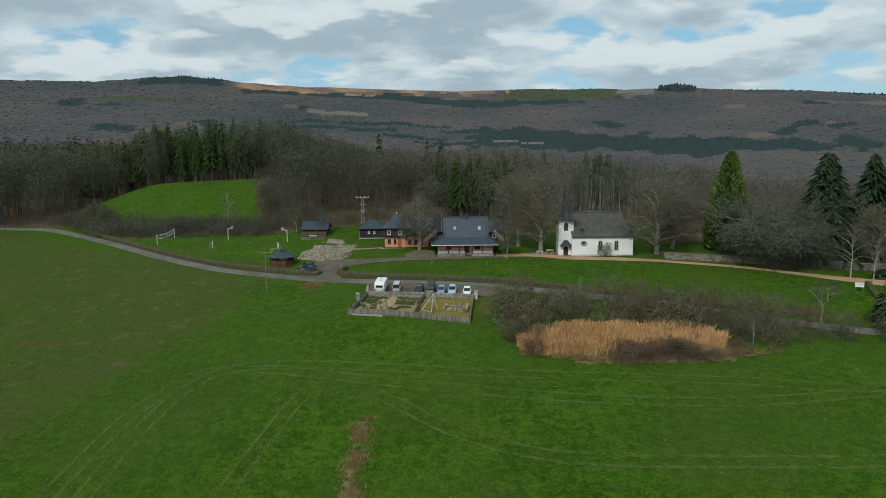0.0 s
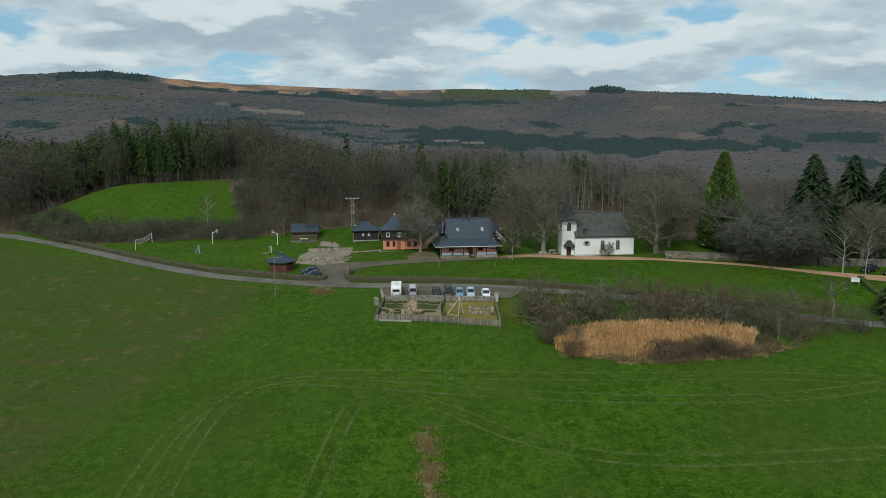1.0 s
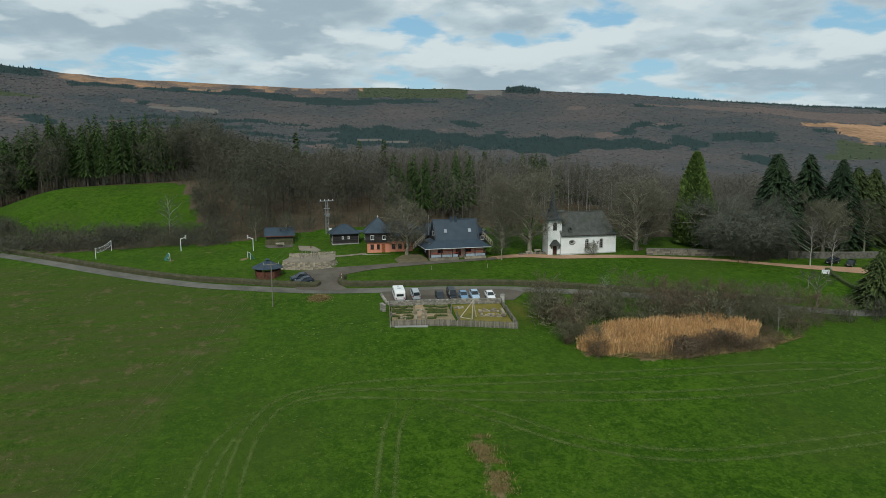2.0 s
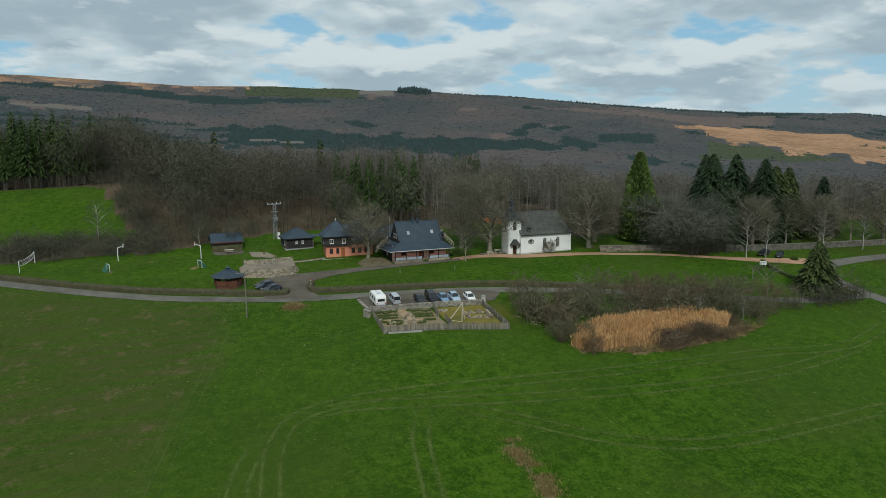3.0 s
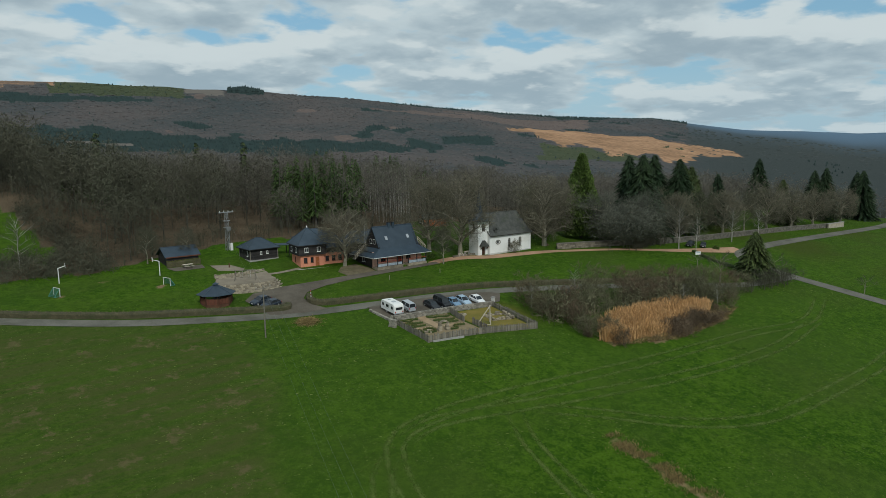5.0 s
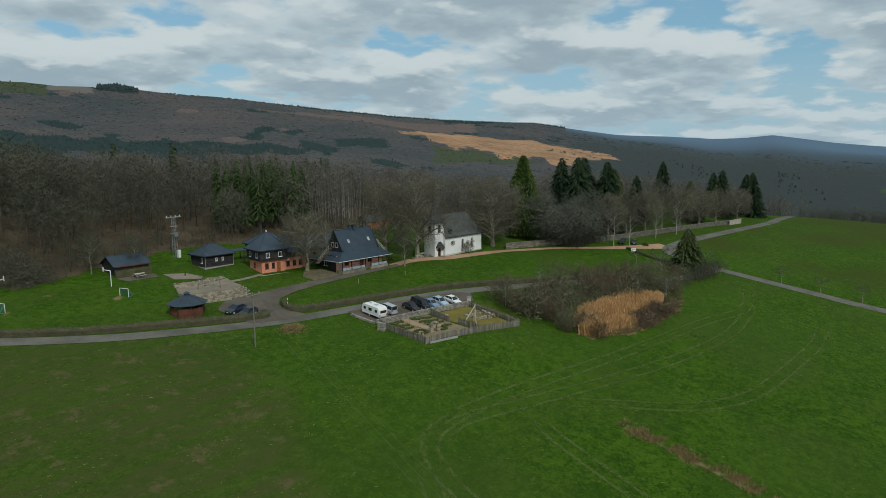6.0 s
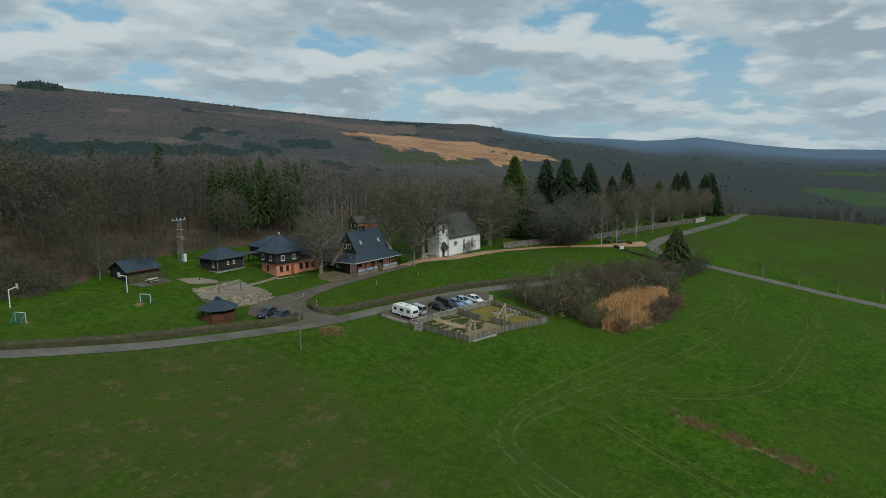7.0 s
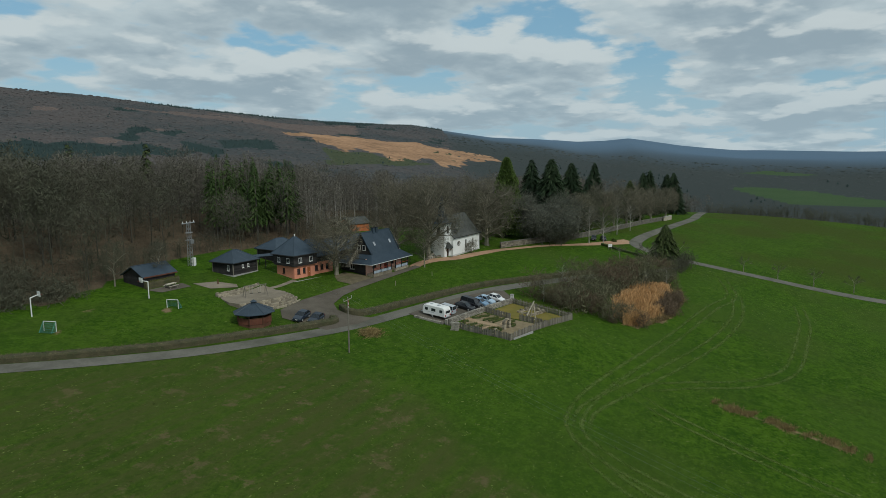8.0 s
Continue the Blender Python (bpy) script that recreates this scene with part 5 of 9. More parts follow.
    pine = conifer("pine", 34, 22, 4.2, "needle_warm", 9, 9, 0.75, 0.62)
    for x, y, top in ((-6.4, 233.6, 38.2), (-1.3, 209.5, 38.0), (-27, 268, 42.0)):
        plant_conifer("pine_tree", pine, x, y, x * 77 % 360, (top - z_at(x, y)) / 22, "slender pine with a tufted crown above the bare wood", "pines above the wood")
    plant_conifer("thuja", frond_tree("thuja", 35, 22, 6.0, "leaf_bright", 13000, 0.8, 0.72), 62, 143.5, 0, (1, 1, (33.4 - z_at(62, 143.5)) / 22), "tall yellow-green columnar evergreen beside the wall")
    plant_conifer("yew", conifer("yew", 37, 10.6, 5.2, "needle_warm", 24, 26, 0.36, 0.13), 73.3, 103.2, 0, 1.0, "dark broad evergreen with a short bare stem at the junction")


build_woods()
build_hills()
build_thicket()
build_trees()


# ---- building parts ----
def wall(parent, name, a, b, z0, z1, thick, material, holes=(), label=""):
    """A wall from a to b (local plan), thick to the left of that line, with openings (from, to, sill, head, arched) through it."""
    a, b = Vector((*a, 0)), Vector((*b, 0))
    d = (b - a).normalized()
    n = Vector((-d.y, d.x, 0))
    length = (b - a).length
    s = Shape()

    def block(s0, s1, za, zb):
        if s1 - s0 > 0.005 and zb - za > 0.005:
            p = [a + d * s0, a + d * s1, a + d * s1 + n * thick, a + d * s0 + n * thick]
            s.prism([(q.x, q.y) for q in p], za, zb)

    at = 0.0
    for s0, s1, za, zb, *arched in sorted(holes):
        block(at, s0, z0, z1)
        block(s0, s1, z0, za)
        if arched and arched[0]:
            r, c, spring = (s1 - s0) / 2, (s0 + s1) / 2, zb - (s1 - s0) / 2
            k = 8
            for i in range(k):
                q0, q1 = math.pi * i / k, math.pi * (i + 1) / k
                x0, x1 = c - r * math.cos(q0), c - r * math.cos(q1)
                h0, h1 = spring + r * math.sin(q0), spring + r * math.sin(q1)
                lo = [a + d * x0, a + d * x1, a + d * x1 + n * thick, a + d * x0 + n * thick]
                j = len(s.v)
                s.v += [(p.x, p.y, h) for p, h in zip(lo, (h0, h1, h1, h0))] + [(p.x, p.y, z1) for p in lo]
                s.f += [(j, j + 1, j + 5, j + 4), (j + 2, j + 3, j + 7, j + 6), (j + 4, j + 5, j + 6, j + 7), (j + 3, j + 2, j + 1, j)]
        else:
            block(s0, s1, zb, z1)
        at = s1
    block(at, length, z0, z1)
    return part(name, s, material, parent, label)


def window(parent, a, b, hole, frame_mat="white", bars=(1, 1), depth=0.12, name="window", label="", sill=True):
    """A framed window set into an opening of the wall from a to b: frame, pane and sill."""
    a, b = Vector((*a, 0)), Vector((*b, 0))
    d = (b - a).normalized()
    n = Vector((-d.y, d.x, 0))
    s0, s1, za, zb = hole[:4]
    arched = len(hole) > 4 and hole[4]
    f = Shape()
    w = 0.07
    at = lambda s, z, o=0.0: tuple(a + d * s + n * (depth + o) + Vector((0, 0, z)))
    top = zb - (s1 - s0) / 2 if arched else zb
    f.beam(at(s0 + w / 2, za), at(s0 + w / 2, top), w, w).beam(at(s1 - w / 2, za), at(s1 - w / 2, top), w, w).beam(at(s0, za + w / 2), at(s1, za + w / 2), w, w)
    if arched:
        r, c = (s1 - s0) / 2 - w / 2, (s0 + s1) / 2
        pts = [at(c - r * math.cos(math.pi * i / 8), top + r * math.sin(math.pi * i / 8)) for i in range(9)]
        for p, q in zip(pts, pts[1:]):
            f.beam(p, q, w, w)
    else:
        f.beam(at(s0, zb - w / 2), at(s1, zb - w / 2), w, w)
    for i in range(1, bars[0] + 1):
        s = s0 + (s1 - s0) * i / (bars[0] + 1)
        f.beam(at(s, za), at(s, zb - 0.03), 0.045, 0.05)
    for i in range(1, bars[1] + 1):
        z = za + (top - za) * i / (bars[1] + 1) if not arched else za + (top + 0.1 - za) * i / bars[1]
        f.beam(at(s0, z), at(s1, z), 0.045, 0.05)
    win = part(name, f, frame_mat, parent, label)
    p = Shape()
    if arched:
        r, c = (s1 - s0) / 2, (s0 + s1) / 2
        ring = [at(s0, za, 0.03), at(s1, za, 0.03)] + [at(c + r * math.cos(math.pi * i / 8), top + r * math.sin(math.pi * i / 8), 0.03) for i in range(9)]
        p.face(*ring)
    else:
        p.face(at(s0, za, 0.03), at(s1, za, 0.03), at(s1, zb, 0.03), at(s0, zb, 0.03))
    part("pane", p, "glass", win)
    if sill:
        s = Shape()
        e = a + d * (s0 - 0.06) - n * 0.06
        g = a + d * (s1 + 0.06) - n * 0.06
        s.prism([(e.x, e.y), (g.x, g.y), (g.x + n.x * 0.16, g.y + n.y * 0.16), (e.x + n.x * 0.16, e.y + n.y * 0.16)], za - 0.07, za)
        part("sill", s, frame_mat, win)
    return win


def door(parent, a, b, hole, material, depth=0.12, label=""):
    a, b = Vector((*a, 0)), Vector((*b, 0))
    d = (b - a).normalized()
    n = Vector((-d.y, d.x, 0))
    s0, s1, za, zb = hole[:4]
    s = Shape()
    for i in range(4):
        u0, u1 = s0 + (s1 - s0) * i / 4 + 0.01, s0 + (s1 - s0) * (i + 1) / 4 - 0.01
        p = [a + d * u0 + n * depth, a + d * u1 + n * depth, a + d * u1 + n * (depth + 0.06), a + d * u0 + n * (depth + 0.06)]
        s.prism([(q.x, q.y) for q in p], za, zb)
    dr = part("door", s, material, parent, label)
    h = Shape()
    q = a + d * (s1 - 0.15) + n * (depth - 0.05)
    h.rod((q.x, q.y, za + 1.0), (q.x - d.x * 0.14, q.y - d.y * 0.14, za + 1.0), 0.025, n=5)
    part("handle", h, "steel", dr)
    return dr


def hip_roof(parent, x0, x1, y0, y1, z0, z1, ridge, material, over=0.35, thick=0.12, name="roof", label=""):
    """A hipped roof; ridge: how far its ridge ends stand in from the ends (half the depth: a pyramid)."""
    x0, x1, y0, y1 = x0 - over, x1 + over, y0 - over, y1 + over
    my = (y0 + y1) / 2
    ra, rb = (x0 + ridge, my, z1), (x1 - ridge, my, z1)
    if rb[0] - ra[0] < 0.05:
        ra = rb = ((x0 + x1) / 2, my, z1)
    s = Shape()
    c = [(x0, y0, z0), (x1, y0, z0), (x1, y1, z0), (x0, y1, z0)]
    if ra == rb:
        s.slab([c[0], c[1], ra], thick).slab([c[1], c[2], ra], thick).slab([c[2], c[3], ra], thick).slab([c[3], c[0], ra], thick)
    else:
        s.slab([c[0], c[1], rb, ra], thick).slab([c[1], c[2], rb], thick).slab([c[2], c[3], ra, rb], thick).slab([c[3], c[0], ra], thick)
    roof = part(name, s, material, parent, label)
    caps = Shape()
    for p in c:
        caps.rod(p, ra if abs(p[0] - ra[0]) <= abs(p[0] - rb[0]) else rb, 0.07, n=5)
    if ra != rb:
        caps.rod(ra, rb, 0.08, n=5)
    part("ridge_cap", caps, material, roof)
    g = Shape()
    for p, q in zip(c, c[1:] + c[:1]):
        g.rod((p[0], p[1], p[2] - thick), (q[0], q[1], q[2] - thick), 0.06, n=5)
    part("gutter", g, "timber_black", roof)
    return roof


def boards(parent, a, b, z0, z1, material, count, thick=0.03):
    """Horizontal weatherboards on the outer face of a wall from a to b."""
    a, b = Vector((*a, 0)), Vector((*b, 0))
    d = (b - a).normalized()
    n = Vector((d.y, -d.x, 0))
    step = (z1 - z0) / count
    for i in range(count):
        p = [a + n * 0.004, b + n * 0.004, b + n * thick, a + n * thick]
        q = [a + n * 0.004, b + n * 0.004, b + n * (thick * 0.35), a + n * (thick * 0.35)]
        part("weatherboard", Shape().prism([(v.x, v.y) for v in p], z0 + i * step, z0 + (i + 0.97) * step, [(v.x, v.y) for v in q]), material, parent)


# ---- the church ----
def build_church():
    L, W, E = 13.2, 6.2, 4.35
    c = thing("church", 27.6, 140.85, 0.4, 11.45, "small white village church with grey slate roof and spire", "church")
    z = -0.8
    south = [(2.15, 3.05, 2.35, 3.0), (5.75, 6.65, 1.2, 3.3, True), (9.2, 10.1, 1.2, 3.3, True)]
    wall(c, "wall", (0, 0), (L, 0), z, E, 0.5, "render_white", south)
    wall(c, "wall", (L, 0.5), (L, W - 0.5), z, E, 0.5, "render_white", [(2.2, 3.1, 1.2, 3.3, True)])
    wall(c, "wall", (L, W), (0, W), z, E, 0.5, "render_white", south[1:])
    wall(c, "wall", (0, W - 0.5), (0, 0.5), z, E, 0.5, "render_white")
    for h in south[1:]:
        window(c, (0, 0), (L, 0), h, "concrete", (1, 4), 0.22)
        window(c, (L, W), (0, W), h, "concrete", (1, 4), 0.22)
    window(c, (L, 0.5), (L, W - 0.5), (2.2, 3.1, 1.2, 3.3, True), "concrete", (1, 4), 0.22)
    window(c, (0, 0), (L, 0), south[0], "concrete", (2, 0), 0.2, label="small wide window with stone surround")
    s = Shape()
    ring = [(2.0 + 0.6 + 0.72 * math.cos(q), 2.67 + 0.5 * math.sin(q)) for q in np.arange(8) * math.pi / 4 + math.pi / 8]
    for (xa, za), (xb, zb) in zip(ring, ring[1:] + ring[:1]):
        s.beam((xa, -0.02, za), (xb, -0.02, zb), 0.14, 0.10)
    part("window_surround", s, "stone", c)
    s = Shape().box(-0.06, L + 0.06, -0.06, -0.002, z, 0.28).box(L + 0.002, L + 0.06, -0.002, W, z, 0.28)
    part("plinth", s, "concrete", c, "yellowish plinth band")
    # roof: steep, hipped at the east end, kicked out at the eaves
    R, my, ends = 9.2, W / 2, L - 1.9
    o = 0.35
    s = Shape()
    yk, zk = 0.55, E + 0.62
    for sgn in (0, 1):
        f = lambda y: y if not sgn else W - y
        s.slab([(-0.1, f(-o), E - 0.12), (L + o, f(-o), E - 0.12), (L + 0.0 - 0.1, f(yk), zk), (-0.1, f(yk), zk)], 0.12)
        s.slab([(-0.1, f(yk), zk), (L - 0.1, f(yk), zk), (ends, my, R), (-0.1, my, R)], 0.12)
    s.slab([(L + o, -o, E - 0.12), (L + o, W + o, E - 0.12), (L - 0.1, W - yk, zk), (L - 0.1, yk, zk)], 0.12)
    s.slab([(L - 0.1, yk, zk), (L - 0.1, W - yk, zk), (ends, my, R)], 0.12)
    roof = part("roof", s, "slate_grey", c, "steep grey slate roof, hipped at one end")
    s = Shape().rod((-0.1, my, R), (ends, my, R), 0.09, n=5).rod((ends, my, R), (L - 0.1, yk, zk), 0.07, n=5).rod((ends, my, R), (L - 0.1, W - yk, zk), 0.07, n=5)
    part("ridge_cap", s, "slate_grey", roof)
    s = Shape().rod((-0.1, -o - 0.04, E - 0.2), (L + o, -o - 0.04, E - 0.2), 0.08, n=6).rod((L + o + 0.04, -o, E - 0.2), (L + o + 0.04, W + o, E - 0.2), 0.08, n=6)
    part("gutter", s, "timber_black", roof)
    s = Shape().face((0.02, 0, E), (0.02, W, E), (0.02, my, R - 0.15)).face((0.3, W, E), (0.3, 0, E), (0.3, my, R - 0.15))
    part("gable", s, "render_white", c)
    s = Shape().prism([(1.9, 0.35), (2.7, 0.35), (2.7, 1.4), (1.9, 1.4)], E + 0.4, E + 1.15).slab([(1.8, 0.25, E + 1.1), (2.3, 0.25, E + 1.6), (2.3, 1.9, E + 1.6), (1.8, 1.9, E + 1.1)], 0.06).slab([(2.8, 0.25, E + 1.1), (2.3, 0.25, E + 1.6), (2.3, 1.9, E + 1.6), (2.8, 1.9, E + 1.1)], 0.06)
    part("dormer", s, "slate_grey", roof)
    # tower
    x0, x1, y0, y1, T = -2.75, 0.45, 0.75, 3.95, 7.75
    louvre = (1.15, 2.05, 5.35, 7.1, True)
    porch = (1.1, 2.15, 0.0, 2.05, True)
    wall(c, "tower_wall", (x0, y0), (x1, y0), z, T, 0.5, "render_white", [porch])
    wall(c, "tower_wall", (x1, y0 + 0.5), (x1, y1 - 0.5), z, T, 0.5, "render_white")
    wall(c, "tower_wall", (x1, y1), (x0, y1), z, T, 0.5, "render_white")
    wall(c, "tower_wall", (x0, y1 - 0.5), (x0, y0 + 0.5), z, T, 0.5, "render_white", [(0.65, 1.55, 5.35, 7.1, True)])
    window(c, (x0, y1 - 0.5), (x0, y0 + 0.5), (0.65, 1.55, 5.35, 7.1, True), "timber_grey", (1, 4), 0.2, "louvre_window")
    s = Shape().box(x0 + 1.1, x0 + 2.0, y0 - 0.02, y0 + 0.05, 5.35, 6.7)
    ring = [(x0 + 1.55 + 0.45 * math.cos(q), 6.7 + 0.45 * math.sin(q)) for q in np.linspace(0, math.pi, 9)]
    s.face(*[(x, y0 - 0.02, zz) for x, zz in reversed(ring)])
    louvres = part("louvre_window", s, "timber_black", c, "dark arched belfry louvres")
    for i in range(6):
        zz = 5.42 + i * 0.24
        part("slat", Shape().prism([(x0 + 1.12, y0 - 0.09), (x0 + 1.98, y0 - 0.09), (x0 + 1.98, y0 - 0.03), (x0 + 1.12, y0 - 0.03)], zz, zz + 0.06), "timber_grey", louvres)
    door(c, (x0, y0), (x1, y0), porch, "timber_brown", 0.2, "dark brown arched church door")
    # porch hood: small bowed slate roof on brackets
    s = Shape()
    k = 7
    for i in range(k):
        q0, q1 = math.pi * i / k, math.pi * (i + 1) / k
        p = [(x0 + 1.62 - 1.35 * math.cos(q), y0 - 1.15 * math.sin(q) - 0.05) for q in (q0, q1)]
        t = [(x0 + 1.62 - 0.35 * math.cos(q), y0 - 0.25 * math.sin(q)) for q in (q0, q1)]
        s.slab([(*p[0], 2.1), (*p[1], 2.1), (*t[1], 3.35), (*t[0], 3.35)], 0.08)
    hood = part("porch_hood", s, "slate_grey", c, "dark slate hood over the door")
    for dx in (0.72, 2.52):
        part("bracket", Shape().beam((x0 + dx, y0 - 0.02, 1.35), (x0 + dx, y0 - 0.75, 2.15), 0.1, 0.1), "timber_brown", hood)
    part("doorstep", Shape().box(x0 + 0.8, x0 + 2.5, y0 - 0.9, y0 - 0.01, -0.5, 0.0, 0.04), "stone", c)
    # spire: square at the eaves, eight-sided above, slightly hollow
    cx, cy = (x0 + x1) / 2, (y0 + y1) / 2
    s = Shape()
    levels = [(T - 0.12, 2.08, 0.0), (T + 0.55, 1.42, 0.45), (T + 1.6, 0.95, 0.8), (T + 3.6, 0.52, 1.0), (T + 6.7, 0.05, 1.0)]
    rings = []
    for zz, r, oct_ in levels:
        ring = []
        for i in range(8):
            q = math.pi / 4 * i + math.pi / 8
            square = 1 / max(abs(math.cos(q)), abs(math.sin(q)))
            k = r * (square * (1 - oct_) + 1.06 * oct_) if oct_ < 1 else r * 1.06
            if oct_ == 0.0:
                a_ = (1, 1), (-1, 1), (-1, -1), (1, -1)
                px, py = a_[i // 2]
                px, py = (px, py * 0.82) if i in (0, 3, 4, 7) else (px * 0.82, py)
                ring.append((cx + px * r, cy + py * r, zz))
            else:
                ring.append((cx + k * math.cos(q), cy + k * math.sin(q), zz))
        rings.append(ring)
    for lo, hi in zip(rings, rings[1:]):
        for i in range(8):
            s.face(lo[i], lo[(i + 1) % 8], hi[(i + 1) % 8], hi[i])
    s.face(*rings[0][::-1])
    spire = part("spire", s, "slate_blue", c, "slender pointed slate spire")
    s = Shape().rod((cx, cy, T + 6.5), (cx, cy, T + 8.1), 0.05, 0.03, 6)
    part("finial", s, "timber_black", spire)
    s = Shape().rod((cx - 0.28, cy, T + 7.7), (cx + 0.28, cy, T + 7.7), 0.04, n=5)
    part("cross_arm", s, "timber_black", spire)


# ---- the main house ----
def build_house():
    h = thing("guest_house", -1.55, 141.9, 1.0, 11.05, "large house with steep blue slate roof and a veranda", "house")
    L, D = 12.4, 8.3
    # stone deck with a gap for the steps
    for a, b in ((0, 6.3), (7.6, L)):
        part("deck", Shape().box(a, b, 0, 1.75, -1.2, 0.75, 0.05), "stone_tan", h, "rubble stone veranda base")
    for i in range(4):
        part("step", Shape().box(6.31, 7.59, 0.1 + i * 0.4, 1.75, -0.9 + i * 0.36, -0.54 + i * 0.4), "stone", h)
    floor = 0.76
    holes = [(1.9, 3.1, floor + 0.7, floor + 1.75), (5.9, 7.1, floor, floor + 2.0), (8.2, 9.4, floor + 0.7, floor + 1.75)]
    a, b = (0.1, 1.75), (L - 0.1, 1.75)
    wall(h, "wall", a, b, -1.0, 3.6, 0.3, "pink_pale", holes, "salmon-pink ground floor wall")
    for k in (0, 2):
        window(h, a, b, holes[k], "timber_red", (1, 0))
    door(h, a, b, holes[1], "timber_red", label="red-brown front door")
    wall(h, "wall", (L - 0.1, 2.05), (L - 0.1, D), -1.5, 3.6, 0.3, "pink", [(1.5, 2.5, floor + 0.7, floor + 1.8)])
    window(h, (L - 0.1, 2.05), (L - 0.1, D), (1.5, 2.5, floor + 0.7, floor + 1.8), "timber_red", (1, 0))
    wall(h, "wall", (0.1, D), (0.1, 2.05), -1.5, 3.6, 0.3, "timber_black", [(2.4, 3.6, floor + 0.6, floor + 1.7)], "dark boarded side wall")
    window(h, (0.1, D), (0.1, 2.05), (2.4, 3.6, floor + 0.6, floor + 1.7), "white", (1, 0))
    wall(h, "wall", (L - 0.1, D), (0.1, D), -1.5, 3.6, 0.3, "timber_black")
    for i, x in enumerate((0.12, 2.5, 4.9, 6.2, 7.7, 9.9, L - 0.12)):
        part("post", Shape().box(x - 0.09, x + 0.09, 0.06, 0.24, floor, 2.75, 0.02), "timber_black", h)
    for x0, x1 in ((0.2, 6.1), (7.8, L - 0.2)):
        part("rail", Shape().beam((x0, 0.15, floor + 0.95), (x1, 0.15, floor + 0.95), 0.07, 0.07), "rail_red", h, "red veranda rail")
        part("rail", Shape().beam((x0, 1.70, floor + 1.62), (x1, 1.70, floor + 1.05), 0.06, 0.14), "rail_red", h)
        n = int((x1 - x0) / 0.75)
        for i in range(n):
            u = x0 + (x1 - x0) * i / n
            part("balustrade_panel", Shape().box(u + 0.03, u + (x1 - x0) / n - 0.03, 0.12, 0.17, floor + 0.06, floor + 0.56), "pale_blue", h, "pale blue veranda board")
    # roof
    e, zr, my = 2.8, 8.45, 4.15
    xa, xb, yk, zk = 1.45, 11.3, 1.55, 4.25
    f0, g0 = -0.35, D + 0.55
    gy = D - 1.25
    slopes = [[(xa, yk, zk), (xb, yk, zk), (xb, my, zr), (xa, my, zr)], [(-1.15, f0, e), (13.4, f0, e), (xb, yk, zk), (xa, yk, zk)],
              [(-1.15, g0, e), (13.4, g0, e), (xb, gy, zk), (xa, gy, zk)], [(xa, gy, zk), (xb, gy, zk), (xb, my, zr), (xa, my, zr)],
              [(-1.15, f0, e), (-1.15, g0, e), (xa, gy, zk), (xa, yk, zk)], [(13.4, f0, e), (13.4, g0, e), (xb, gy, zk), (xb, yk, zk)]]
    roof = [part("roof", Shape().slab(pts, 0.14), "slate_blue", h, "steep blue-grey slate roof slope with flared eaves") for pts in slopes][0]
    s = Shape().rod((xa, my, zr), (xb, my, zr), 0.1, n=6)
    part("ridge_cap", s, "slate_blue", roof)
    s = Shape()
    for p, q in (((-1.15, f0), (13.4, f0)), ((-1.15, f0), (-1.15, g0)), ((13.4, f0), (13.4, g0))):
        s.rod((*p, e - 0.1), (*q, e - 0.1), 0.08, n=6)
    part("gutter", s, "steel", roof)
    for x in (xa, xb):
        s = Shape()
        sg = 0.22 if x == xa else -0.22
        k = 11
        for i in range(k):
            t0, t1 = i / k, (i + 0.94) / k
            z0, z1 = zk + (zr - 0.25 - zk) * t0, zk + (zr - 0.25 - zk) * t1
            w0 = (gy - yk) / 2 * (1 - t0) - 0.1
            if w0 > 0.05:
                s.box(x + min(sg, sg - 0.1), x + max(sg, sg - 0.1), my - w0, my + w0, z0, z1)
        gable = part("gable", s, "timber_black", h, "dark boarded gable")
        for y in (my - 1.1, my + 0.1):
            face = x + (sg - 0.13 if sg > 0 else sg + 0.13)
            win = part("window", Shape().box(min(face, face + 0.05), max(face, face + 0.05), y, y + 0.8, zk + 0.75, zk + 1.75), "white", h, "white-framed gable window")
            f2 = face - 0.004 if sg > 0 else face + 0.05
            part("pane", Shape().box(f2, f2 + 0.004, y + 0.08, y + 0.72, zk + 0.83, zk + 1.67), "glass", win)
        s = Shape()
        for y in (yk, gy):
            s.beam((x + 0.04, y, zk + 0.06), (x + 0.04, my, zr + 0.02), 0.14, 0.16)
        part("verge_board", s, "slate_blue", roof)
    for x in (5.3, 6.35):
        ch = part("chimney", Shape().box(x, x + 0.55, my - 0.35, my + 0.25, zr - 0.7, zr + 0.65, 0.03), "slate_blue", h, "dark slate-clad chimney")
        part("chimney_cap", Shape().box(x - 0.06, x + 0.61, my - 0.41, my + 0.31, zr + 0.652, zr + 0.74, 0.03), "timber_black", ch)
    slope = (zr - zk) / (my - yk)
    for x in (3.6, 9.0):
        y0, y1 = 2.35, 2.95
        z0, z1 = zk + (y0 - yk) * slope, zk + (y1 - yk) * slope
        sky = part("skylight", Shape().slab([(x, y0, z0 + 0.09), (x + 0.8, y0, z0 + 0.09), (x + 0.8, y1, z1 + 0.09), (x, y1, z1 + 0.09)], 0.1), "slate_blue", h, "flush roof window")
        part("pane", Shape().face((x + 0.1, y0 + 0.08, z0 + 0.08 * slope + 0.105), (x + 0.7, y0 + 0.08, z0 + 0.08 * slope + 0.105), (x + 0.7, y1 - 0.08, z1 - 0.08 * slope + 0.105), (x + 0.1, y1 - 0.08, z1 - 0.08 * slope + 0.105)), "sky_toned_glass", sky)
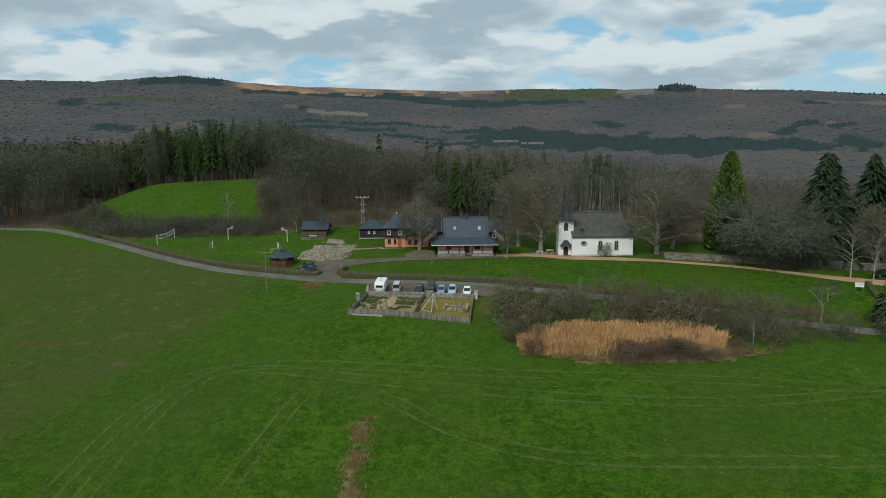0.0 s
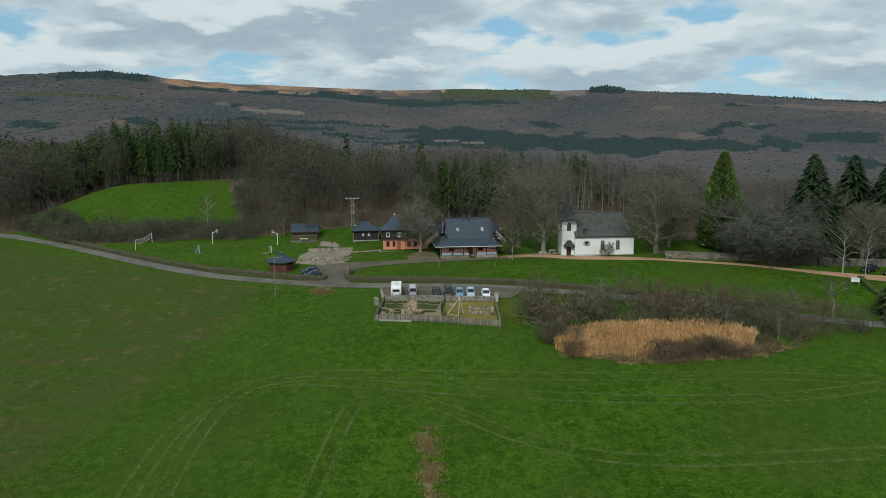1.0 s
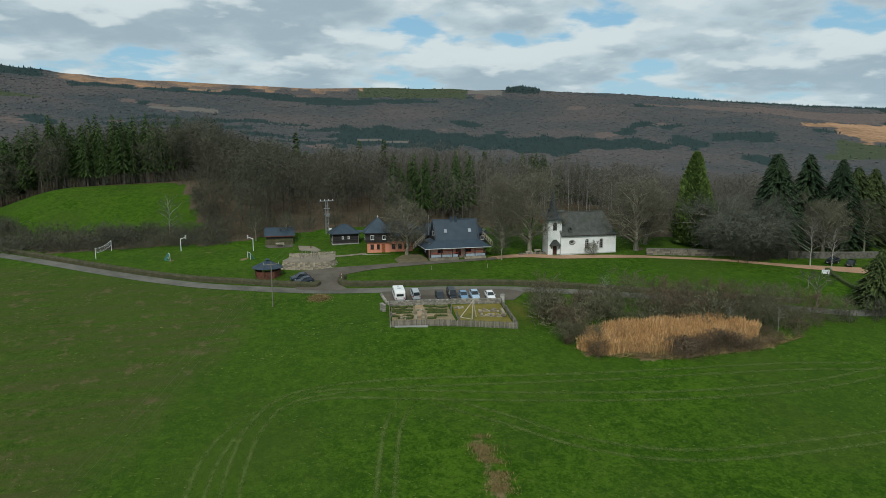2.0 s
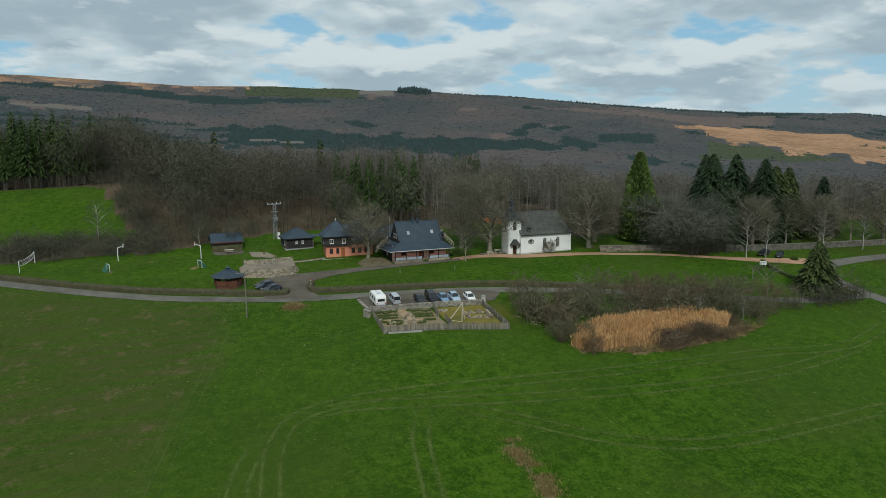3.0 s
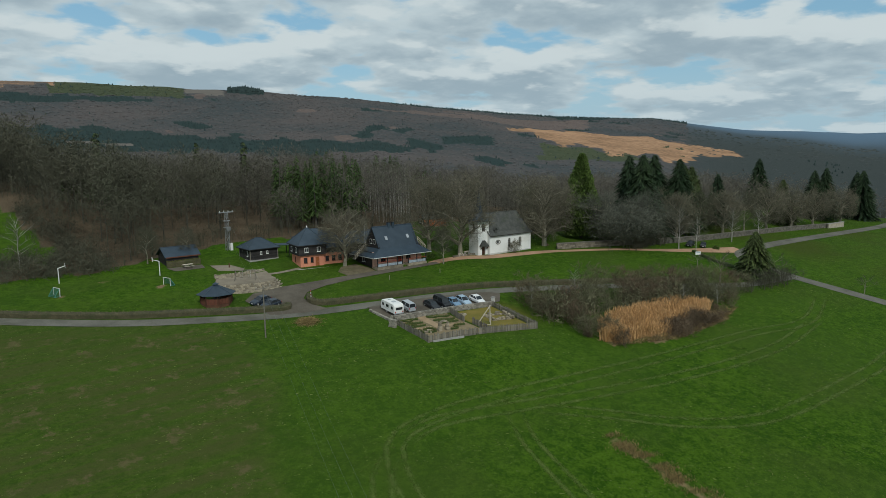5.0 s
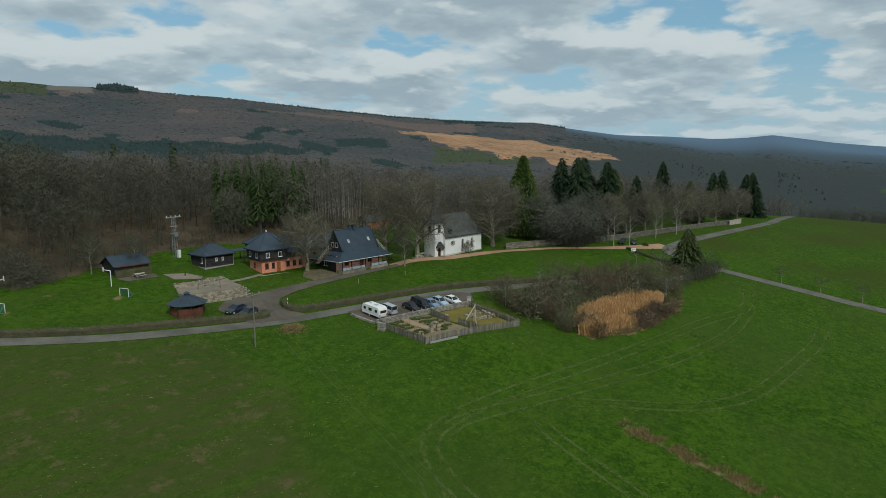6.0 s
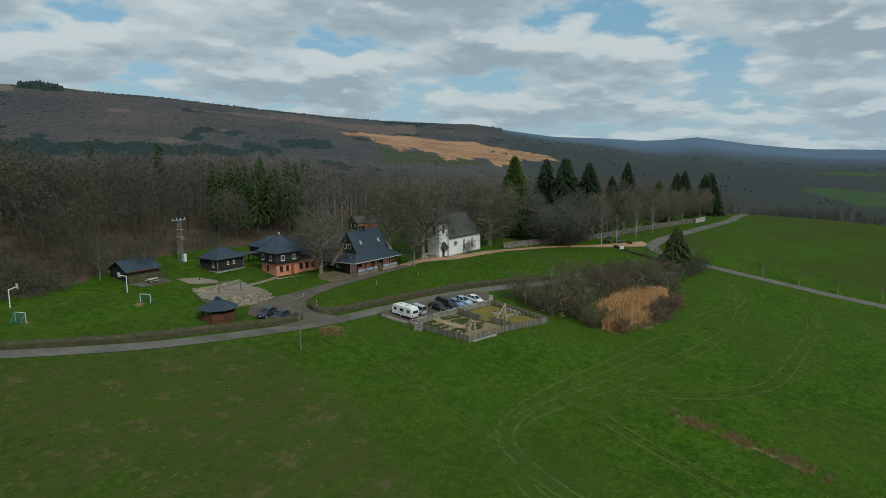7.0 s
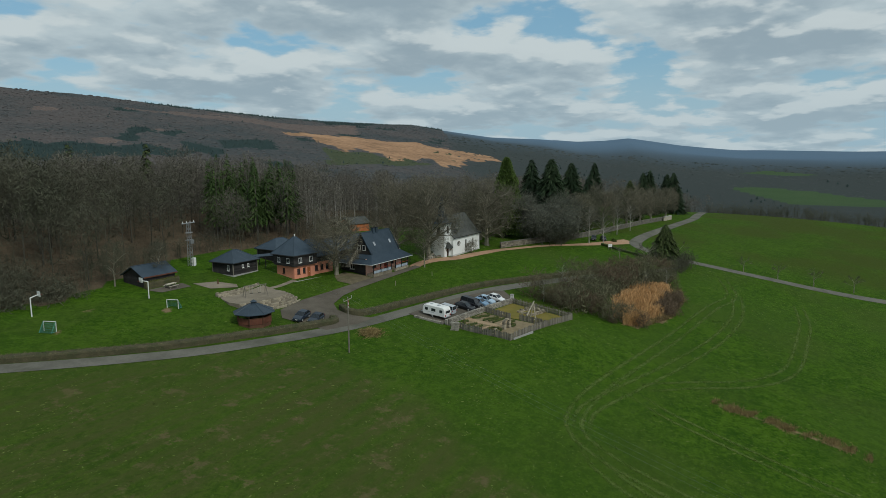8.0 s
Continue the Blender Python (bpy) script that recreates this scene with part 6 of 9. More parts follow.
    # outside stairs and balcony rails at the gable ends
    for x0, x1, y, name in ((-2.9, 0.9, 2.6, "west"), (11.9, 15.0, 2.6, "east")):
        st = part("outer_stair", Shape().beam((x0 if x0 < 0 else x1, y + 1.6, 2.3), ((x0 + x1) / 2 + (0.6 if x0 < 0 else -0.6), y + 1.6, zk + 0.35), 1.0, 0.12), "timber_grey", h, "weathered wooden outside stair")
        lo, hi = (x0, 2.4) if x0 < 0 else (x1, 2.4), ((x0 + x1) / 2 + (0.7 if x0 < 0 else -0.7), zk + 0.4)
        for j, o in enumerate((0.55, 0.95)):
            part("handrail", Shape().beam((lo[0], y + 1.05, lo[1] + o), (hi[0], y + 1.05, hi[1] + o), 0.07, 0.09), "timber_pale", st)
        for i in range(6):
            t = i / 5
            px, pz = lo[0] + (hi[0] - lo[0]) * t, lo[1] + (hi[1] - lo[1]) * t
            part("baluster", Shape().beam((px, y + 1.05, pz), (px, y + 1.05, pz + 1.0), 0.06, 0.06), "timber_pale", st)
    part("vent_pipe", Shape().rod((1.1, 6.2, 5.0), (1.1, 6.2, 9.3), 0.06, n=6), "steel", roof)


def small_window(parent, axis, at, u, z, w=0.75, h=0.95, out=-1, frame_mat="white"):
    """A surface-mounted window on a boarded wall. axis 'x': the wall runs along x at y = at."""
    t = 0.07
    def bx(u0, u1, z0, z1, d0, d1):
        lo, hi = sorted((at + out * d0, at + out * d1))
        return Shape().box(u0, u1, lo, hi, z0, z1) if axis == "x" else Shape().box(lo, hi, u0, u1, z0, z1)
    win = part("window", bx(u, u + w, z, z + h, 0.034, 0.07), frame_mat, parent, "white-framed window")
    part("pane", bx(u + t, u + w / 2 - 0.02, z + t, z + h - t, 0.071, 0.078), "glass", win)
    part("pane", bx(u + w / 2 + 0.02, u + w - t, z + t, z + h - t, 0.071, 0.078), "glass", win)
    part("sill", bx(u - 0.06, u + w + 0.06, z - 0.07, z - 0.003, 0.034, 0.14), frame_mat, win)
    return win


def build_turret_house():
    h = thing("turret_house", -11.1, 153.2, -6.0, 11.95, "house with salmon ground floor and dark boarded turret", "house")
    a = 2.45
    south = [(0.7, 1.45, 0.9, 2.0), (2.1, 2.75, 0.9, 2.0), (3.15, 3.95, 0.05, 2.0)]
    wall(h, "wall", (-a, -a), (a, -a), -1.5, 2.55, 0.3, "pink", south, "salmon rendered ground floor")
    window(h, (-a, -a), (a, -a), south[0], "timber_brown", (1, 0))
    window(h, (-a, -a), (a, -a), south[1], "timber_brown", (0, 0))
    door(h, (-a, -a), (a, -a), south[2], "timber_orange", label="wooden door with light panel")
    west = [(1.6, 2.3, 0.9, 2.0)]
    wall(h, "wall", (-a, a), (-a, -a + 0.3), -1.5, 2.55, 0.3, "pink", west, "salmon rendered ground floor")
    window(h, (-a, a), (-a, -a + 0.3), west[0], "timber_brown", (1, 0))
    wall(h, "wall", (a, a), (-a + 0.3, a), -1.5, 2.55, 0.3, "pink")
    u = 2.85
    for p, q in (((-u, -u), (u, -u)), ((u, -u), (u, u)), ((u, u), (-u, u)), ((-u, u), (-u, -u))):
        d = Vector((q[0] - p[0], q[1] - p[1])).normalized() * 0.2
        wall(h, "upper_wall", p, (q[0] - d.x, q[1] - d.y), 2.5, 4.65, 0.2, "timber_black", label="dark boarded upper storey")
        boards(h, p, q, 2.5, 4.65, "timber_black", 9)
    for x in (-1.7, 0.9):
        small_window(h, "x", -u, x, 3.1)
        small_window(h, "y", -u, x, 3.1)
    hip_roof(h, -u, u, -u, u, 4.6, 7.85, 3.2, "slate_blue", 0.4, label="pyramid-shaped slate turret roof")
    part("finial", Shape().rod((0, 0, 7.7), (0, 0, 8.15), 0.14, 0.1, 8), "white", h, "white roof cap")
    # wing
    w0, w1 = a, 7.6
    holes = [(0.5, 1.3, 0.85, 1.95), (1.9, 2.7, 0.85, 1.95), (3.3, 4.1, 0.85, 1.95)]
    wall(h, "wing_wall", (w0 + 0.002, -a + 0.35), (w1, -a + 0.35), -1.5, 2.55, 0.3, "pink", holes, "salmon rendered wing")
    for k in holes:
        window(h, (w0, -a + 0.35), (w1, -a + 0.35), k, "timber_brown", (1, 0))
    wall(h, "wing_wall", (w1, -a + 0.65), (w1, 4.0), -1.5, 2.55, 0.3, "pink")
    wall(h, "wing_wall", (w1, 4.0), (w0, 4.0), -1.5, 2.55, 0.3, "pink")
    wall(h, "wing_upper_wall", (u + 0.01, -a + 0.3), (w1 + 0.1, -a + 0.3), 2.56, 3.7, 0.2, "timber_black")
    boards(h, (u + 0.05, -a + 0.3), (w1 + 0.1, -a + 0.3), 2.56, 3.7, "timber_black", 5)
    hip_roof(h, a - 0.8, w1 + 0.1, -a + 0.3, 4.6, 3.65, 6.6, 2.6, "slate_blue", 0.4, name="wing_roof", label="hipped slate roof of the wing")
    part("apron", Shape().box(-3.9, 7.6, -3.9, -a - 0.01, -1.2, -0.02, 0.6), "concrete", h, "grey concrete apron")


def build_hut(x, y, turn, z, w, d, tall, apex, label, windows=True):
    h = thing("timber_hut", x, y, turn, z, label, "hut")
    a, b = w / 2, d / 2
    part("plinth", Shape().box(-a - 0.12, a + 0.12, -b - 0.12, b + 0.12, -1.0, 0.05), "concrete", h)
    for p, q in (((-a, -b), (a, -b)), ((a, -b), (a, b)), ((a, b), (-a, b)), ((-a, b), (-a, -b))):
        e = Vector((q[0] - p[0], q[1] - p[1])).normalized() * 0.2
        wall(h, "wall", p, (q[0] - e.x, q[1] - e.y), 0.055, tall, 0.2, "timber_black")
        boards(h, p, q, 0.055, tall, "timber_black", 10)
    for sx in (-1, 1):
        for sy in (-1, 1):
            part("corner_post", Shape().box(sx * a - 0.06, sx * a + 0.06, sy * b - 0.06, sy * b + 0.06, 0.055, tall), "timber_grey", h)
    if windows:
        for u in (-0.9, 0.9):
            small_window(h, "x", -b, u * 0.75 - 0.2, 1.1, 0.42, 0.62)
        small_window(h, "y", -a, -b + 0.9, 0.8, 0.5, 1.0)
    hip_roof(h, -a, a, -b, b, tall - 0.05, apex, min(a, b) + 0.25, "slate_blue", 0.45, label="blue-grey hipped slate roof")
    return h


def build_walkway(a, b, z0, z1, label):
    """A covered way: a shallow roof on posts."""
    w = thing("covered_walkway", a[0], a[1], 0, 0, label, "walkway")
    w.matrix_world = pose(a[0], a[1], 0)
    d = Vector((b[0] - a[0], b[1] - a[1], 0))
    n = Vector((-d.y, d.x, 0)).normalized()
    s = Shape()
    for sg in (-1, 1):
        o = n * (1.15 * sg)
        s.slab([(0, 0, z0 + 0.3), (d.x, d.y, z1 + 0.3), (d.x + o.x, d.y + o.y, z1), (o.x, o.y, z0)], 0.08)
    part("roof", s, "slate_blue", w)
    k = max(2, int(d.length / 2.6))
    for i in range(k + 1):
        p = d * (i / k)
        for sg in (-1, 1):
            q = p + n * (0.95 * sg)
            g = z_at(a[0] + q.x, a[1] + q.y)
            part("post", Shape().beam((q.x, q.y, g - 0.1), (q.x, q.y, z0 + (z1 - z0) * i / k), 0.12, 0.12), "timber_black", w)


def build_gabled(name, x, y, turn, z, w, d, tall, ridge, wall_mat, roof_mat, label, category, over=0.4, front_open=0.0):
    """A plain gabled outbuilding with its ridge along x."""
    h = thing(name, x, y, turn, z, label, category)
    a, b = w / 2, d / 2
    for p, q in (((-a, -b), (a, -b)), ((a, -b), (a, b)), ((a, b), (-a, b)), ((-a, b), (-a, -b))):
        e = Vector((q[0] - p[0], q[1] - p[1])).normalized() * 0.18
        wall(h, "wall", p, (q[0] - e.x, q[1] - e.y), -1.0, tall, 0.18, wall_mat)
        boards(h, p, q, -0.2, tall, wall_mat, 8)
    for sx in (-1, 1):
        s = Shape().face((sx * a, -b, tall), (sx * a, b, tall), (sx * a, 0, ridge - 0.1)).face((sx * (a - 0.15), b, tall), (sx * (a - 0.15), -b, tall), (sx * (a - 0.15), 0, ridge - 0.1))
        part("gable", s, wall_mat, h)
    drop = (ridge - tall) / b * over
    for sy in (-1, 1):
        part("roof", Shape().slab([(-a - over, sy * (b + over), tall - drop + 0.1), (a + over, sy * (b + over), tall - drop + 0.1), (a + over, 0, ridge + 0.1), (-a - over, 0, ridge + 0.1)], 0.1), roof_mat, h)
    part("ridge_cap", Shape().rod((-a - over, 0, ridge + 0.1), (a + over, 0, ridge + 0.1), 0.09, n=6), roof_mat, h)
    return h


def build_pavilion():
    p = thing("pavilion", -34.8, 139.4, 8, 10.2, "eight-sided red-brown timber pavilion with slate roof", "pavilion")
    p.scale = (0.91, 0.91, 1.0)
    R, n = 2.75, 8
    ring = [(R * math.cos(2 * math.pi * i / n + math.pi / 8), R * math.sin(2 * math.pi * i / n + math.pi / 8)) for i in range(n)]
    part("floor", Shape().prism([(0.98 * x, 0.98 * y) for x, y in ring], -0.9, 0.06), "timber_brown", p)
    for i in range(n):
        a, b = Vector(ring[i]), Vector(ring[(i + 1) % n])
        part("post", Shape().box(a.x - 0.08, a.x + 0.08, a.y - 0.08, a.y + 0.08, 0.06, 1.8, 0.02), "timber_brown", p)
        if i != 1:
            d = (b - a)
            k = 7
            s = Shape()
            for j in range(k):
                q0, q1 = a + d * ((j + 0.06) / k), a + d * ((j + 0.94) / k)
                m = Vector((-d.y, d.x)).normalized() * 0.04
                s.prism([(q0.x, q0.y), (q1.x, q1.y), (q1.x + m.x, q1.y + m.y), (q0.x + m.x, q0.y + m.y)], 0.1, 1.0)
            panel = part("panel", s, "timber_russet", p, "red-brown board panel")
            part("rail", Shape().beam((*a, 1.03), (*b, 1.03), 0.12, 0.07), "timber_brown", panel)
        part("plate", Shape().beam((*a, 1.8), (*b, 1.8), 0.12, 0.14), "timber_brown", p)
    E = 3.45
    er = [(E * math.cos(2 * math.pi * i / n + math.pi / 8), E * math.sin(2 * math.pi * i / n + math.pi / 8), 1.62) for i in range(n)]
    tr = [(0.32 * math.cos(2 * math.pi * i / n + math.pi / 8), 0.32 * math.sin(2 * math.pi * i / n + math.pi / 8), 2.95) for i in range(n)]
    s, caps = Shape(), Shape()
    for i in range(n):
        s.slab([er[i], er[(i + 1) % n], tr[(i + 1) % n], tr[i]], 0.09)
        caps.rod(er[i], tr[i], 0.05, n=5)
    roof = part("roof", s, "slate_blue", p, "blue-grey slate tent roof")
    part("hip_cap", caps, "slate_blue", roof)
    part("lantern", Shape().rod((0, 0, 2.85), (0, 0, 3.12), 0.38, n=8).rod((0, 0, 3.12), (0, 0, 3.42), 0.62, 0.05, 8), "slate_blue", roof, "small roof cap")
    part("table", Shape().rod((0, 0, 0.7), (0, 0, 0.78), 0.7, n=10).rod((0, 0, 0.06), (0, 0, 0.7), 0.1, n=6), "timber_grey", p)


build_church()
build_house()
build_turret_house()
build_hut(-17.9, 162.0, 2, 13.2, 6.0, 5.2, 2.35, 4.25, "low black timber hut with slate roof on the lawn")
build_hut(-4.0, 164.2, -4, 13.6, 7.0, 5.6, 2.5, 4.4, "black timber hut behind the turret house", False)
build_walkway((-14.9, 161.6), (-8.6, 160.8), 15.7, 15.4, "slate-roofed covered way between the huts")
build_walkway((-3.0, 160.5), (2.0, 156.5), 15.2, 15.0, "slate-roofed covered way behind the house")


def build_annex():
    h = thing("annex", 6.0, 155.6, 0.5, 12.3, "low slate-roofed annex behind the guest house", "house")
    a, b = 8.2, 2.6
    for p, q in (((-a, -b), (a, -b)), ((a, -b), (a, b)), ((a, b), (-a, b)), ((-a, b), (-a, -b))):
        e = Vector((q[0] - p[0], q[1] - p[1])).normalized() * 0.2
        wall(h, "wall", p, (q[0] - e.x, q[1] - e.y), -1.2, 3.1, 0.2, "timber_black")
        boards(h, p, q, -0.2, 3.1, "timber_black", 11)
    for x in (-7.2, -5.4, 5.2, 6.8):
        small_window(h, "x", -b, x, 1.6)
    small_window(h, "y", -a, -0.6, 1.4)
    hip_roof(h, -a, a, -b, b, 3.05, 5.5, 3.0, "slate_blue", 0.45, label="blue-grey hipped slate roof")
    dish = part("satellite_dish", Shape().rod((7.4, -b - 0.55, 4.0), (7.4, -b - 0.47, 4.05), 0.42, 0.36, 12), "white", h, "white round satellite dish")
    part("bracket", Shape().rod((7.4, -b - 0.47, 4.0), (7.4, -b + 0.1, 3.8), 0.04, n=5), "steel", dish)


build_annex()
shed = build_gabled("shed", -32.7, 166.6, 1, 13.15, 6.1, 5.3, 1.9, 3.35, "timber_black", "slate_blue", "dark timber shed with a blue-grey slate roof", "shed")
part("fascia", Shape().box(-3.2, 3.3, -3.05, -2.95, 1.62, 1.82), "timber_russet", shed, "reddish fascia board")
barn = build_gabled("barn", 41.5, 180.5, -18, 13.8, 6.4, 5.2, 2.4, 3.9, "timber_orange", "slate_grey", "orange timber barn with a grey roof in the wood", "barn")
part("gable_boarding", Shape().box(-3.27, -3.204, -2.58, 2.58, -0.4, 2.38), "timber_black", barn, "dark boarded gable end")
for y in (-1.2, 0.9):
    part("window", Shape().box(-3.31, -3.272, y - 0.4, y + 0.4, 0.9, 1.9), "white", barn, "small white-framed window")
build_pavilion()


# ---- vehicles ----
def paint(name, colour):
    M[name] = mat(name, colour, tuple(c * 0.9 for c in colour), 0.8, 0.28, 6, 0.0, spread=0.01, gloss=0.5)


for key, colour in (("car_black", (0.012, 0.013, 0.016)), ("car_navy", (0.018, 0.028, 0.045)), ("car_silver", (0.42, 0.45, 0.48)), ("car_blue", (0.16, 0.27, 0.40)), ("car_ice", (0.36, 0.47, 0.58)), ("car_white", (0.78, 0.78, 0.78)), ("lamp_clear", (0.7, 0.7, 0.68)), ("lamp_red", (0.35, 0.02, 0.02))):
    paint(key, colour)


def loft(sections):
    """A skin through rings of equal length, closed at both ends."""
    s = Shape()
    n = len(sections[0])
    for ring in sections:
        s.v += ring
    for i in range(len(sections) - 1):
        for j in range(n):
            a, b = i * n + j, i * n + (j + 1) % n
            s.f.append((a, b, b + n, a + n))
    s.f += [tuple(reversed(range(n))), tuple(range((len(sections) - 1) * n, len(sections) * n))]
    return s


def build_car(x, y, turn, colour, label, length=4.4, width=1.8, tall=1.48, van=False, group="", lift=0.09):
    """A car; its nose points along -y of its own axes."""
    c = thing("car", x, y, turn, z_at(x, y) + lift, label, "car", group)
    L, W, Hh = length / 2, width / 2, tall
    # pitch with the slope under it
    d = Vector((math.sin(radians(turn)), -math.cos(radians(turn)), 0))
    nose, tail = z_at(x + d.x * L * 0.7, y + d.y * L * 0.7), z_at(x - d.x * L * 0.7, y - d.y * L * 0.7)
    side = Vector((-d.y, d.x, 0))
    lt, rt = z_at(x + side.x, y + side.y), z_at(x - side.x, y - side.y)
    c.matrix_world = pose(x, y, (nose + tail) / 2 + lift, 0, 0, turn) @ pose(0, 0, 0, math.degrees(math.atan2(tail - nose, L * 1.4)), math.degrees(math.atan2(rt - lt, 2.0)) * -1 * -1, 0)
    belt = Hh * (0.56 if van else 0.62)
    hood = belt * (1.0 if van else 0.92)
    body = []
    for yy, zt, w in ((-L, hood * 0.72, W * 0.80), (-L + 0.12, hood * 0.86, W * 0.93), (-L + 0.5, hood * 0.95, W * 0.98), (-L * 0.42, belt, W), (L * 0.55, belt * 1.03, W), (L - 0.25, belt * 1.05, W * 0.96), (L, belt * 0.98, W * 0.88)):
        lo = 0.24
        body.append([(-w, yy, lo + 0.12), (-w * 0.9, yy, lo), (w * 0.9, yy, lo), (w, yy, lo + 0.12), (w, yy, zt * 0.80), (w * 0.9, yy, zt), (-w * 0.9, yy, zt), (-w, yy, zt * 0.80)])
    part("body", loft(body), colour, c)
    f, r = (-L * 0.62, -L * 0.36) if van else (-L * 0.44, -L * 0.08)
    bk, bt = (L * 0.97, L * 0.90) if van else (L * 0.90, L * 0.58)
    cab = [[(-W * 0.88, yy, zz), (W * 0.88, yy, zz)] for yy, zz in ((f, belt * 0.98), (bk, belt * 1.02))]
    top = [(-W * 0.74, r, Hh - 0.05), (W * 0.74, r, Hh - 0.05), (W * 0.74, bt, Hh - 0.06), (-W * 0.74, bt, Hh - 0.06)]
    low = [cab[0][0], cab[0][1], cab[1][1], cab[1][0]]
    part("glazing", loft([low, top]), "glass", c, "dark tinted windows")
    rr = [(x_ * 1.02, y_, z_) for x_, y_, z_ in top]
    part("roof", loft([[(p[0], p[1], p[2] + 0.002) for p in rr], [(p[0] * 0.9, p[1] * 0.94 + (0.02 if p[1] < 0 else -0.02), Hh) for p in rr]]), colour, c)
    for sx in (-1, 1):
        for (yl, zl), (yt, zt) in (((f, belt * 0.98), (r, Hh - 0.05)), ((bk, belt * 1.02), (bt, Hh - 0.06)), (((f + bk) / 2, belt), ((r + bt) / 2 + 0.05, Hh - 0.06))):
            part("pillar", Shape().beam((sx * W * 0.885, yl, zl), (sx * W * 0.75, yt, zt), 0.07, 0.07), colour, c)
        part("mirror", Shape().box(min(sx * W * 0.98, sx * W * 1.13), max(sx * W * 0.98, sx * W * 1.13), f + 0.1, f + 0.25, belt, belt + 0.16, 0.03), colour, c)
        part("headlight", loft([[(sx * W * 0.52, -L - 0.004, hood * 0.60), (sx * W * 0.80, -L + 0.02, hood * 0.62), (sx * W * 0.82, -L + 0.03, hood * 0.74), (sx * W * 0.55, -L + 0.01, hood * 0.73)], [(sx * W * 0.5, -L + 0.2, hood * 0.62), (sx * W * 0.86, -L + 0.25, hood * 0.64), (sx * W * 0.88, -L + 0.28, hood * 0.84), (sx * W * 0.55, -L + 0.22, hood * 0.82)]]), "lamp_clear", c, "clear headlight")
        part("tail_light", Shape().box(min(sx * W * 0.66, sx * W * 0.9), max(sx * W * 0.66, sx * W * 0.9), L - 0.06, L + 0.01, belt * 0.72, belt * 0.98), "lamp_red", c, "red tail light")
        for yy in (-L * 0.62, L * 0.60):
            wx = sx * (W - 0.1)
            tyre = part("tyre", Shape().rod((wx - sx * 0.11, yy, 0.32), (wx + sx * 0.105, yy, 0.32), 0.32, n=14), "rubber", c)
            part("rim", Shape().rod((wx + sx * 0.10, yy, 0.32), (wx + sx * 0.125, yy, 0.32), 0.21, 0.19, n=10), "steel", tyre)
    part("grille", Shape().box(-W * 0.45, W * 0.45, -L - 0.012, -L + 0.05, 0.36, hood * 0.58), "rubber", c)
    c.scale = (0.81, 0.8, 0.82)
    part("plate", Shape().box(-0.26, 0.26, -L - 0.03, -L - 0.013, 0.42, 0.53), "white", c, "plain white plate")
    return c


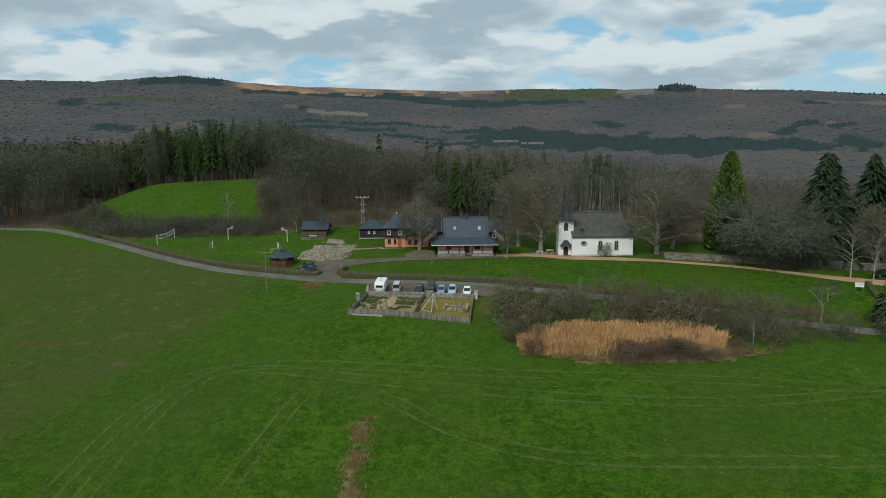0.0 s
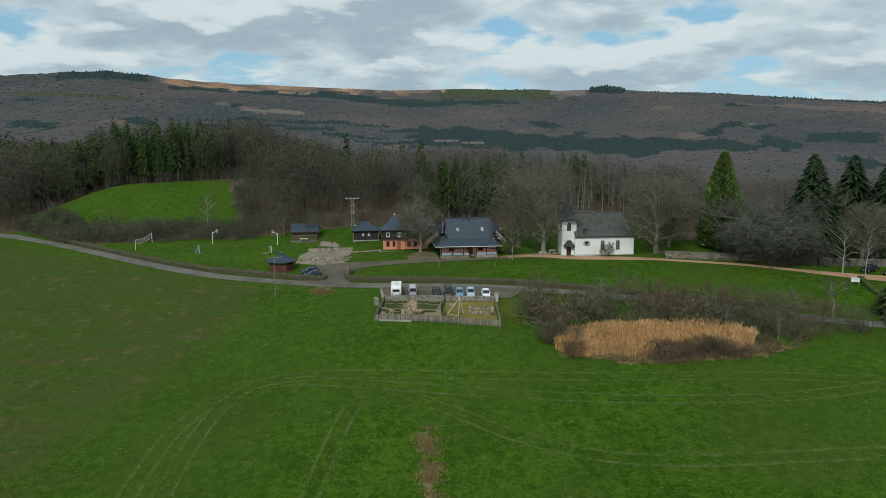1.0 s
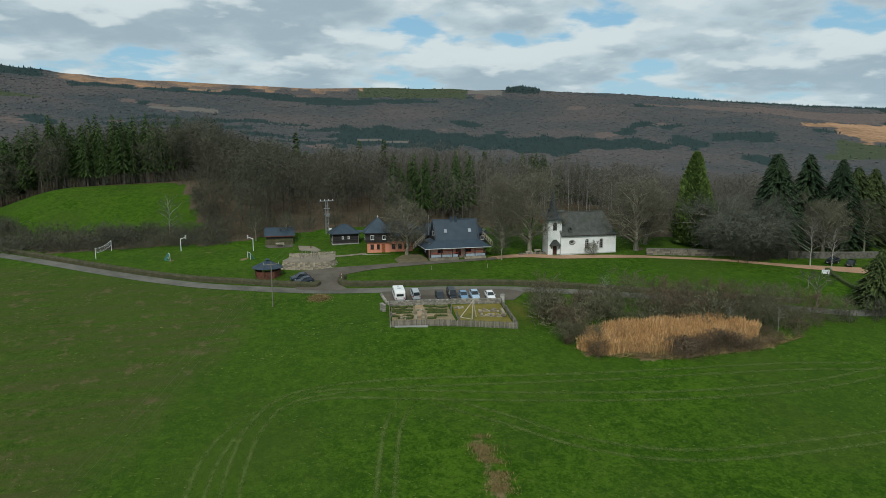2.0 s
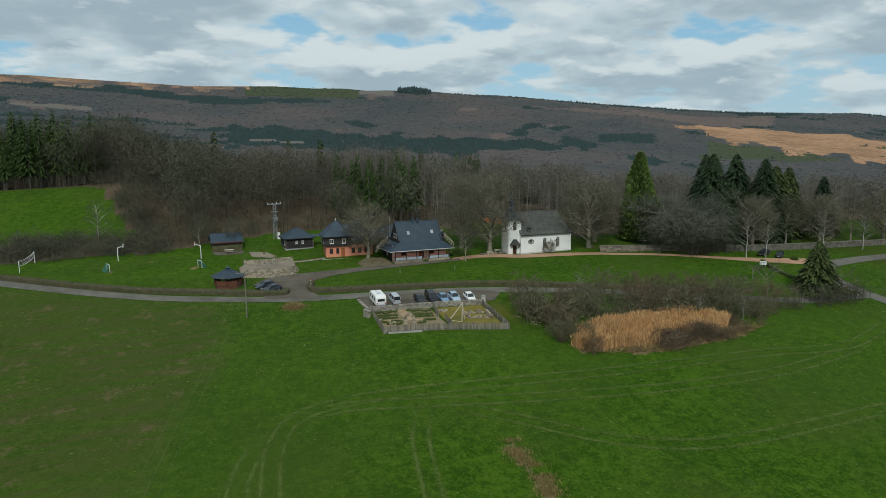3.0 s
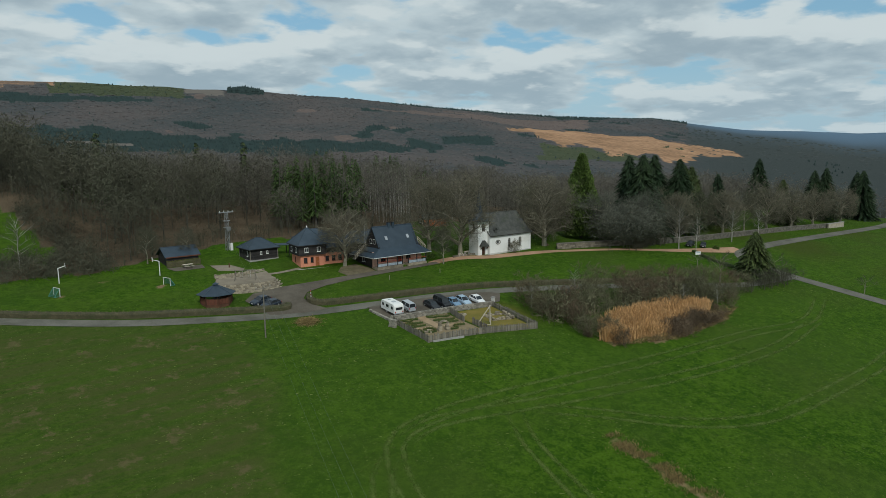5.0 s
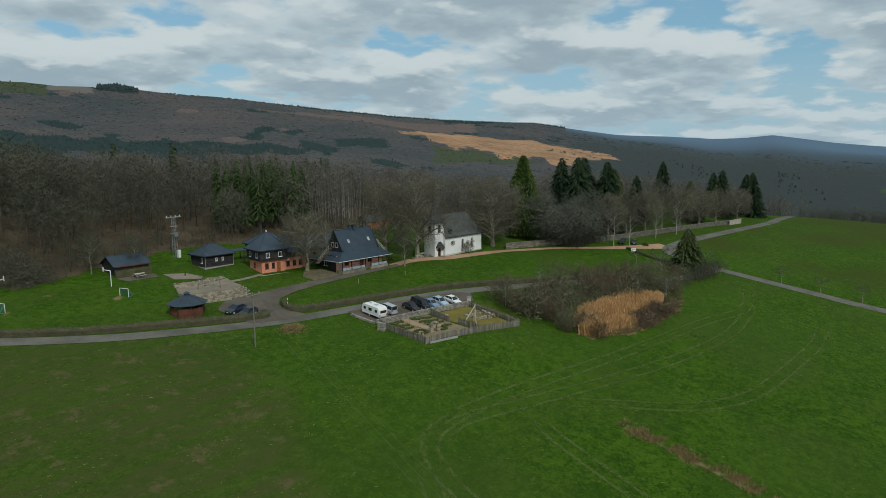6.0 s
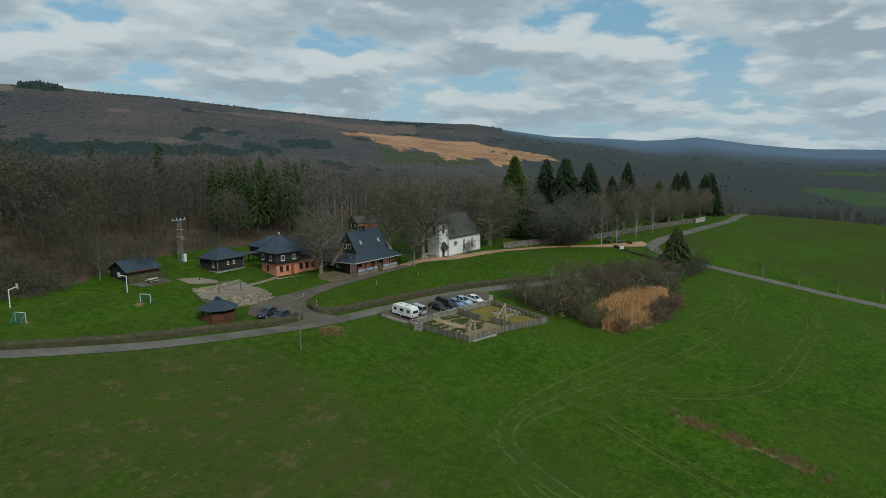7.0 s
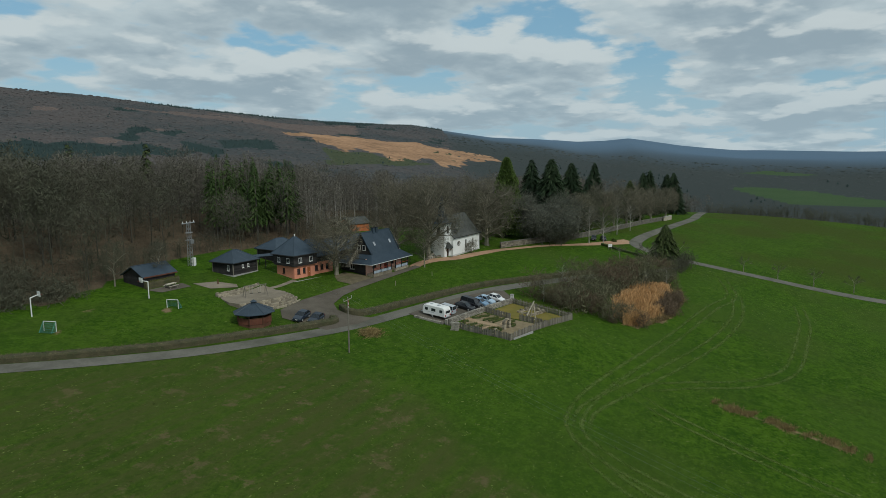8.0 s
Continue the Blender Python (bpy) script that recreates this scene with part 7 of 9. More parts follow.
def build_caravan():
    x, y, turn = -11.7, 121.7, -3.0
    c = thing("caravan", x, y, turn, None, "white touring caravan with dark windows, parked by the lane", "caravan")
    nose, tail = z_at(x + 0.2, y - 2.3), z_at(x - 0.2, y + 2.3)
    c.matrix_world = pose(x, y, (nose + tail) / 2 + 0.09, math.degrees(math.atan2(tail - nose, 4.6)) * 0.6, 0, turn)
    W, L = 1.13, 2.75
    prof = [(-L, 0.55), (-L - 0.06, 1.2), (-L + 0.08, 2.05), (-L + 0.35, 2.42), (-L + 0.8, 2.52), (L - 0.75, 2.52), (L - 0.3, 2.4), (L - 0.04, 1.9), (L + 0.05, 1.1), (L - 0.12, 0.5)]
    s = Shape()
    k = len(prof)
    rings = []
    for xx, inset in ((-W, 0.09), (-W + 0.09, 0.0), (W - 0.09, 0.0), (W, 0.09)):
        rings.append([(xx, yy * (1 - inset / L), 0.5 + (zz - 0.5) * (1 - inset * 0.4)) for yy, zz in prof])
    for i in range(3):
        for j in range(k):
            s.face(rings[i][j], rings[i][(j + 1) % k], rings[i + 1][(j + 1) % k], rings[i + 1][j])
    s.face(*rings[0][::-1])
    s.face(*rings[3])
    part("body", s, "white", c)
    for sx in (-1, 1):
        for y0, y1 in ((-2.2, -1.5), (-0.5, 0.5), (1.4, 2.1)):
            xs = sorted((sx * (W + 0.002), sx * (W + 0.03)))
            part("window", Shape().box(xs[0], xs[1], y0, y1, 1.35, 1.95, 0.0), "glass", c, "dark caravan window")
        xs = sorted((sx * (W + 0.002), sx * (W + 0.012)))
        part("stripe", Shape().prism([(xs[0], -0.2), (xs[1], -0.2), (xs[1], 1.2), (xs[0], 1.2)], 1.02, 1.1), "car_silver", c, "grey side stripe")
        tyre = part("tyre", Shape().rod((sx * 0.9, 0.15, 0.31), (sx * 1.12, 0.15, 0.31), 0.31, n=14), "rubber", c)
        part("rim", Shape().rod((sx * 1.11, 0.15, 0.31), (sx * 1.14, 0.15, 0.31), 0.2, n=10), "steel", tyre)
        part("tail_light", Shape().box(sx * 0.85 - 0.1, sx * 0.85 + 0.1, -L - 0.1, -L - 0.04, 0.65, 1.0), "lamp_red", c)
    part("window", Shape().box(-0.75, 0.75, -L - 0.085, -L - 0.03, 1.3, 1.85), "glass", c, "dark rear window")
    part("rear_bumper", Shape().box(-1.05, 1.05, -L - 0.1, -L + 0.1, 0.42, 0.62, 0.04), "car_silver", c)
    part("roof_hatch", Shape().box(-0.35, 0.35, -0.9, -0.2, 2.52, 2.62, 0.05), "car_silver", c, "grey roof hatch")
    part("roof_hatch", Shape().box(-0.25, 0.25, 1.0, 1.5, 2.52, 2.6, 0.05), "car_silver", c, "grey roof hatch")
    c.scale = (0.83, 0.8, 0.76)
    part("drawbar", Shape().beam((0, L - 0.2, 0.5), (0, L + 1.1, 0.45), 0.3, 0.1), "steel", c)


build_caravan()
G_PARK = "cars in the parking strip"
build_car(-8.7, 121.7, 178, "car_silver", "silver compact van seen from its rear, in the parking strip", 4.4, 1.82, 1.8, True, G_PARK)
build_car(-4.5, 120.2, -4, "car_black", "black estate car in the parking strip", 4.6, 1.82, 1.45, False, G_PARK)
build_car(-2.3, 120.2, -4, "car_black", "black passenger van in the parking strip", 4.9, 1.92, 1.92, True, G_PARK)
build_car(-0.3, 119.5, -4, "car_blue", "mid-blue hatchback in the parking strip", 4.1, 1.74, 1.48, False, G_PARK)
build_car(1.7, 119.3, -4, "car_ice", "pale blue people carrier in the parking strip", 4.4, 1.8, 1.6, False, G_PARK)
build_car(4.4, 118.6, -4, "car_white", "white rounded coupe in the parking strip", 4.25, 1.8, 1.46, False, G_PARK)
build_car(-28.7, 135.7, -74, "car_navy", "dark blue car on the forecourt", 4.5, 1.82, 1.5, False, "cars on the forecourt")
build_car(-27.9, 133.5, -74, "car_navy", "dark blue hatchback on the forecourt beside the hedge", 4.3, 1.8, 1.47, False, "cars on the forecourt")
build_car(84.7, 126.0, -75, "car_black", "black car parked on the gravel near the wall", 4.5, 1.82, 1.6, False, "cars by the wall")
build_car(87.4, 123.9, -60, "car_black", "small black car parked on the gravel", 3.9, 1.7, 1.5, False, "cars by the wall")


# ---- walls, fence and garden ----
def block_mesh(seed, material="stone"):
    """One rough stone, about a metre by half by a third, with chipped edges."""
    rng = np.random.default_rng(seed)
    ring = [(-0.5, -0.5), (0.5, -0.5), (0.5, 0.5), (-0.5, 0.5)]
    s = Shape()
    r = [[(x * (0.90 + 0.1 * (0 < k < 3)) + rng.normal() * 0.03, y * (0.90 + 0.1 * (0 < k < 3)) + rng.normal() * 0.03, z + rng.normal() * 0.02) for x, y in ring] for k, z in enumerate((0.0, 0.12, 0.86, 1.0))]
    for lo, hi in zip(r, r[1:]):
        for i in range(4):
            s.face(lo[i], lo[(i + 1) % 4], hi[(i + 1) % 4], hi[i])
    s.face(*r[-1])
    s.face(*r[0][::-1])
    return s.mesh("stone_block", M[material])


STONES = [block_mesh(s) for s in range(4)]
GREY_STONES = [block_mesh(s + 20, "stone_grey") for s in range(4)]
TAN_STONES = [block_mesh(s + 10, "stone_tan") for s in range(4)]


def lay_stone(parent, x, y, z, l, d, h, turn, rng, stones=STONES):
    ob = new("stone_block", stones[int(rng.integers(0, 4))])
    ob.parent = parent
    ob.matrix_basis = pose(x, y, z, 0, 0, turn) @ Matrix.Diagonal((l, d, h, 1))
    return ob


def stone_wall(name, line, tall, thick, label, category, stone_l=0.7, courses=3, seed=1, group="", stones=STONES):
    """A dry-stone wall along a line: each stone its own piece over a mortar core."""
    rng = np.random.default_rng(seed)
    x0, y0 = line[0]
    w = thing(name, x0, y0, 0, 0, label, category, group)
    w.matrix_world = pose(x0, y0, 0)
    core = Shape()
    for (ax, ay), (bx, by) in zip(line, line[1:]):
        d = Vector((bx - ax, by - ay))
        n = Vector((-d.y, d.x)).normalized() * thick * 0.36
        ring = [(ax - n.x, ay - n.y), (bx - n.x, by - n.y), (bx + n.x, by + n.y), (ax + n.x, ay + n.y)]
        zs = [z_at(*p) for p in ring]
        k = len(core.v)
        core.v += [(p[0] - x0, p[1] - y0, z - 0.4) for p, z in zip(ring, zs)] + [(p[0] - x0, p[1] - y0, z + tall - 0.08) for p, z in zip(ring, zs)]
        core.f += [(k, k + 1, k + 5, k + 4), (k + 1, k + 2, k + 6, k + 5), (k + 2, k + 3, k + 7, k + 6), (k + 3, k, k + 4, k + 7), (k + 4, k + 5, k + 6, k + 7)]
        turn = math.degrees(math.atan2(d.y, d.x))
        for c in range(courses):
            s = -rng.uniform(0, 0.3)
            while s < d.length:
                l = stone_l * rng.uniform(0.7, 1.35)
                u = min(max(s + l / 2, 0), d.length) / d.length
                px, py = ax + d.x * u, ay + d.y * u
                h = tall / courses
                lay_stone(w, px - x0, py - y0, z_at(px, py) + c * h - 0.03, l * 0.97, thick * rng.uniform(0.92, 1.08), h * rng.uniform(0.92, 1.12), turn + rng.normal() * 1.5, rng, stones)
                s += l
    part("core", core, "mortar", w)
    return w


stone_wall("parking_kerb", [(-14.5, 124.0), (-14.1, 118.9)], 0.35, 0.45, "low stone kerb beside the caravan", "kerb", 0.45, 1, 6, stones=GREY_STONES)
stone_wall("parking_wall", [(-14.0, 118.4), (-4, 117.3), (5.6, 116.0)], 0.9, 0.5, "low rubble stone wall along the parking strip", "wall", 0.4, 4, 3, stones=GREY_STONES)
stone_wall("stone_stub", [(-15.5, 116.5), (-15.2, 115.6)], 1.3, 0.55, "ruined stub of rubble stone wall", "wall", 0.38, 5, 4, stones=GREY_STONES)


def churchyard_wall():
    line = along([(46.8, 138.0), (64.6, 134.3), (88.1, 129.3), (119.4, 126.7), (142.4, 124.8), (169.4, 121.5)], 3.0)
    w = thing("churchyard_wall", 46.8, 138.0, 0, 0, "long grey rubble stone wall round the churchyard", "wall")
    w.matrix_world = pose(46.8, 138.0, 0)
    s, cap = Shape(), Shape()
    rng = np.random.default_rng(9)
    for (ax, ay), (bx, by) in zip(line, line[1:]):
        n = Vector((-(by - ay), bx - ax)).normalized() * 0.24
        for shape, k0, z0, z1 in ((s, 1.0, -0.5, 1.3), (cap, 1.25, 1.302, 1.42)):
            ring = [(ax - n.x * k0, ay - n.y * k0), (bx - n.x * k0, by - n.y * k0), (bx + n.x * k0, by + n.y * k0), (ax + n.x * k0, ay + n.y * k0)]
            k = len(shape.v)
            zs = [z_at(*p) for p in ring]
            shape.v += [(p[0] - 46.8, p[1] - 138.0, z + z0) for p, z in zip(ring, zs)] + [(p[0] - 46.8, p[1] - 138.0, z + z1) for p, z in zip(ring, zs)]
            shape.f += [(k, k + 1, k + 5, k + 4), (k + 1, k + 2, k + 6, k + 5), (k + 2, k + 3, k + 7, k + 6), (k + 3, k, k + 4, k + 7), (k + 4, k + 5, k + 6, k + 7)]
    part("masonry", s, "wall_dark", w)
    part("coping", cap, "wall_dark", w)
    near = [(46.8, 138.0), (56, 136.0), (66, 134.0)]
    for (ax, ay), (bx, by) in zip(near, near[1:]):
        d = Vector((bx - ax, by - ay))
        turn = math.degrees(math.atan2(d.y, d.x))
        for c in range(3):
            u = rng.uniform(0, 0.3)
            while u < d.length:
                l = rng.uniform(0.5, 1.0)
                px, py = ax + d.x * u / d.length, ay + d.y * u / d.length
                o = Vector((d.y, -d.x)).normalized() * 0.2
                lay_stone(w, px + o.x - 46.8, py + o.y - 138.0, z_at(px, py) + c * 0.42, l * 0.95, 0.16, 0.4, turn, rng)
                u += l
    gate = thing("gate_wall", 164, 121.6, -4, None, "pale rendered wall section beside the road", "wall")
    part("masonry", Shape().box(-5, 5, -0.25, 0.25, -0.4, 1.5, 0.04), "timber_pale", gate)
    part("coping", Shape().box(-5.1, 5.1, -0.33, 0.33, 1.502, 1.62), "concrete", gate)


churchyard_wall()


def paling_fence(line, label, group, gaps=(), tall=1.1, step=0.2):
    x0, y0 = line[0]
    f = thing("paling_fence", x0, y0, 0, 0, label, "fence", group)
    f.matrix_world = pose(x0, y0, 0)
    rng = np.random.default_rng(int(abs(x0 * 7 + y0)))
    pale = Shape().prism([(-0.06, -0.012), (0.06, -0.012), (0.06, 0.012), (-0.06, 0.012)], 0, 0.94, None)
    pale.prism([(-0.06, -0.011), (0.06, -0.011), (0.06, 0.011), (-0.06, 0.011)], 0.941, 1.0, [(-0.015, -0.011), (0.015, -0.011), (0.015, 0.011), (-0.015, 0.011)])
    me = pale.mesh("paling", M["timber_grey"])
    for (ax, ay), (bx, by) in zip(line, line[1:]):
        d = Vector((bx - ax, by - ay))
        n = Vector((-d.y, d.x)).normalized() * 0.05
        turn = math.degrees(math.atan2(d.y, d.x))
        posts = max(2, int(d.length / 2.4))
        for i in range(posts + 1):
            px, py = ax + d.x * i / posts, ay + d.y * i / posts
            part("post", Shape().box(px - x0 + n.x * 1.6 - 0.06, px - x0 + n.x * 1.6 + 0.06, py - y0 + n.y * 1.6 - 0.06, py - y0 + n.y * 1.6 + 0.06, z_at(px, py) - 0.2, z_at(px, py) + tall * 0.95), "timber_grey", f)
        for h in (0.3, 0.8):
            s = Shape()
            for i in range(posts):
                p, q = (ax + d.x * i / posts, ay + d.y * i / posts), (ax + d.x * (i + 1) / posts, ay + d.y * (i + 1) / posts)
                s.beam((p[0] - x0 + n.x, p[1] - y0 + n.y, z_at(*p) + h), (q[0] - x0 + n.x, q[1] - y0 + n.y, z_at(*q) + h), 0.05, 0.09)
            part("rail", s, "timber_grey", f)
        k = int(d.length / step)
        for i in range(k):
            u = (i + 0.5) / k
            px, py = ax + d.x * u, ay + d.y * u
            ob = new("paling", me)
            ob.parent = f
            ob.matrix_basis = pose(px - x0, py - y0, z_at(px, py) - 0.02, rng.normal() * 1.5, rng.normal() * 2.0, turn) @ Matrix.Diagonal((1.25, 1, tall * rng.uniform(0.88, 1.1), 1))
    return f


def plot(x, y):
    """Moves garden places onto the ground by corner shifts fitted to the camera's views."""
    s = (x + 13.7) / 19.4
    south, north = 109.6 - 3.8 * s, 118.3 - 3.2 * s
    t = (y - south) / (north - south)
    dx = (1 - t) * (-1.7 + 0.9 * s) + t * (-0.5 + 0.9 * s)
    dy = (1 - t) * (-3.2 + 1.2 * s) + t * (-0.3 + 1.1 * s)
    return x + dx, y + dy


def plotted(line):
    return [plot(*p) for p in line]


paling_fence(plotted([(-13.5, 118.3), (-13.9, 109.6), (-3.4, 107.6), (5.3, 105.9), (5.2, 115.1)]), "weathered grey paling fence round the garden", "garden fences")
paling_fence(plotted([(-3.2, 116.7), (-4.0, 112.6)]), "short grey paling fence dividing the garden", "garden fences")
paling_fence(plotted([(-3.3, 111.4), (-3.5, 107.7)]), "short grey paling fence dividing the garden", "garden fences")
M["garden_bed"] = mat("garden_sand", (0.17, 0.135, 0.078), (0.27, 0.21, 0.125), 0.7, 0.95, 9, 0.4, stain=(0.11, 0.105, 0.045), spread=0.03)
lone("garden_gravel", area(plotted([(-13.2, 117.8), (-13.5, 110.0), (-3.7, 108.0), (-3.9, 116.6)]), 0.05, 1.0), "garden_bed", "pale sandy garden soil between the box hedges", "ground", kind="structure")
lone("garden_path", ribbon(plotted([(-8.5, 117.6), (-8.7, 116.2), (-8.6, 114.6), (-8.8, 113.0), (-9.2, 112.2)]), 1.5, 0.065, 0.8, (1.5, 1.5, 1.3, 1.2, 1.1)), "garden_soil", "sandy path through the garden beds", "path", kind="structure")
lone("garden_path_west", ribbon(plotted([(-9.6, 113.7), (-11.0, 114.0), (-12.9, 114.4)]), 0.8, 0.06, 0.8), "garden_soil", "sandy path between the beds", "path", kind="structure")
lone("garden_path_east", ribbon(plotted([(-7.8, 112.7), (-6.0, 112.7), (-4.3, 112.4)]), 0.8, 0.06, 0.8), "garden_soil", "sandy path between the beds", "path", kind="structure")
M["moss"] = mat("mossy_lawn", (0.135, 0.118, 0.020), (0.20, 0.155, 0.034), 0.5, 0.95, 10, 0.4, stain=(0.07, 0.09, 0.015), spread=0.02)
lone("moss_lawn", area(plotted([(-3.2, 116.3), (-3.4, 108.0), (5.0, 106.3), (5.0, 115.0)]), 0.05, 1.0), "moss", "yellowish mossy lawn inside the fence", "ground", kind="structure")


def leafy(ring_line, width, tall, rng, density=90, blade=0.09):
    """Clipped hedging along a line: a lumpy core under a skin of small leaves."""
    pts = along(ring_line, 0.5)
    core, bases, tips = Shape(), [], []
    for i, (x, y) in enumerate(pts):
        p, q = pts[max(i - 1, 0)], pts[min(i + 1, len(pts) - 1)]
        d = Vector((q[0] - p[0], q[1] - p[1])).normalized()
        n = Vector((-d.y, d.x)) * width / 2
        top = tall * 0.93 * rng.uniform(0.94, 1.04)
        for o, h in ((-1, -0.05), (-1, top * 0.8), (-0.7, top), (0.7, top), (1, top * 0.8), (1, -0.05)):
            core.v.append((x + n.x * o, y + n.y * o, z_at(x + n.x * o, y + n.y * o) + h))
        if i:
            k = (i - 1) * 6
            core.f += [(k + j, k + j + 1, k + j + 7, k + j + 6) for j in range(5)]
    core.f += [(5, 4, 3, 2, 1, 0), tuple(len(core.v) - 6 + j for j in range(6))]
    for i in range(len(pts) - 1):
        (ax, ay), (bx, by) = pts[i], pts[i + 1]
        d = Vector((bx - ax, by - ay))
        n = Vector((-d.y, d.x)).normalized() * width / 2
        m = int(density * d.length * (width + 2 * tall))
        u, v = rng.uniform(0, 1, m), rng.uniform(-1, 1, m)
        up = rng.uniform(0, 1, m)
        edge = rng.uniform(size=m) < 0.5
        v = np.where(edge, np.sign(v), v)
        h = np.where(edge, up, 1.0) * tall
        px, py = ax + d.x * u + n.x * v, ay + d.y * u + n.y * v
        b = np.stack([px, py, land(px, py) + h * 0.93], 1)
        o = np.stack([n.x * v * edge, n.y * v * edge, 0.6 + 0 * v], 1) / (width / 2) * 0.6
        bases.append(b)
        tips.append(b + (o + rng.normal(size=b.shape) * 0.7) * blade)
    return core, np.concatenate(bases), np.concatenate(tips)


def build_hedge(name, line, width, tall, material, label, category, seed, density=60, blade=0.14, slip=0.035, group=""):
    rng = np.random.default_rng(seed)
    core, b, t = leafy(line, width, tall, rng, density, blade)
    h = thing(name, line[0][0], line[0][1], 0, 0, label, category, group)
    h.matrix_world = pose(0, 0, 0)
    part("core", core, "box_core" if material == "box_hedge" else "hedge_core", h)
    v = blades(rng, b, t, slip)
    tagged(part("foliage", raw_mesh("foliage", v, np.arange(len(v)).reshape(-1, 3), M[material]), None, h), kind="stuff")
    return h


build_hedge("hedge", [(-101, 181.2), (-84.5, 166.6), (-66, 151.6), (-51, 141.4), (-39, 136.0), (-33, 133.5), (-26.6, 131.3), (-25.4, 132.3)], 1.1, 0.85, "hedge", "long low clipped brown hedge beside the lane", "hedge", 41, 34, 0.16, 0.05)
build_hedge("hedge", [(-20.3, 134.6), (-21.2, 132.6), (-20.2, 130.6), (-16, 129.5), (-9, 128.4), (0, 126.9), (10.2, 124.9), (20, 121.6), (32, 117.2), (48, 111.4), (60, 107)], 1.0, 0.9, "hedge", "low clipped brown hedge round the lawn", "hedge", 42, 34, 0.16, 0.05)
build_hedge("hedge", [(-35.9, 163.3), (-29.6, 163.1)], 0.7, 1.15, "moss_hedge", "clipped olive-green hedge in front of the shed", "hedge", 44, 60, 0.12, 0.05)
lone("gravel_square", area([(-36.2, 162.6), (-29.6, 162.2), (-29.8, 159.6), (-35.2, 160.0)], 0.05, 1.0), "asphalt", "worn bare ground before the shed", "pavement", kind="structure")
build_hedge("hedge", [(79.5, 121.8), (77.6, 117), (76.4, 112), (76.6, 106)], 0.9, 0.7, "box_hedge", "low dark green hedge along the lawn", "hedge", 43, 34, 0.16, 0.05)
BEDS = "box hedges in the garden"
for i, line in enumerate(([(-13.0, 117.3), (-12.0, 117.5), (-11.4, 116.7), (-10.5, 117.2), (-9.7, 116.8)], [(-13.1, 116.4), (-11.9, 116.3), (-9.8, 115.5)], [(-12.6, 115.0), (-10.1, 114.6)], [(-13.3, 113.7), (-12.3, 113.3), (-12.4, 112.3)],
                          [(-11.4, 113.4), (-11.6, 112.1), (-10.5, 111.8), (-10.2, 113.1), (-11.4, 113.4)], [(-7.9, 116.9), (-6.9, 116.1), (-6.2, 116.2), (-5.0, 115.5), (-4.1, 115.7)], [(-7.8, 115.3), (-6.5, 115.0), (-5.3, 114.4), (-4.3, 114.3)], [(-7.7, 113.9), (-4.5, 113.3)],
                          [(-8.0, 111.2), (-6.8, 111.0), (-6.5, 112.1), (-4.7, 111.7)], [(-13.2, 115.7), (-11.2, 115.4)], [(-7.4, 114.6), (-5.0, 113.9)])):
    build_hedge("box_hedge", plotted(line), 0.28, 0.30, "box_hedge", "small clipped box hedge round a garden bed", "hedge", 50 + i, 60, 0.09, 0.05, BEDS)


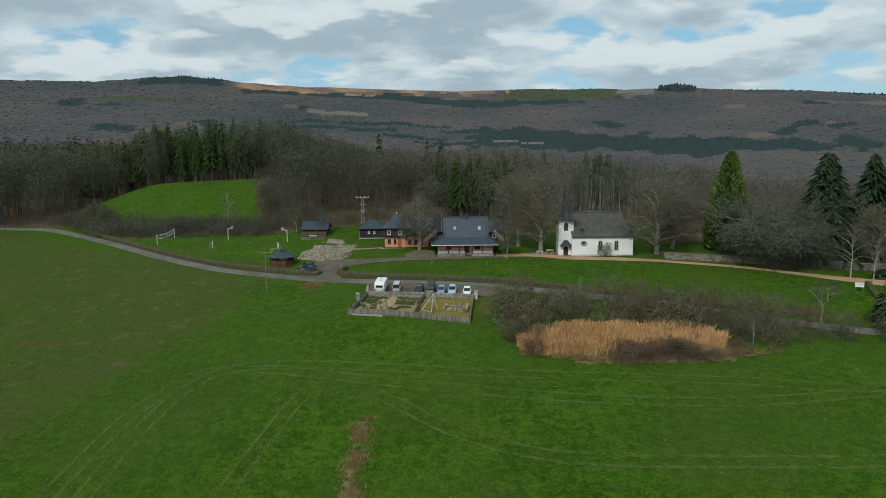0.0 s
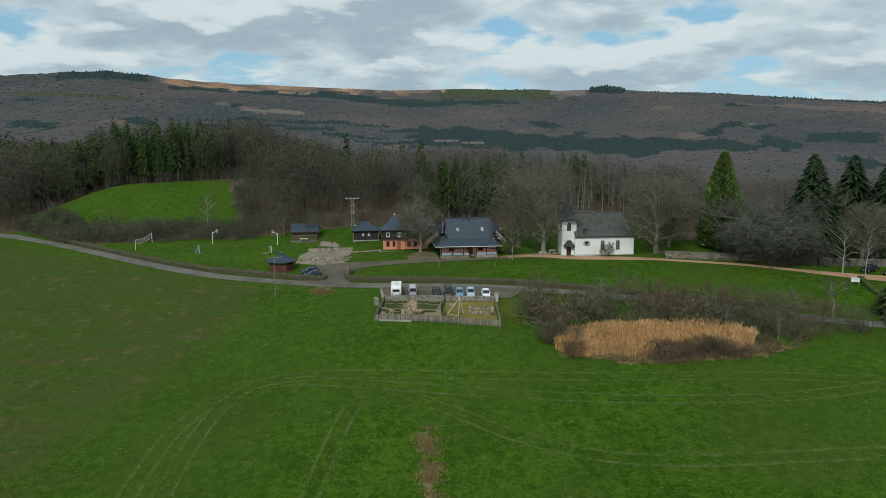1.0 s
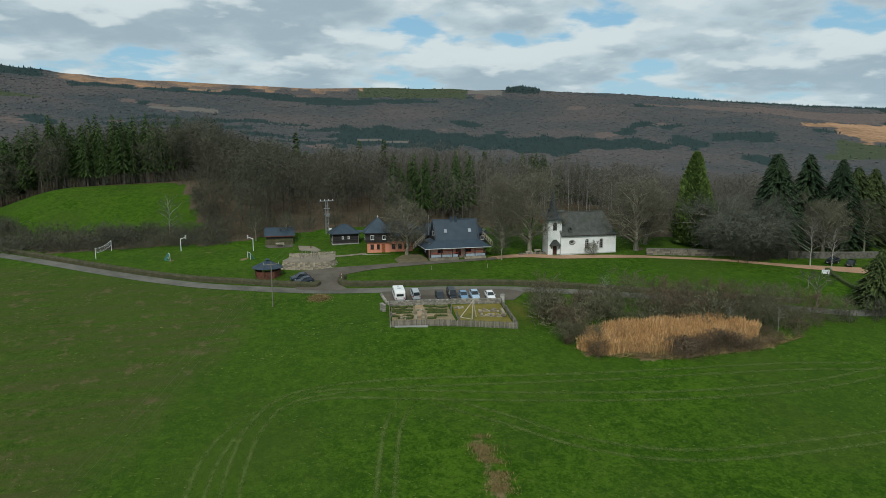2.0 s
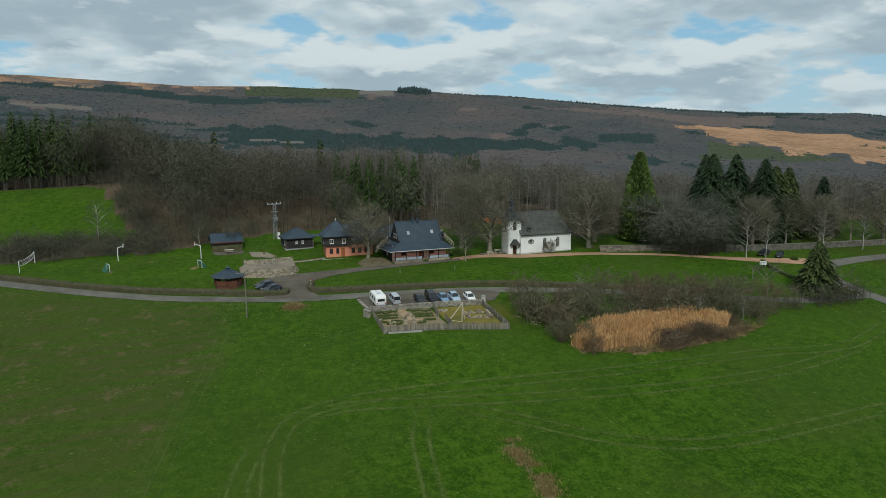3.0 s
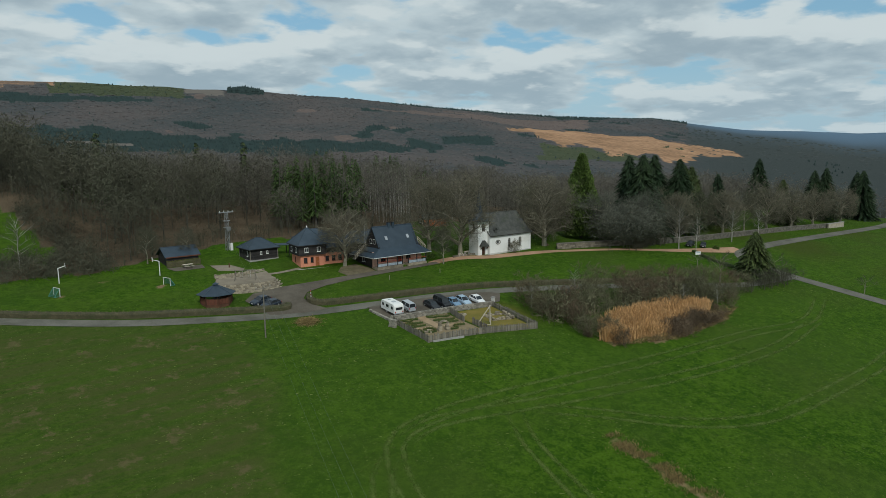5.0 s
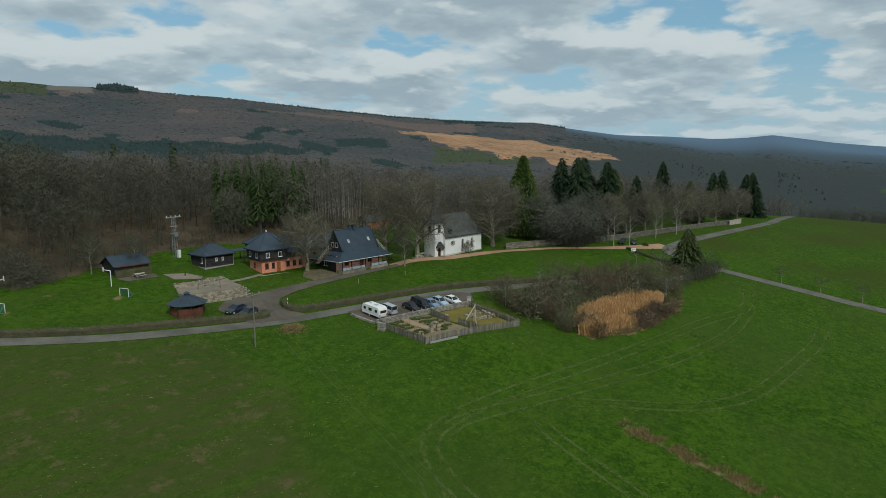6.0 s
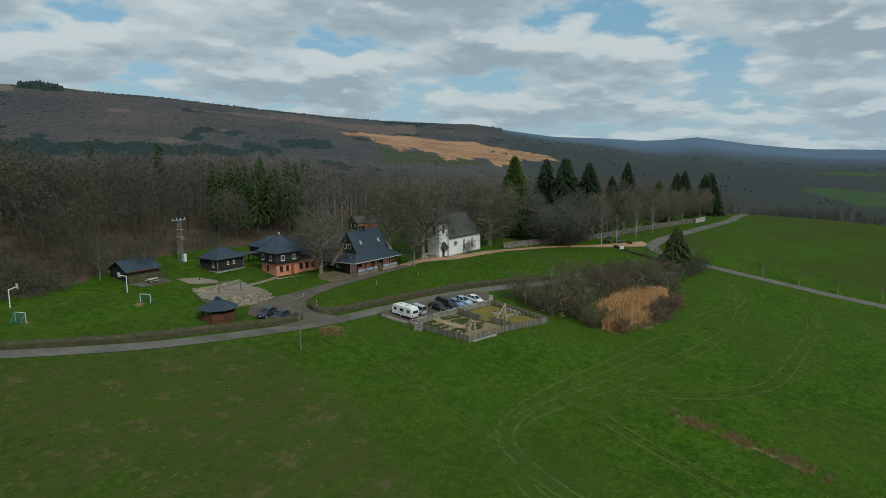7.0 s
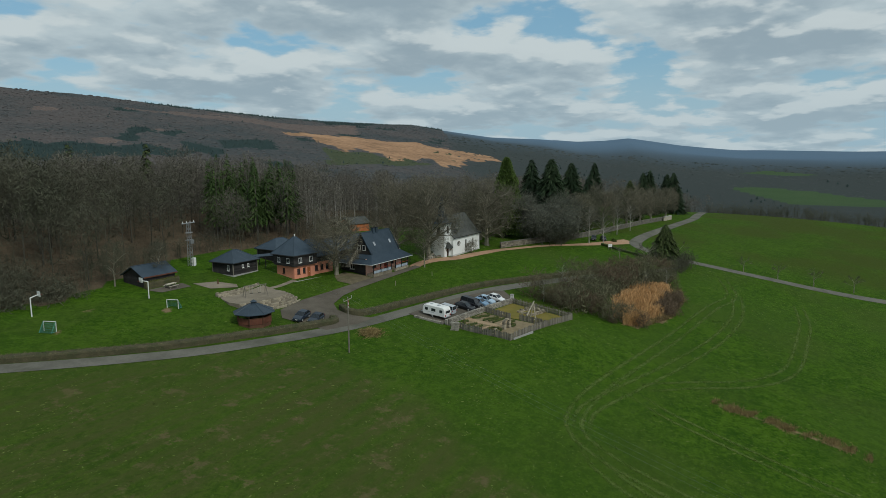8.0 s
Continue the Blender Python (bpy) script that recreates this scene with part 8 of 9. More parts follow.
def build_garden_things():
    rng = np.random.default_rng(61)
    # ruined stone arch
    a = thing("stone_arch", *plot(-9.2, 111.5), -14, None, "small ruined stone arch in the garden", "arch")
    a.scale = (0.82, 0.82, 0.8)
    for sx in (-1, 1):
        for c in range(4):
            lay_stone(a, sx * 0.75 + rng.normal() * 0.04, 0, c * 0.36 - 0.05, 0.6 * rng.uniform(0.85, 1.1), 0.6, 0.37, rng.normal() * 5, rng, TAN_STONES)
    for i in range(6):
        q = math.pi * (i + 0.5) / 6
        ob = lay_stone(a, -0.75 * math.cos(q), 0, 1.35 + 0.5 * math.sin(q), 0.42, 0.55, 0.34, 0, rng, TAN_STONES)
        ob.matrix_basis = pose(-0.72 * math.cos(q), 0, 1.28 + 0.5 * math.sin(q), 0, -math.degrees(math.pi / 2 - q), 0) @ Matrix.Diagonal((0.42, 0.55, 0.34, 1))
    # ring of foundation stones
    r = thing("stone_ring", *plot(2.6, 111.3), -10, None, "low square ring of foundation stones on the moss", "ruin")
    for k in range(40):
        u = k / 40 * 4
        side, f = int(u), u - int(u)
        px, py = ((f - 0.5) * 3.8, -1.3) if side == 0 else (1.9, (f - 0.5) * 2.6) if side == 1 else ((0.5 - f) * 3.8, 1.3) if side == 2 else (-1.9, (0.5 - f) * 2.6)
        gx, gy = plot(2.6 + px, 111.3 + py)
        for c in range(int(rng.integers(1, 4))):
            lay_stone(r, px + rng.normal() * 0.05, py + rng.normal() * 0.05, z_at(gx, gy) - z_at(*plot(2.6, 111.3)) + c * 0.2 - 0.04, 0.38, 0.45, 0.22, rng.uniform(-20, 20), rng, TAN_STONES)
    h = thing("stone_heap", *plot(-2.2, 114.8), 20, None, "small ring of loose stones", "ruin")
    for k in range(9):
        q = k * 0.7
        lay_stone(h, 0.7 * math.cos(q), 0.5 * math.sin(q), -0.03, 0.42, 0.36, 0.26, rng.uniform(0, 90), rng, TAN_STONES)
    for x, y in ((-11.6, 112.4), (-13.0, 114.2)):
        h = thing("stone_heap", *plot(x, y), 40, None, "small heap of loose stones among the beds", "ruin")
        for k in range(7):
            lay_stone(h, rng.normal() * 0.35, rng.normal() * 0.35, -0.04 + 0.2 * (k > 4), 0.4, 0.35, 0.3, rng.uniform(0, 90), rng, TAN_STONES)
    tx, ty = plot(-0.9, 110.2)
    t = thing("tripod", tx, ty, 0, None, "pale timber tripod standing on the mossy lawn", "tripod")
    top = Vector((0.0, -0.2, 2.95))
    for fx, fy in ((-2.0, 0.6), (-0.3, -0.7), (0.8, 0.7)):
        part("leg", Shape().rod((fx, fy, z_at(tx + fx, ty + fy) - z_at(tx, ty) - 0.05), top + Vector((fx, fy, 0)) * -0.06 + Vector((0, 0, 0.15)), 0.1, 0.075, 8), "timber_pale", t)
    part("ground_beam", Shape().rod((-2.0, 0.6, 0.16), (-0.3, -0.7, 0.0), 0.07, n=7), "timber_pale", t)
    p = thing("stone_pillar", 5.9, 116.0, 12, None, "pale squared stone pillar at the end of the wall", "pillar")
    part("shaft", Shape().box(-0.28, 0.28, -0.28, 0.28, -0.2, 1.45, 0.05), "concrete", p)
    part("cap", Shape().box(-0.34, 0.34, -0.34, 0.34, 1.452, 1.58, 0.06), "concrete", p)
    for x0, y0, x1, y1 in ((-11.2, 117.6, -10.5, 116.6), (-6.6, 116.9, -6.0, 115.9)):
        s = thing("fence_strut", x0, y0, 0, None, "leaning timber strut against the wall", "strut")
        part("pole", Shape().rod((0, 0, 1.1), (x1 - x0, y1 - y0, 0.02 + z_at(x1, y1) - z_at(x0, y0)), 0.06, n=6), "timber_grey", s)
    b = thing("kerb_beam", *plot(-10.4, 108.7), -10.5, None, "pale timber beam lying outside the fence", "beam")
    part("beam", Shape().box(-3.0, 2.2, -0.1, 0.1, -0.15, 0.22, 0.02), "concrete", b)


build_garden_things()


# ---- playground terrace ----
def build_terrace():
    rng = np.random.default_rng(71)
    t = thing("stone_terrace", -26.5, 146.5, 0, 0, "stepped terrace of pale stone blocks below the gravel", "terrace")
    t.matrix_world = pose(-26.5, 146.5, 0)
    top = 11.68
    for k in range(5):
        line = along([(-32.0 - 0.1 * k, 145.6 - 0.6 * k), (-29, 144.3 - 0.6 * k), (-25.5, 143.8 - 0.6 * k), (-22.4 + 0.15 * k, 144.6 - 0.55 * k), (-21.2 + 0.25 * k, 146.6 - 0.45 * k)], 0.5)
        for (ax, ay), (bx, by) in zip(line, line[1:]):
            d = Vector((bx - ax, by - ay))
            z1 = top - 0.21 * k - 0.02
            z0 = min(z_at(ax, ay) - 0.25, z1 - 0.3)
            lay_stone(t, (ax + bx) / 2 + 26.5, (ay + by) / 2 - 146.5, z0, d.length * rng.uniform(0.86, 1.0), 0.26, z1 - z0 + rng.normal() * 0.035, math.degrees(math.atan2(d.y, d.x)) + rng.normal() * 4, rng, TAN_STONES)
        tread = Shape()
        tread.prism(line + [(-21.2, 147.2), (-31.5, 147.2)], 8.5, top - 0.21 * k - 0.07)
        lone("terrace_tread", tread, "gravel", "sandy gravel tread between the terrace's stones", "pavement", kind="structure")
    w = thing("terrace_wall", -26, 152, 0, 0, "low stepped wall of pale stone blocks above the gravel", "wall")
    w.matrix_world = pose(-26, 152, 0)
    for k in range(3):
        line = along([(-30.6, 151.6 + 0.5 * k), (-27.5, 151.2 + 0.5 * k), (-24.5, 151.4 + 0.5 * k), (-20.6, 152.2 + 0.5 * k)], 0.52)
        for (ax, ay), (bx, by) in zip(line, line[1:]):
            d = Vector((bx - ax, by - ay))
            z1 = 11.97 + 0.24 * k
            lay_stone(w, (ax + bx) / 2 + 26, (ay + by) / 2 - 152, 11.0, d.length * rng.uniform(0.84, 1.0), 0.34, z1 - 11.0 + rng.normal() * 0.04, math.degrees(math.atan2(d.y, d.x)) + rng.normal() * 4, rng, TAN_STONES)
    s = Shape()
    ring = [(-32.0, 145.7), (-29, 144.4), (-25.5, 143.9), (-22.4, 144.7), (-21.2, 146.7), (-20.9, 149.5), (-20.7, 152.0), (-24.5, 151.3), (-30.6, 151.6), (-32, 148)]
    s.prism(ring, 9.0, top)
    lone("gravel_terrace", s, "gravel", "sandy gravel play terrace", "pavement", kind="structure")
    lone("gravel_bank", area([(-31.9, 146.2), (-21.3, 146.4), (-20.9, 149.5), (-20.7, 152.0), (-24.5, 151.3), (-30.6, 151.6), (-32, 148)], 0.07, 0.8), "gravel", "sandy gravel rising behind the terrace", "pavement", kind="structure")
    lone("gravel_patch", area([(-28.6, 160.6), (-25.0, 159.0), (-23.6, 155.4), (-24.6, 154.0), (-28.4, 156.4)], 0.06, 1.0), "gravel", "sandy play patch on the lawn", "pavement", kind="structure")
    sw = thing("swing_frame", -26.4, 147.9, -28, top, "timber swing frame on the gravel terrace", "swing")
    for sx in (-1.7, 1.7):
        for sy in (-0.9, 0.9):
            part("leg", Shape().rod((sx * 1.08, sy, 0), (sx, 0, 1.8), 0.06, 0.05, 7), "timber_grey", sw)
    part("beam", Shape().rod((-1.9, 0, 1.82), (1.9, 0, 1.82), 0.065, n=8), "timber_grey", sw)
    for x in (-0.7, 0.7):
        seat = part("seat", Shape().box(x - 0.25, x + 0.25, -0.1, 0.1, 0.5, 0.54), "rubber", sw)
        for o in (-0.22, 0.22):
            part("chain", Shape().rod((x + o, 0, 0.54), (x + o, 0, 1.78), 0.015, n=4), "steel", seat)
    b = thing("play_boulder", -25.8, 157.6, 0, None, "small timber play post on the sandy patch", "post")
    part("post", Shape().rod((0, 0, -0.1), (0, 0, 0.9), 0.12, 0.1, 8), "timber_brown", b)


build_terrace()


# ---- playing field ----
def build_goal(x, y, turn, label):
    g = thing("goal", x, y, turn, None, label, "goal", "small goals on the playing field")
    w, h, d = 0.95, 1.4, 0.9
    for sx in (-w, w):
        part("post", Shape().rod((sx, 0, 0), (sx, 0, h), 0.05, n=6), "white", g)
        part("stay", Shape().rod((sx, 0, h), (sx, d, 0.05), 0.04, n=6).rod((sx, d, 0.05), (sx, 0, 0.05), 0.04, n=6), "green", g)
    part("crossbar", Shape().rod((-w, 0, h), (w, 0, h), 0.05, n=6), "white", g)
    s = Shape()
    for i in range(13):
        u = -w + 2 * w * i / 12
        s.rod((u, 0.0, h), (u, d, 0.05), 0.022, n=3, caps=False)
    for i in range(7):
        v = i / 6
        s.rod((-w, d * v, h - (h - 0.05) * v), (w, d * v, h - (h - 0.05) * v), 0.022, n=3, caps=False)
        for sx in (-w, w):
            s.rod((sx, d * v, 0.05), (sx, d * v, max(0.06, h - (h - 0.05) * v)), 0.02, n=3, caps=False)
    tagged(part("net", s, "green", g, "green netting"), kind="stuff")


build_goal(-55.6, 155.8, 110, "small goal with green net on the playing field")
build_goal(-39.0, 152.4, 290, "small goal with green net facing across the field")


def build_hoop(x, y, turn, label):
    b = thing("basketball_hoop", x, y, turn, None, label, "basketball hoop", "hoops on the playing field")
    part("pole", Shape().rod((0, 0, -0.1), (0, 0, 2.75), 0.085, 0.075, 8).rod((0, 0, 2.7), (1.1, 0, 3.05), 0.075, 0.06, 8), "white", b)
    part("backboard", Shape().box(1.1, 1.15, -0.55, 0.55, 2.75, 3.5), "white", b, "white backboard")
    s = Shape()
    for i in range(12):
        q0, q1 = 2 * math.pi * i / 12, 2 * math.pi * (i + 1) / 12
        s.rod((1.38 + 0.21 * math.cos(q0), 0.23 * math.sin(q0), 3.0), (1.38 + 0.21 * math.cos(q1), 0.23 * math.sin(q1), 3.0), 0.02, n=4)
    part("rim", s, "timber_red", b)


build_hoop(-54.2, 162.9, -8, "white basketball hoop beside the wood")
build_hoop(-38.4, 158.9, 172, "white basketball hoop near the shed")
v = thing("volleyball_net", -71.0, 163.5, 0, None, "sagging volleyball net between two poles", "net")
for px, py in ((-71.2, 160.8), (-69.6, 167.4)):
    part("pole", Shape().rod((px + 71, py - 163.5, z_at(px, py) - z_at(-71, 163.5) - 0.1), (px + 71, py - 163.5, z_at(px, py) - z_at(-71, 163.5) + 2.4), 0.06, n=7), "white", v)
net = Shape()
for k, z in enumerate((1.35, 1.6, 1.85, 2.1, 2.3)):
    last = None
    for i in range(9):
        u = i / 8
        px, py = -71.2 + 1.6 * u, 160.8 + 6.6 * u
        q = (px + 71, py - 163.5, z_at(px, py) - z_at(-71, 163.5) + z - 0.35 * math.sin(math.pi * u))
        if last:
            net.rod(last, q, 0.035 if k in (0, 4) else 0.014, n=3, caps=False)
        last = q
part("net", net, "white", v)


def build_bench_table(x, y, turn, label):
    t = thing("picnic_table", x, y, turn, None, label, "table")
    part("tabletop", Shape().box(-0.95, 0.95, -0.38, 0.38, 0.72, 0.77, 0.02), "timber_pale", t)
    for sy in (-0.72, 0.72):
        part("bench_board", Shape().box(-0.95, 0.95, sy - 0.14, sy + 0.14, 0.42, 0.46), "timber_pale", t)
    for sx in (-0.7, 0.7):
        part("leg_frame", Shape().beam((sx, -0.75, 0), (sx, -0.25, 0.72), 0.08, 0.08).beam((sx, 0.75, 0), (sx, 0.25, 0.72), 0.08, 0.08).beam((sx, -0.8, 0.4), (sx, 0.8, 0.4), 0.06, 0.06), "timber_grey", t)


lone("table_patch", area([(-35.2, 162.6), (-29.8, 162.2), (-30.0, 160.0), (-34.6, 160.2)], 0.04, 1.0), "asphalt", "worn grey ground under the picnic table", "pavement", kind="structure")
build_bench_table(-32.6, 161.2, 5, "weathered picnic table in front of the shed")


def build_bench(x, y, turn, label):
    b = thing("bench", x, y, turn, None, label, "bench", "benches beside the church")
    part("seat", Shape().box(-0.8, 0.8, -0.2, 0.2, 0.42, 0.49, 0.02), "timber_pale", b)
    part("backrest", Shape().box(-0.8, 0.8, 0.2, 0.26, 0.5, 0.68, 0.0), "timber_pale", b)
    for sx in (-0.6, 0.6):
        part("leg", Shape().box(sx - 0.08, sx + 0.08, -0.18, 0.24, -0.05, 0.42), "concrete", b)


build_bench(21.0, 142.9, 4, "pale bench on the path beside the church")
build_bench(23.4, 143.8, 4, "pale bench against the church tower")
stone_wall("path_kerb", [(18.6, 142.8), (22.0, 143.0), (24.4, 142.6)], 0.4, 0.4, "low stone edging beside the path", "wall", 0.7, 1, 8)


# ---- masts, poles, wires, signs ----
def build_mast():
    m = thing("lattice_mast", -21.3, 170.2, 12, 14.2, "galvanised lattice mast with transformer box at the wood", "mast")
    Hm, w0, w1 = 8.2, 0.36, 0.22
    for sx in (-1, 1):
        for sy in (-1, 1):
            part("leg", Shape().beam((sx * w0, sy * w0, -0.3), (sx * w1, sy * w1, Hm), 0.07, 0.07), "steel_dull", m)
    n = 11
    for i in range(n):
        z0, z1 = Hm * i / n, Hm * (i + 1) / n
        a, b = w0 + (w1 - w0) * i / n, w0 + (w1 - w0) * (i + 1) / n
        s = Shape()
        for ang in range(4):
            c, d = [(-1, -1), (1, -1), (1, 1), (-1, 1)][ang], [(-1, -1), (1, -1), (1, 1), (-1, 1)][(ang + 1) % 4]
            p, q = (c, d) if i % 2 else (d, c)
            s.beam((p[0] * a, p[1] * a, z0), (q[0] * b, q[1] * b, z1), 0.04, 0.04)
        part("brace", s, "steel_dull", m)
    part("crossarm", Shape().box(-1.7, 1.7, -0.12, 0.12, Hm - 0.1, Hm + 0.08), "steel_dull", m)
    for x in (-1.5, -0.5, 0.5, 1.5):
        part("insulator", Shape().rod((x, 0, Hm + 0.08), (x, 0, Hm + 0.38), 0.07, 0.05, 7), "white", m)
    for z in (6.3, 4.9):
        part("bracket", Shape().box(-0.7, 0.7, -0.3, 0.3, z, z + 0.14), "steel_dull", m)
    part("transformer", Shape().box(-0.45, 0.45, -0.75, -0.3, 4.3, 5.0, 0.05), "steel_dull", m, "grey transformer box")
    part("cabinet", Shape().box(0.35, 0.95, -0.5, 0.1, -0.3, 1.5, 0.03), "white", m, "white switch cabinet")


build_mast()
POLE = (-33.6, 122.5)
p = thing("power_pole", *POLE, 15, None, "slender grey wooden power pole in the meadow", "pole")
part("shaft", Shape().rod((0, 0, -0.4), (0, 0, 7.7), 0.11, 0.075, 9), "timber_grey", p)
part("crossarm", Shape().beam((-1.3, 0, 7.45), (1.3, 0, 7.45), 0.07, 0.08), "timber_grey", p)
for x in (-1.25, 0.0, 1.25):
    part("insulator", Shape().rod((x, 0, 7.5), (x, 0, 7.85), 0.045, 0.035, 7), "concrete", p)


def build_wire(a, b, sag, label):
    s = Shape()
    n = 14
    pts = [Vector(a) + (Vector(b) - Vector(a)) * (i / n) - Vector((0, 0, sag * 4 * (i / n) * (1 - i / n))) for i in range(n + 1)]
    for u, w in zip(pts, pts[1:]):
        s.rod(u, w, 0.0045, n=3, caps=False)
    lone("power_wire", s, "steel_dull", label, "wire", "power wires")


zp = z_at(*POLE) + 7.85
for o in (-1.25, 0.0, 1.25):
    a = (POLE[0] + o * math.cos(radians(15)), POLE[1] + o * math.sin(radians(15)), zp)
    build_wire(a, (a[0] - 22, a[1] - 81, zp - 12), 1.5, "thin power wire over the meadow")
    build_wire(a, (-21.3 + o, 170.2, 22.75), 1.2, "thin power wire from pole to mast")
sg = thing("road_sign", 75.9, 118.4, -30, None, "white information board on posts by the lane", "sign")
part("board", Shape().box(-0.7, 0.7, -0.03, 0.03, 0.7, 1.5), "white", sg)
for x in (-0.55, 0.55):
    part("post", Shape().box(x - 0.05, x + 0.05, 0.031, 0.13, -0.2, 1.55), "timber_grey", sg)
part("text_bar", Shape().box(-0.5, 0.5, -0.036, -0.031, 1.2, 1.3), "car_blue", sg)
mk = thing("marker_post", -21.0, 132.6, 0, None, "thin red and white marker post by the forecourt", "post")
part("pole", Shape().rod((0, 0, -0.1), (0, 0, 1.9), 0.045, n=7), "white", mk)
for z in (0.5, 1.1, 1.7):
    part("band", Shape().rod((0, 0, z), (0, 0, z + 0.28), 0.052, n=7), "lamp_red", mk)
for x, y in ((-2.5, 136.2), (9.0, 135.2)):
    mk = thing("marker_post", x, y, 0, None, "short wooden stake on the lawn", "post")
    part("pole", Shape().rod((0, 0, -0.1), (0, 0, 0.9), 0.045, n=7), "timber_pale", mk)


# ---- growth on the ground ----
def build_ground_growth():
    rng = np.random.default_rng(81)
    # heap of cut stalks by the lane
    n = 2600
    x, y = rng.normal(-25.6, 0.85, n), rng.normal(124.8, 0.75, n)
    q = np.exp(-(((x + 25.6) / 1.4) ** 2 + ((y - 124.8) / 1.1) ** 2))
    b = np.stack([x, y, land(x, y) + rng.uniform(0, 1, n) * 0.6 * q], 1)
    v = blades(rng, b, b + rng.normal(size=(n, 3)) * (0.3, 0.3, 0.16) + (0, 0, 0.08), 0.06)
    h = thing("brush_heap", -25.6, 124.8, 0, 0, "flat heap of brown cut stalks beside the lane", "heap")
    h.matrix_world = pose(0, 0, 0)
    tagged(part("brushwood", raw_mesh("brushwood", v, np.arange(len(v)).reshape(-1, 3), M["litter"]), None, h), kind="stuff")
    # brown rank grass strip in the meadow
    n = 9000
    y = rng.uniform(60, 78.8, n)
    x = -9.4 + rng.normal(0, 0.75, n) + 0.35 * np.sin(y * 0.8)
    stay = np.sin(y * 1.1) + np.sin(y * 2.7 + x) + rng.normal(size=n) * 0.6 > -0.1
    x, y = x[stay], y[stay]
    n = len(x)
    b = np.stack([x, y, land(x, y)], 1)
    v = blades(rng, b, b + rng.normal(size=(n, 3)) * (0.14, 0.14, 0.08) + (0, 0, 0.3), 0.06)
    tagged(new("rank_grass", raw_mesh("rank_grass", v, np.arange(len(v)).reshape(-1, 3), M["litter"])), "strip of dead brown rank grass in the meadow", "grass", kind="stuff")
    # tufts over the meadow
    n = 60000
    x, y = rng.uniform(-130, 110, n), rng.uniform(45, 150, n) ** 1.0
    clump = np.sin(x * 0.35 + np.sin(y * 0.21) * 2) + np.sin(y * 0.5 + x * 0.13) + rng.normal(size=n) * 0.7
    stay = (clump > 0.1) & inside(x, y, CLEARING) & ~inside(x, y, THICKET) & ~inside(x, y, YARD) & ~inside(x, y, [(-15, 105), (-15, 127), (13, 125), (8, 105)])
    lane = np.array(along(LANE, 1.5) + along(EAST, 1.5))
    for k in range(0, n, 15000):
        sl = slice(k, k + 15000)
        off = np.min(np.hypot(x[sl, None] - lane[None, :, 0], y[sl, None] - lane[None, :, 1]), axis=1)
        stay[sl] &= off > 2.2
    x, y = x[stay], y[stay]
    n = len(x)
    b = np.stack([x, y, land(x, y) - 0.01], 1)
    v = blades(rng, b, b + np.stack([rng.normal(0, 0.2, n), rng.normal(0, 0.2, n), rng.uniform(0.02, 0.05, n)], 1), rng.uniform(0.08, 0.22, n))
    tagged(new("grass_tufts", raw_mesh("grass_tufts", v, np.arange(len(v)).reshape(-1, 3), M["tuft"])), "scattered tufts of meadow grass", "grass", kind="stuff")
    # green bush beside the house
    for x, y, s, mat_name, words in ((13.6, 145.0, 1.3, "leaf_bright", "rounded green bush beside the house"), (89.0, 121.2, 0.8, "leaf_bright", "small yellow flowering bush by the road")):
        k = 700
        d = unit(rng.normal(size=(k, 3)))
        d[:, 2] = np.abs(d[:, 2])
        bb = d * s * rng.uniform(0.55, 1.0, (k, 1))
        vv = blades(rng, bb, bb + d * 0.2 + rng.normal(size=(k, 3)) * 0.15, 0.14)
        t = thing("bush", x, y, 0, None, words, "bush")
        tagged(part("leaves", raw_mesh("leaves", vv, np.arange(len(vv)).reshape(-1, 3), M[mat_name]), None, t), kind="stuff")
        part("stem", Shape().rod((0, 0, -0.1), (0, 0, s * 0.7), 0.07, 0.03, 6), "bark", t)


build_ground_growth()


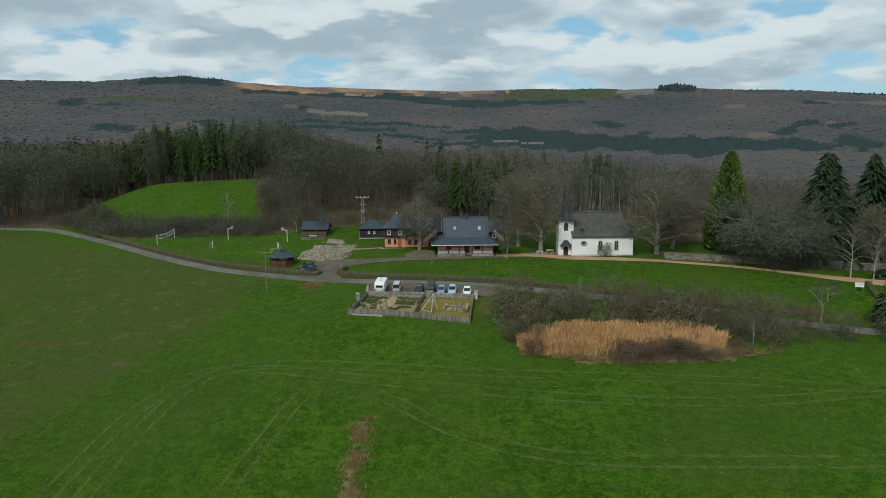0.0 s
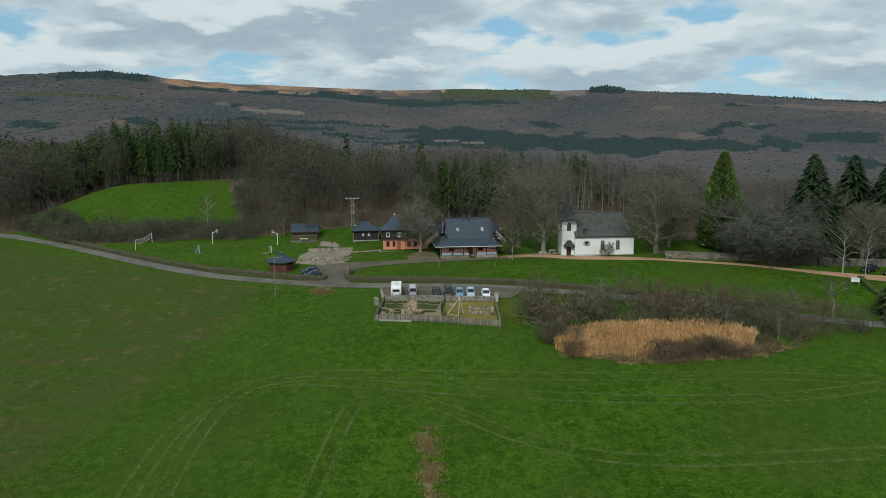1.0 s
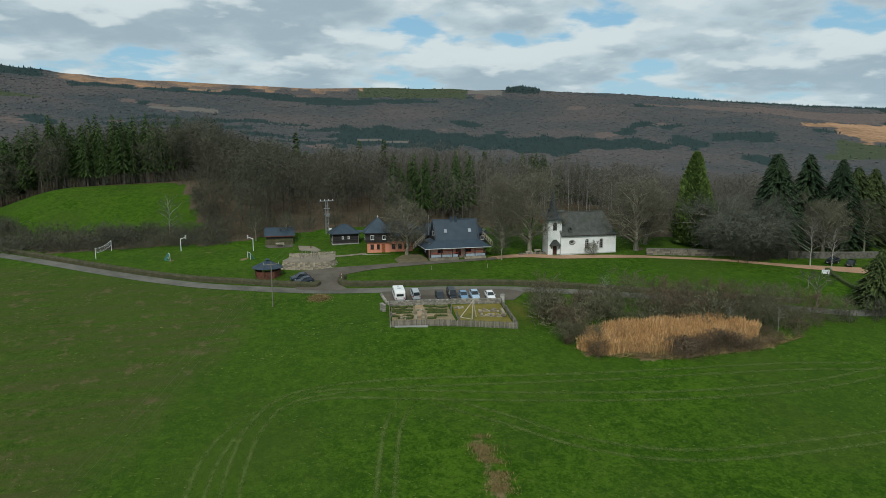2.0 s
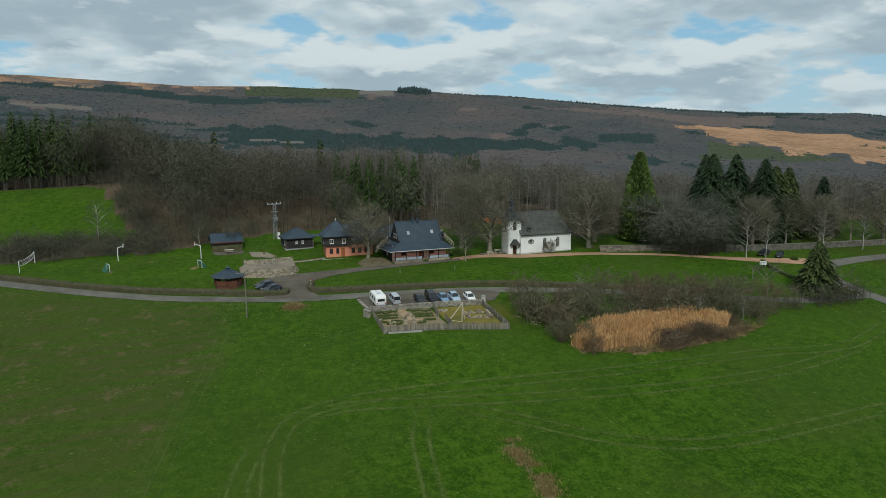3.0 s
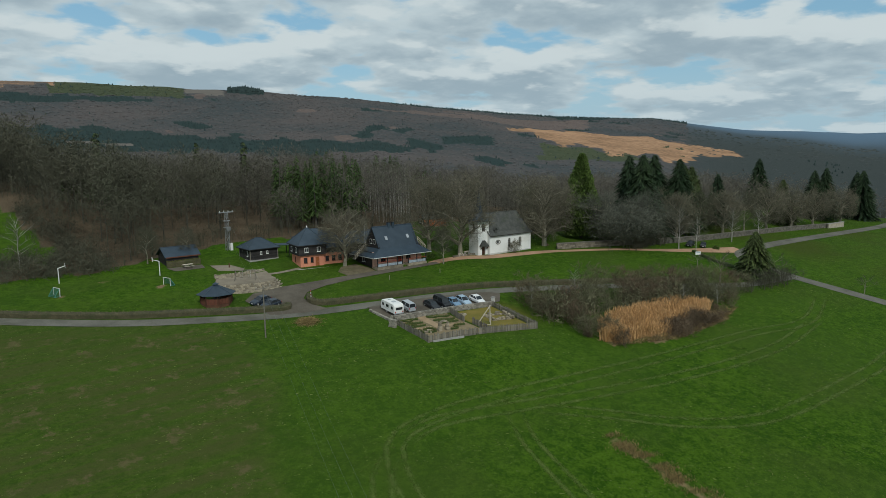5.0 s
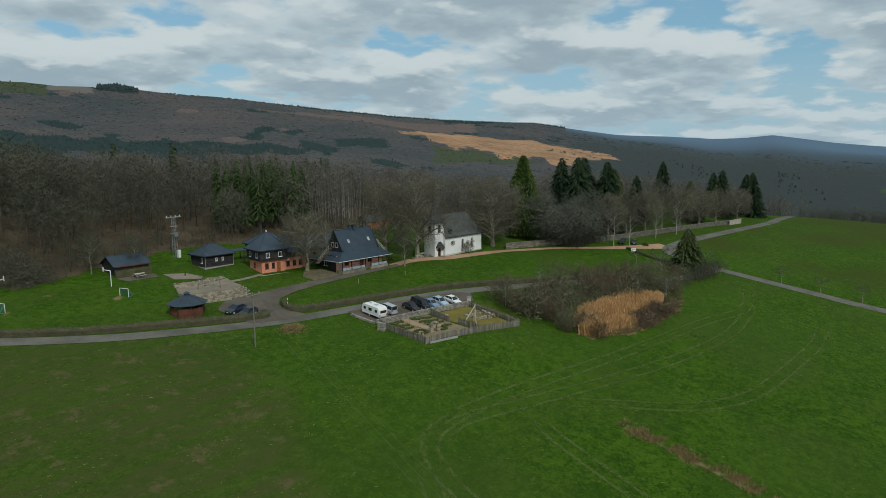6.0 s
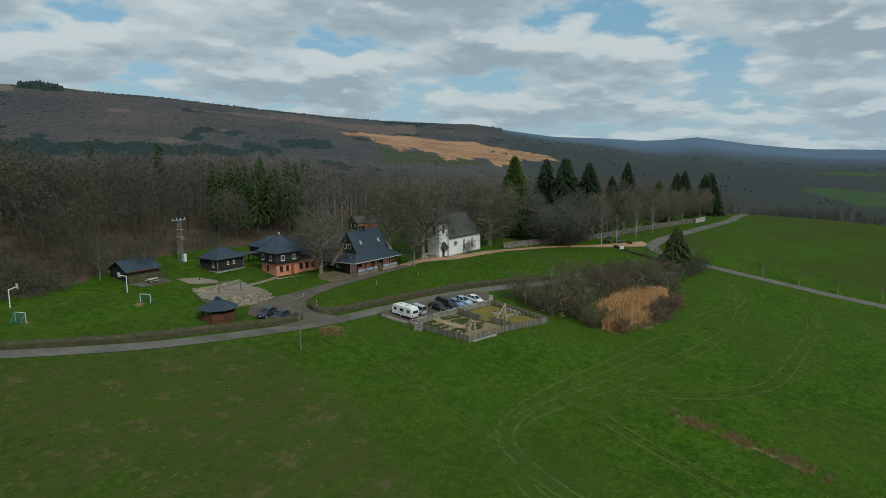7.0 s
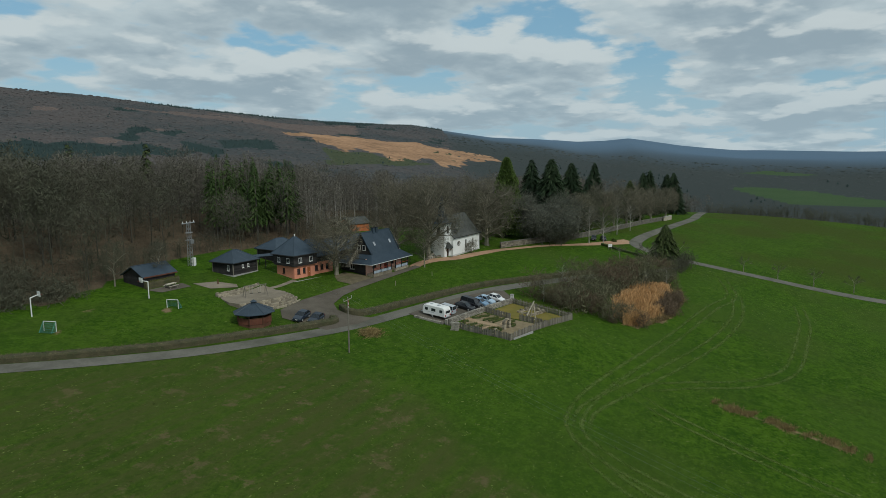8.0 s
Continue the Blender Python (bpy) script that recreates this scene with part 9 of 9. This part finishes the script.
def rut_material():
    """Pressed pale grass that fades out at its edges."""
    m = bpy.data.materials.new("pressed_grass")
    m.use_nodes = True
    n = Nodes(m.node_tree)
    at = n.add("ShaderNodeNewGeometry").outputs["Position"]
    fine = n.noise(at, 1.4, 5.0, 0.7)
    colour = n.mix(n.step(fine, 0.35, 0.65), (0.066, 0.118, 0.018), (0.110, 0.150, 0.036))
    shader = n.add("ShaderNodeBsdfPrincipled", inputs={"Roughness": 0.95, "Specular IOR Level": 0.1})
    n.put(shader.inputs["Base Color"], colour)
    clear = n.add("ShaderNodeBsdfTransparent")
    keep = n.math("MULTIPLY", n.step(n.noise(at, 0.35, 5.0, 0.7), 0.25, 0.62, 0.25, 1.0), n.attribute("middle"), clamp=True)
    both = n.add("ShaderNodeMixShader")
    n.put(both.inputs[0], n.math("MULTIPLY", keep, 0.78))
    n.put(both.inputs[1], clear.outputs[0])
    n.put(both.inputs[2], shader.outputs[0])
    n.put(n.add("ShaderNodeOutputMaterial").inputs[0], both.outputs[0])
    return m


M["rut"] = rut_material()


def build_ruts(line, gauge=1.9, width=0.9):
    pts = along(line, 2.0)
    s, mid = Shape(), []
    for sg in (-1, 1):
        k0 = len(s.v)
        for i, (x, y) in enumerate(pts):
            a, b = pts[max(i - 1, 0)], pts[min(i + 1, len(pts) - 1)]
            d = Vector((b[0] - a[0], b[1] - a[1])).normalized()
            for j in range(5):
                o = sg * gauge / 2 + width * (j / 4 - 0.5)
                q = (x - d.y * o, y + d.x * o)
                s.v.append((*q, z_at(*q) + 0.03))
                mid.append((0, 0.6, 1, 0.6, 0)[j] * min(1, i / 3, (len(pts) - 1 - i) / 3))
        for i in range(len(pts) - 1):
            for j in range(4):
                k = k0 + i * 5 + j
                s.f.append((k + 1, k, k + 5, k + 6))
    me = s.mesh("wheel_tracks", M["rut"])
    me.attributes.new("middle", "FLOAT", "POINT").data.foreach_set("value", np.array(mid, np.float32))
    tagged(new("wheel_tracks", me), "faint pale wheel tracks pressed into the meadow", "track", kind="structure")


for line in ([(75.9, 89.7), (57, 84.6), (40, 86.5), (12.5, 88.6), (-10, 91.0), (-23, 92), (-31, 91), (-34.5, 87), (-36.5, 80), (-37.5, 70), (-38, 55)],
             [(60.7, 84.1), (40, 81.4), (20, 82.2), (0, 85.5), (-16, 89), (-26, 91), (-32.5, 89.6)],
             [(66.2, 71.6), (50, 69.6), (36.9, 69.4), (17.4, 70), (7.8, 72.3), (0.6, 76.3), (-6, 82), (-14, 88)],
             [(-15.6, 89), (-18.7, 83.2), (-19.9, 79), (-21.4, 72), (-22.7, 65), (-23.5, 55)],
             [(-32.6, 89.3), (-37, 86), (-39.5, 81), (-40.6, 75), (-41.5, 66), (-42, 55)]):
    build_ruts(line)
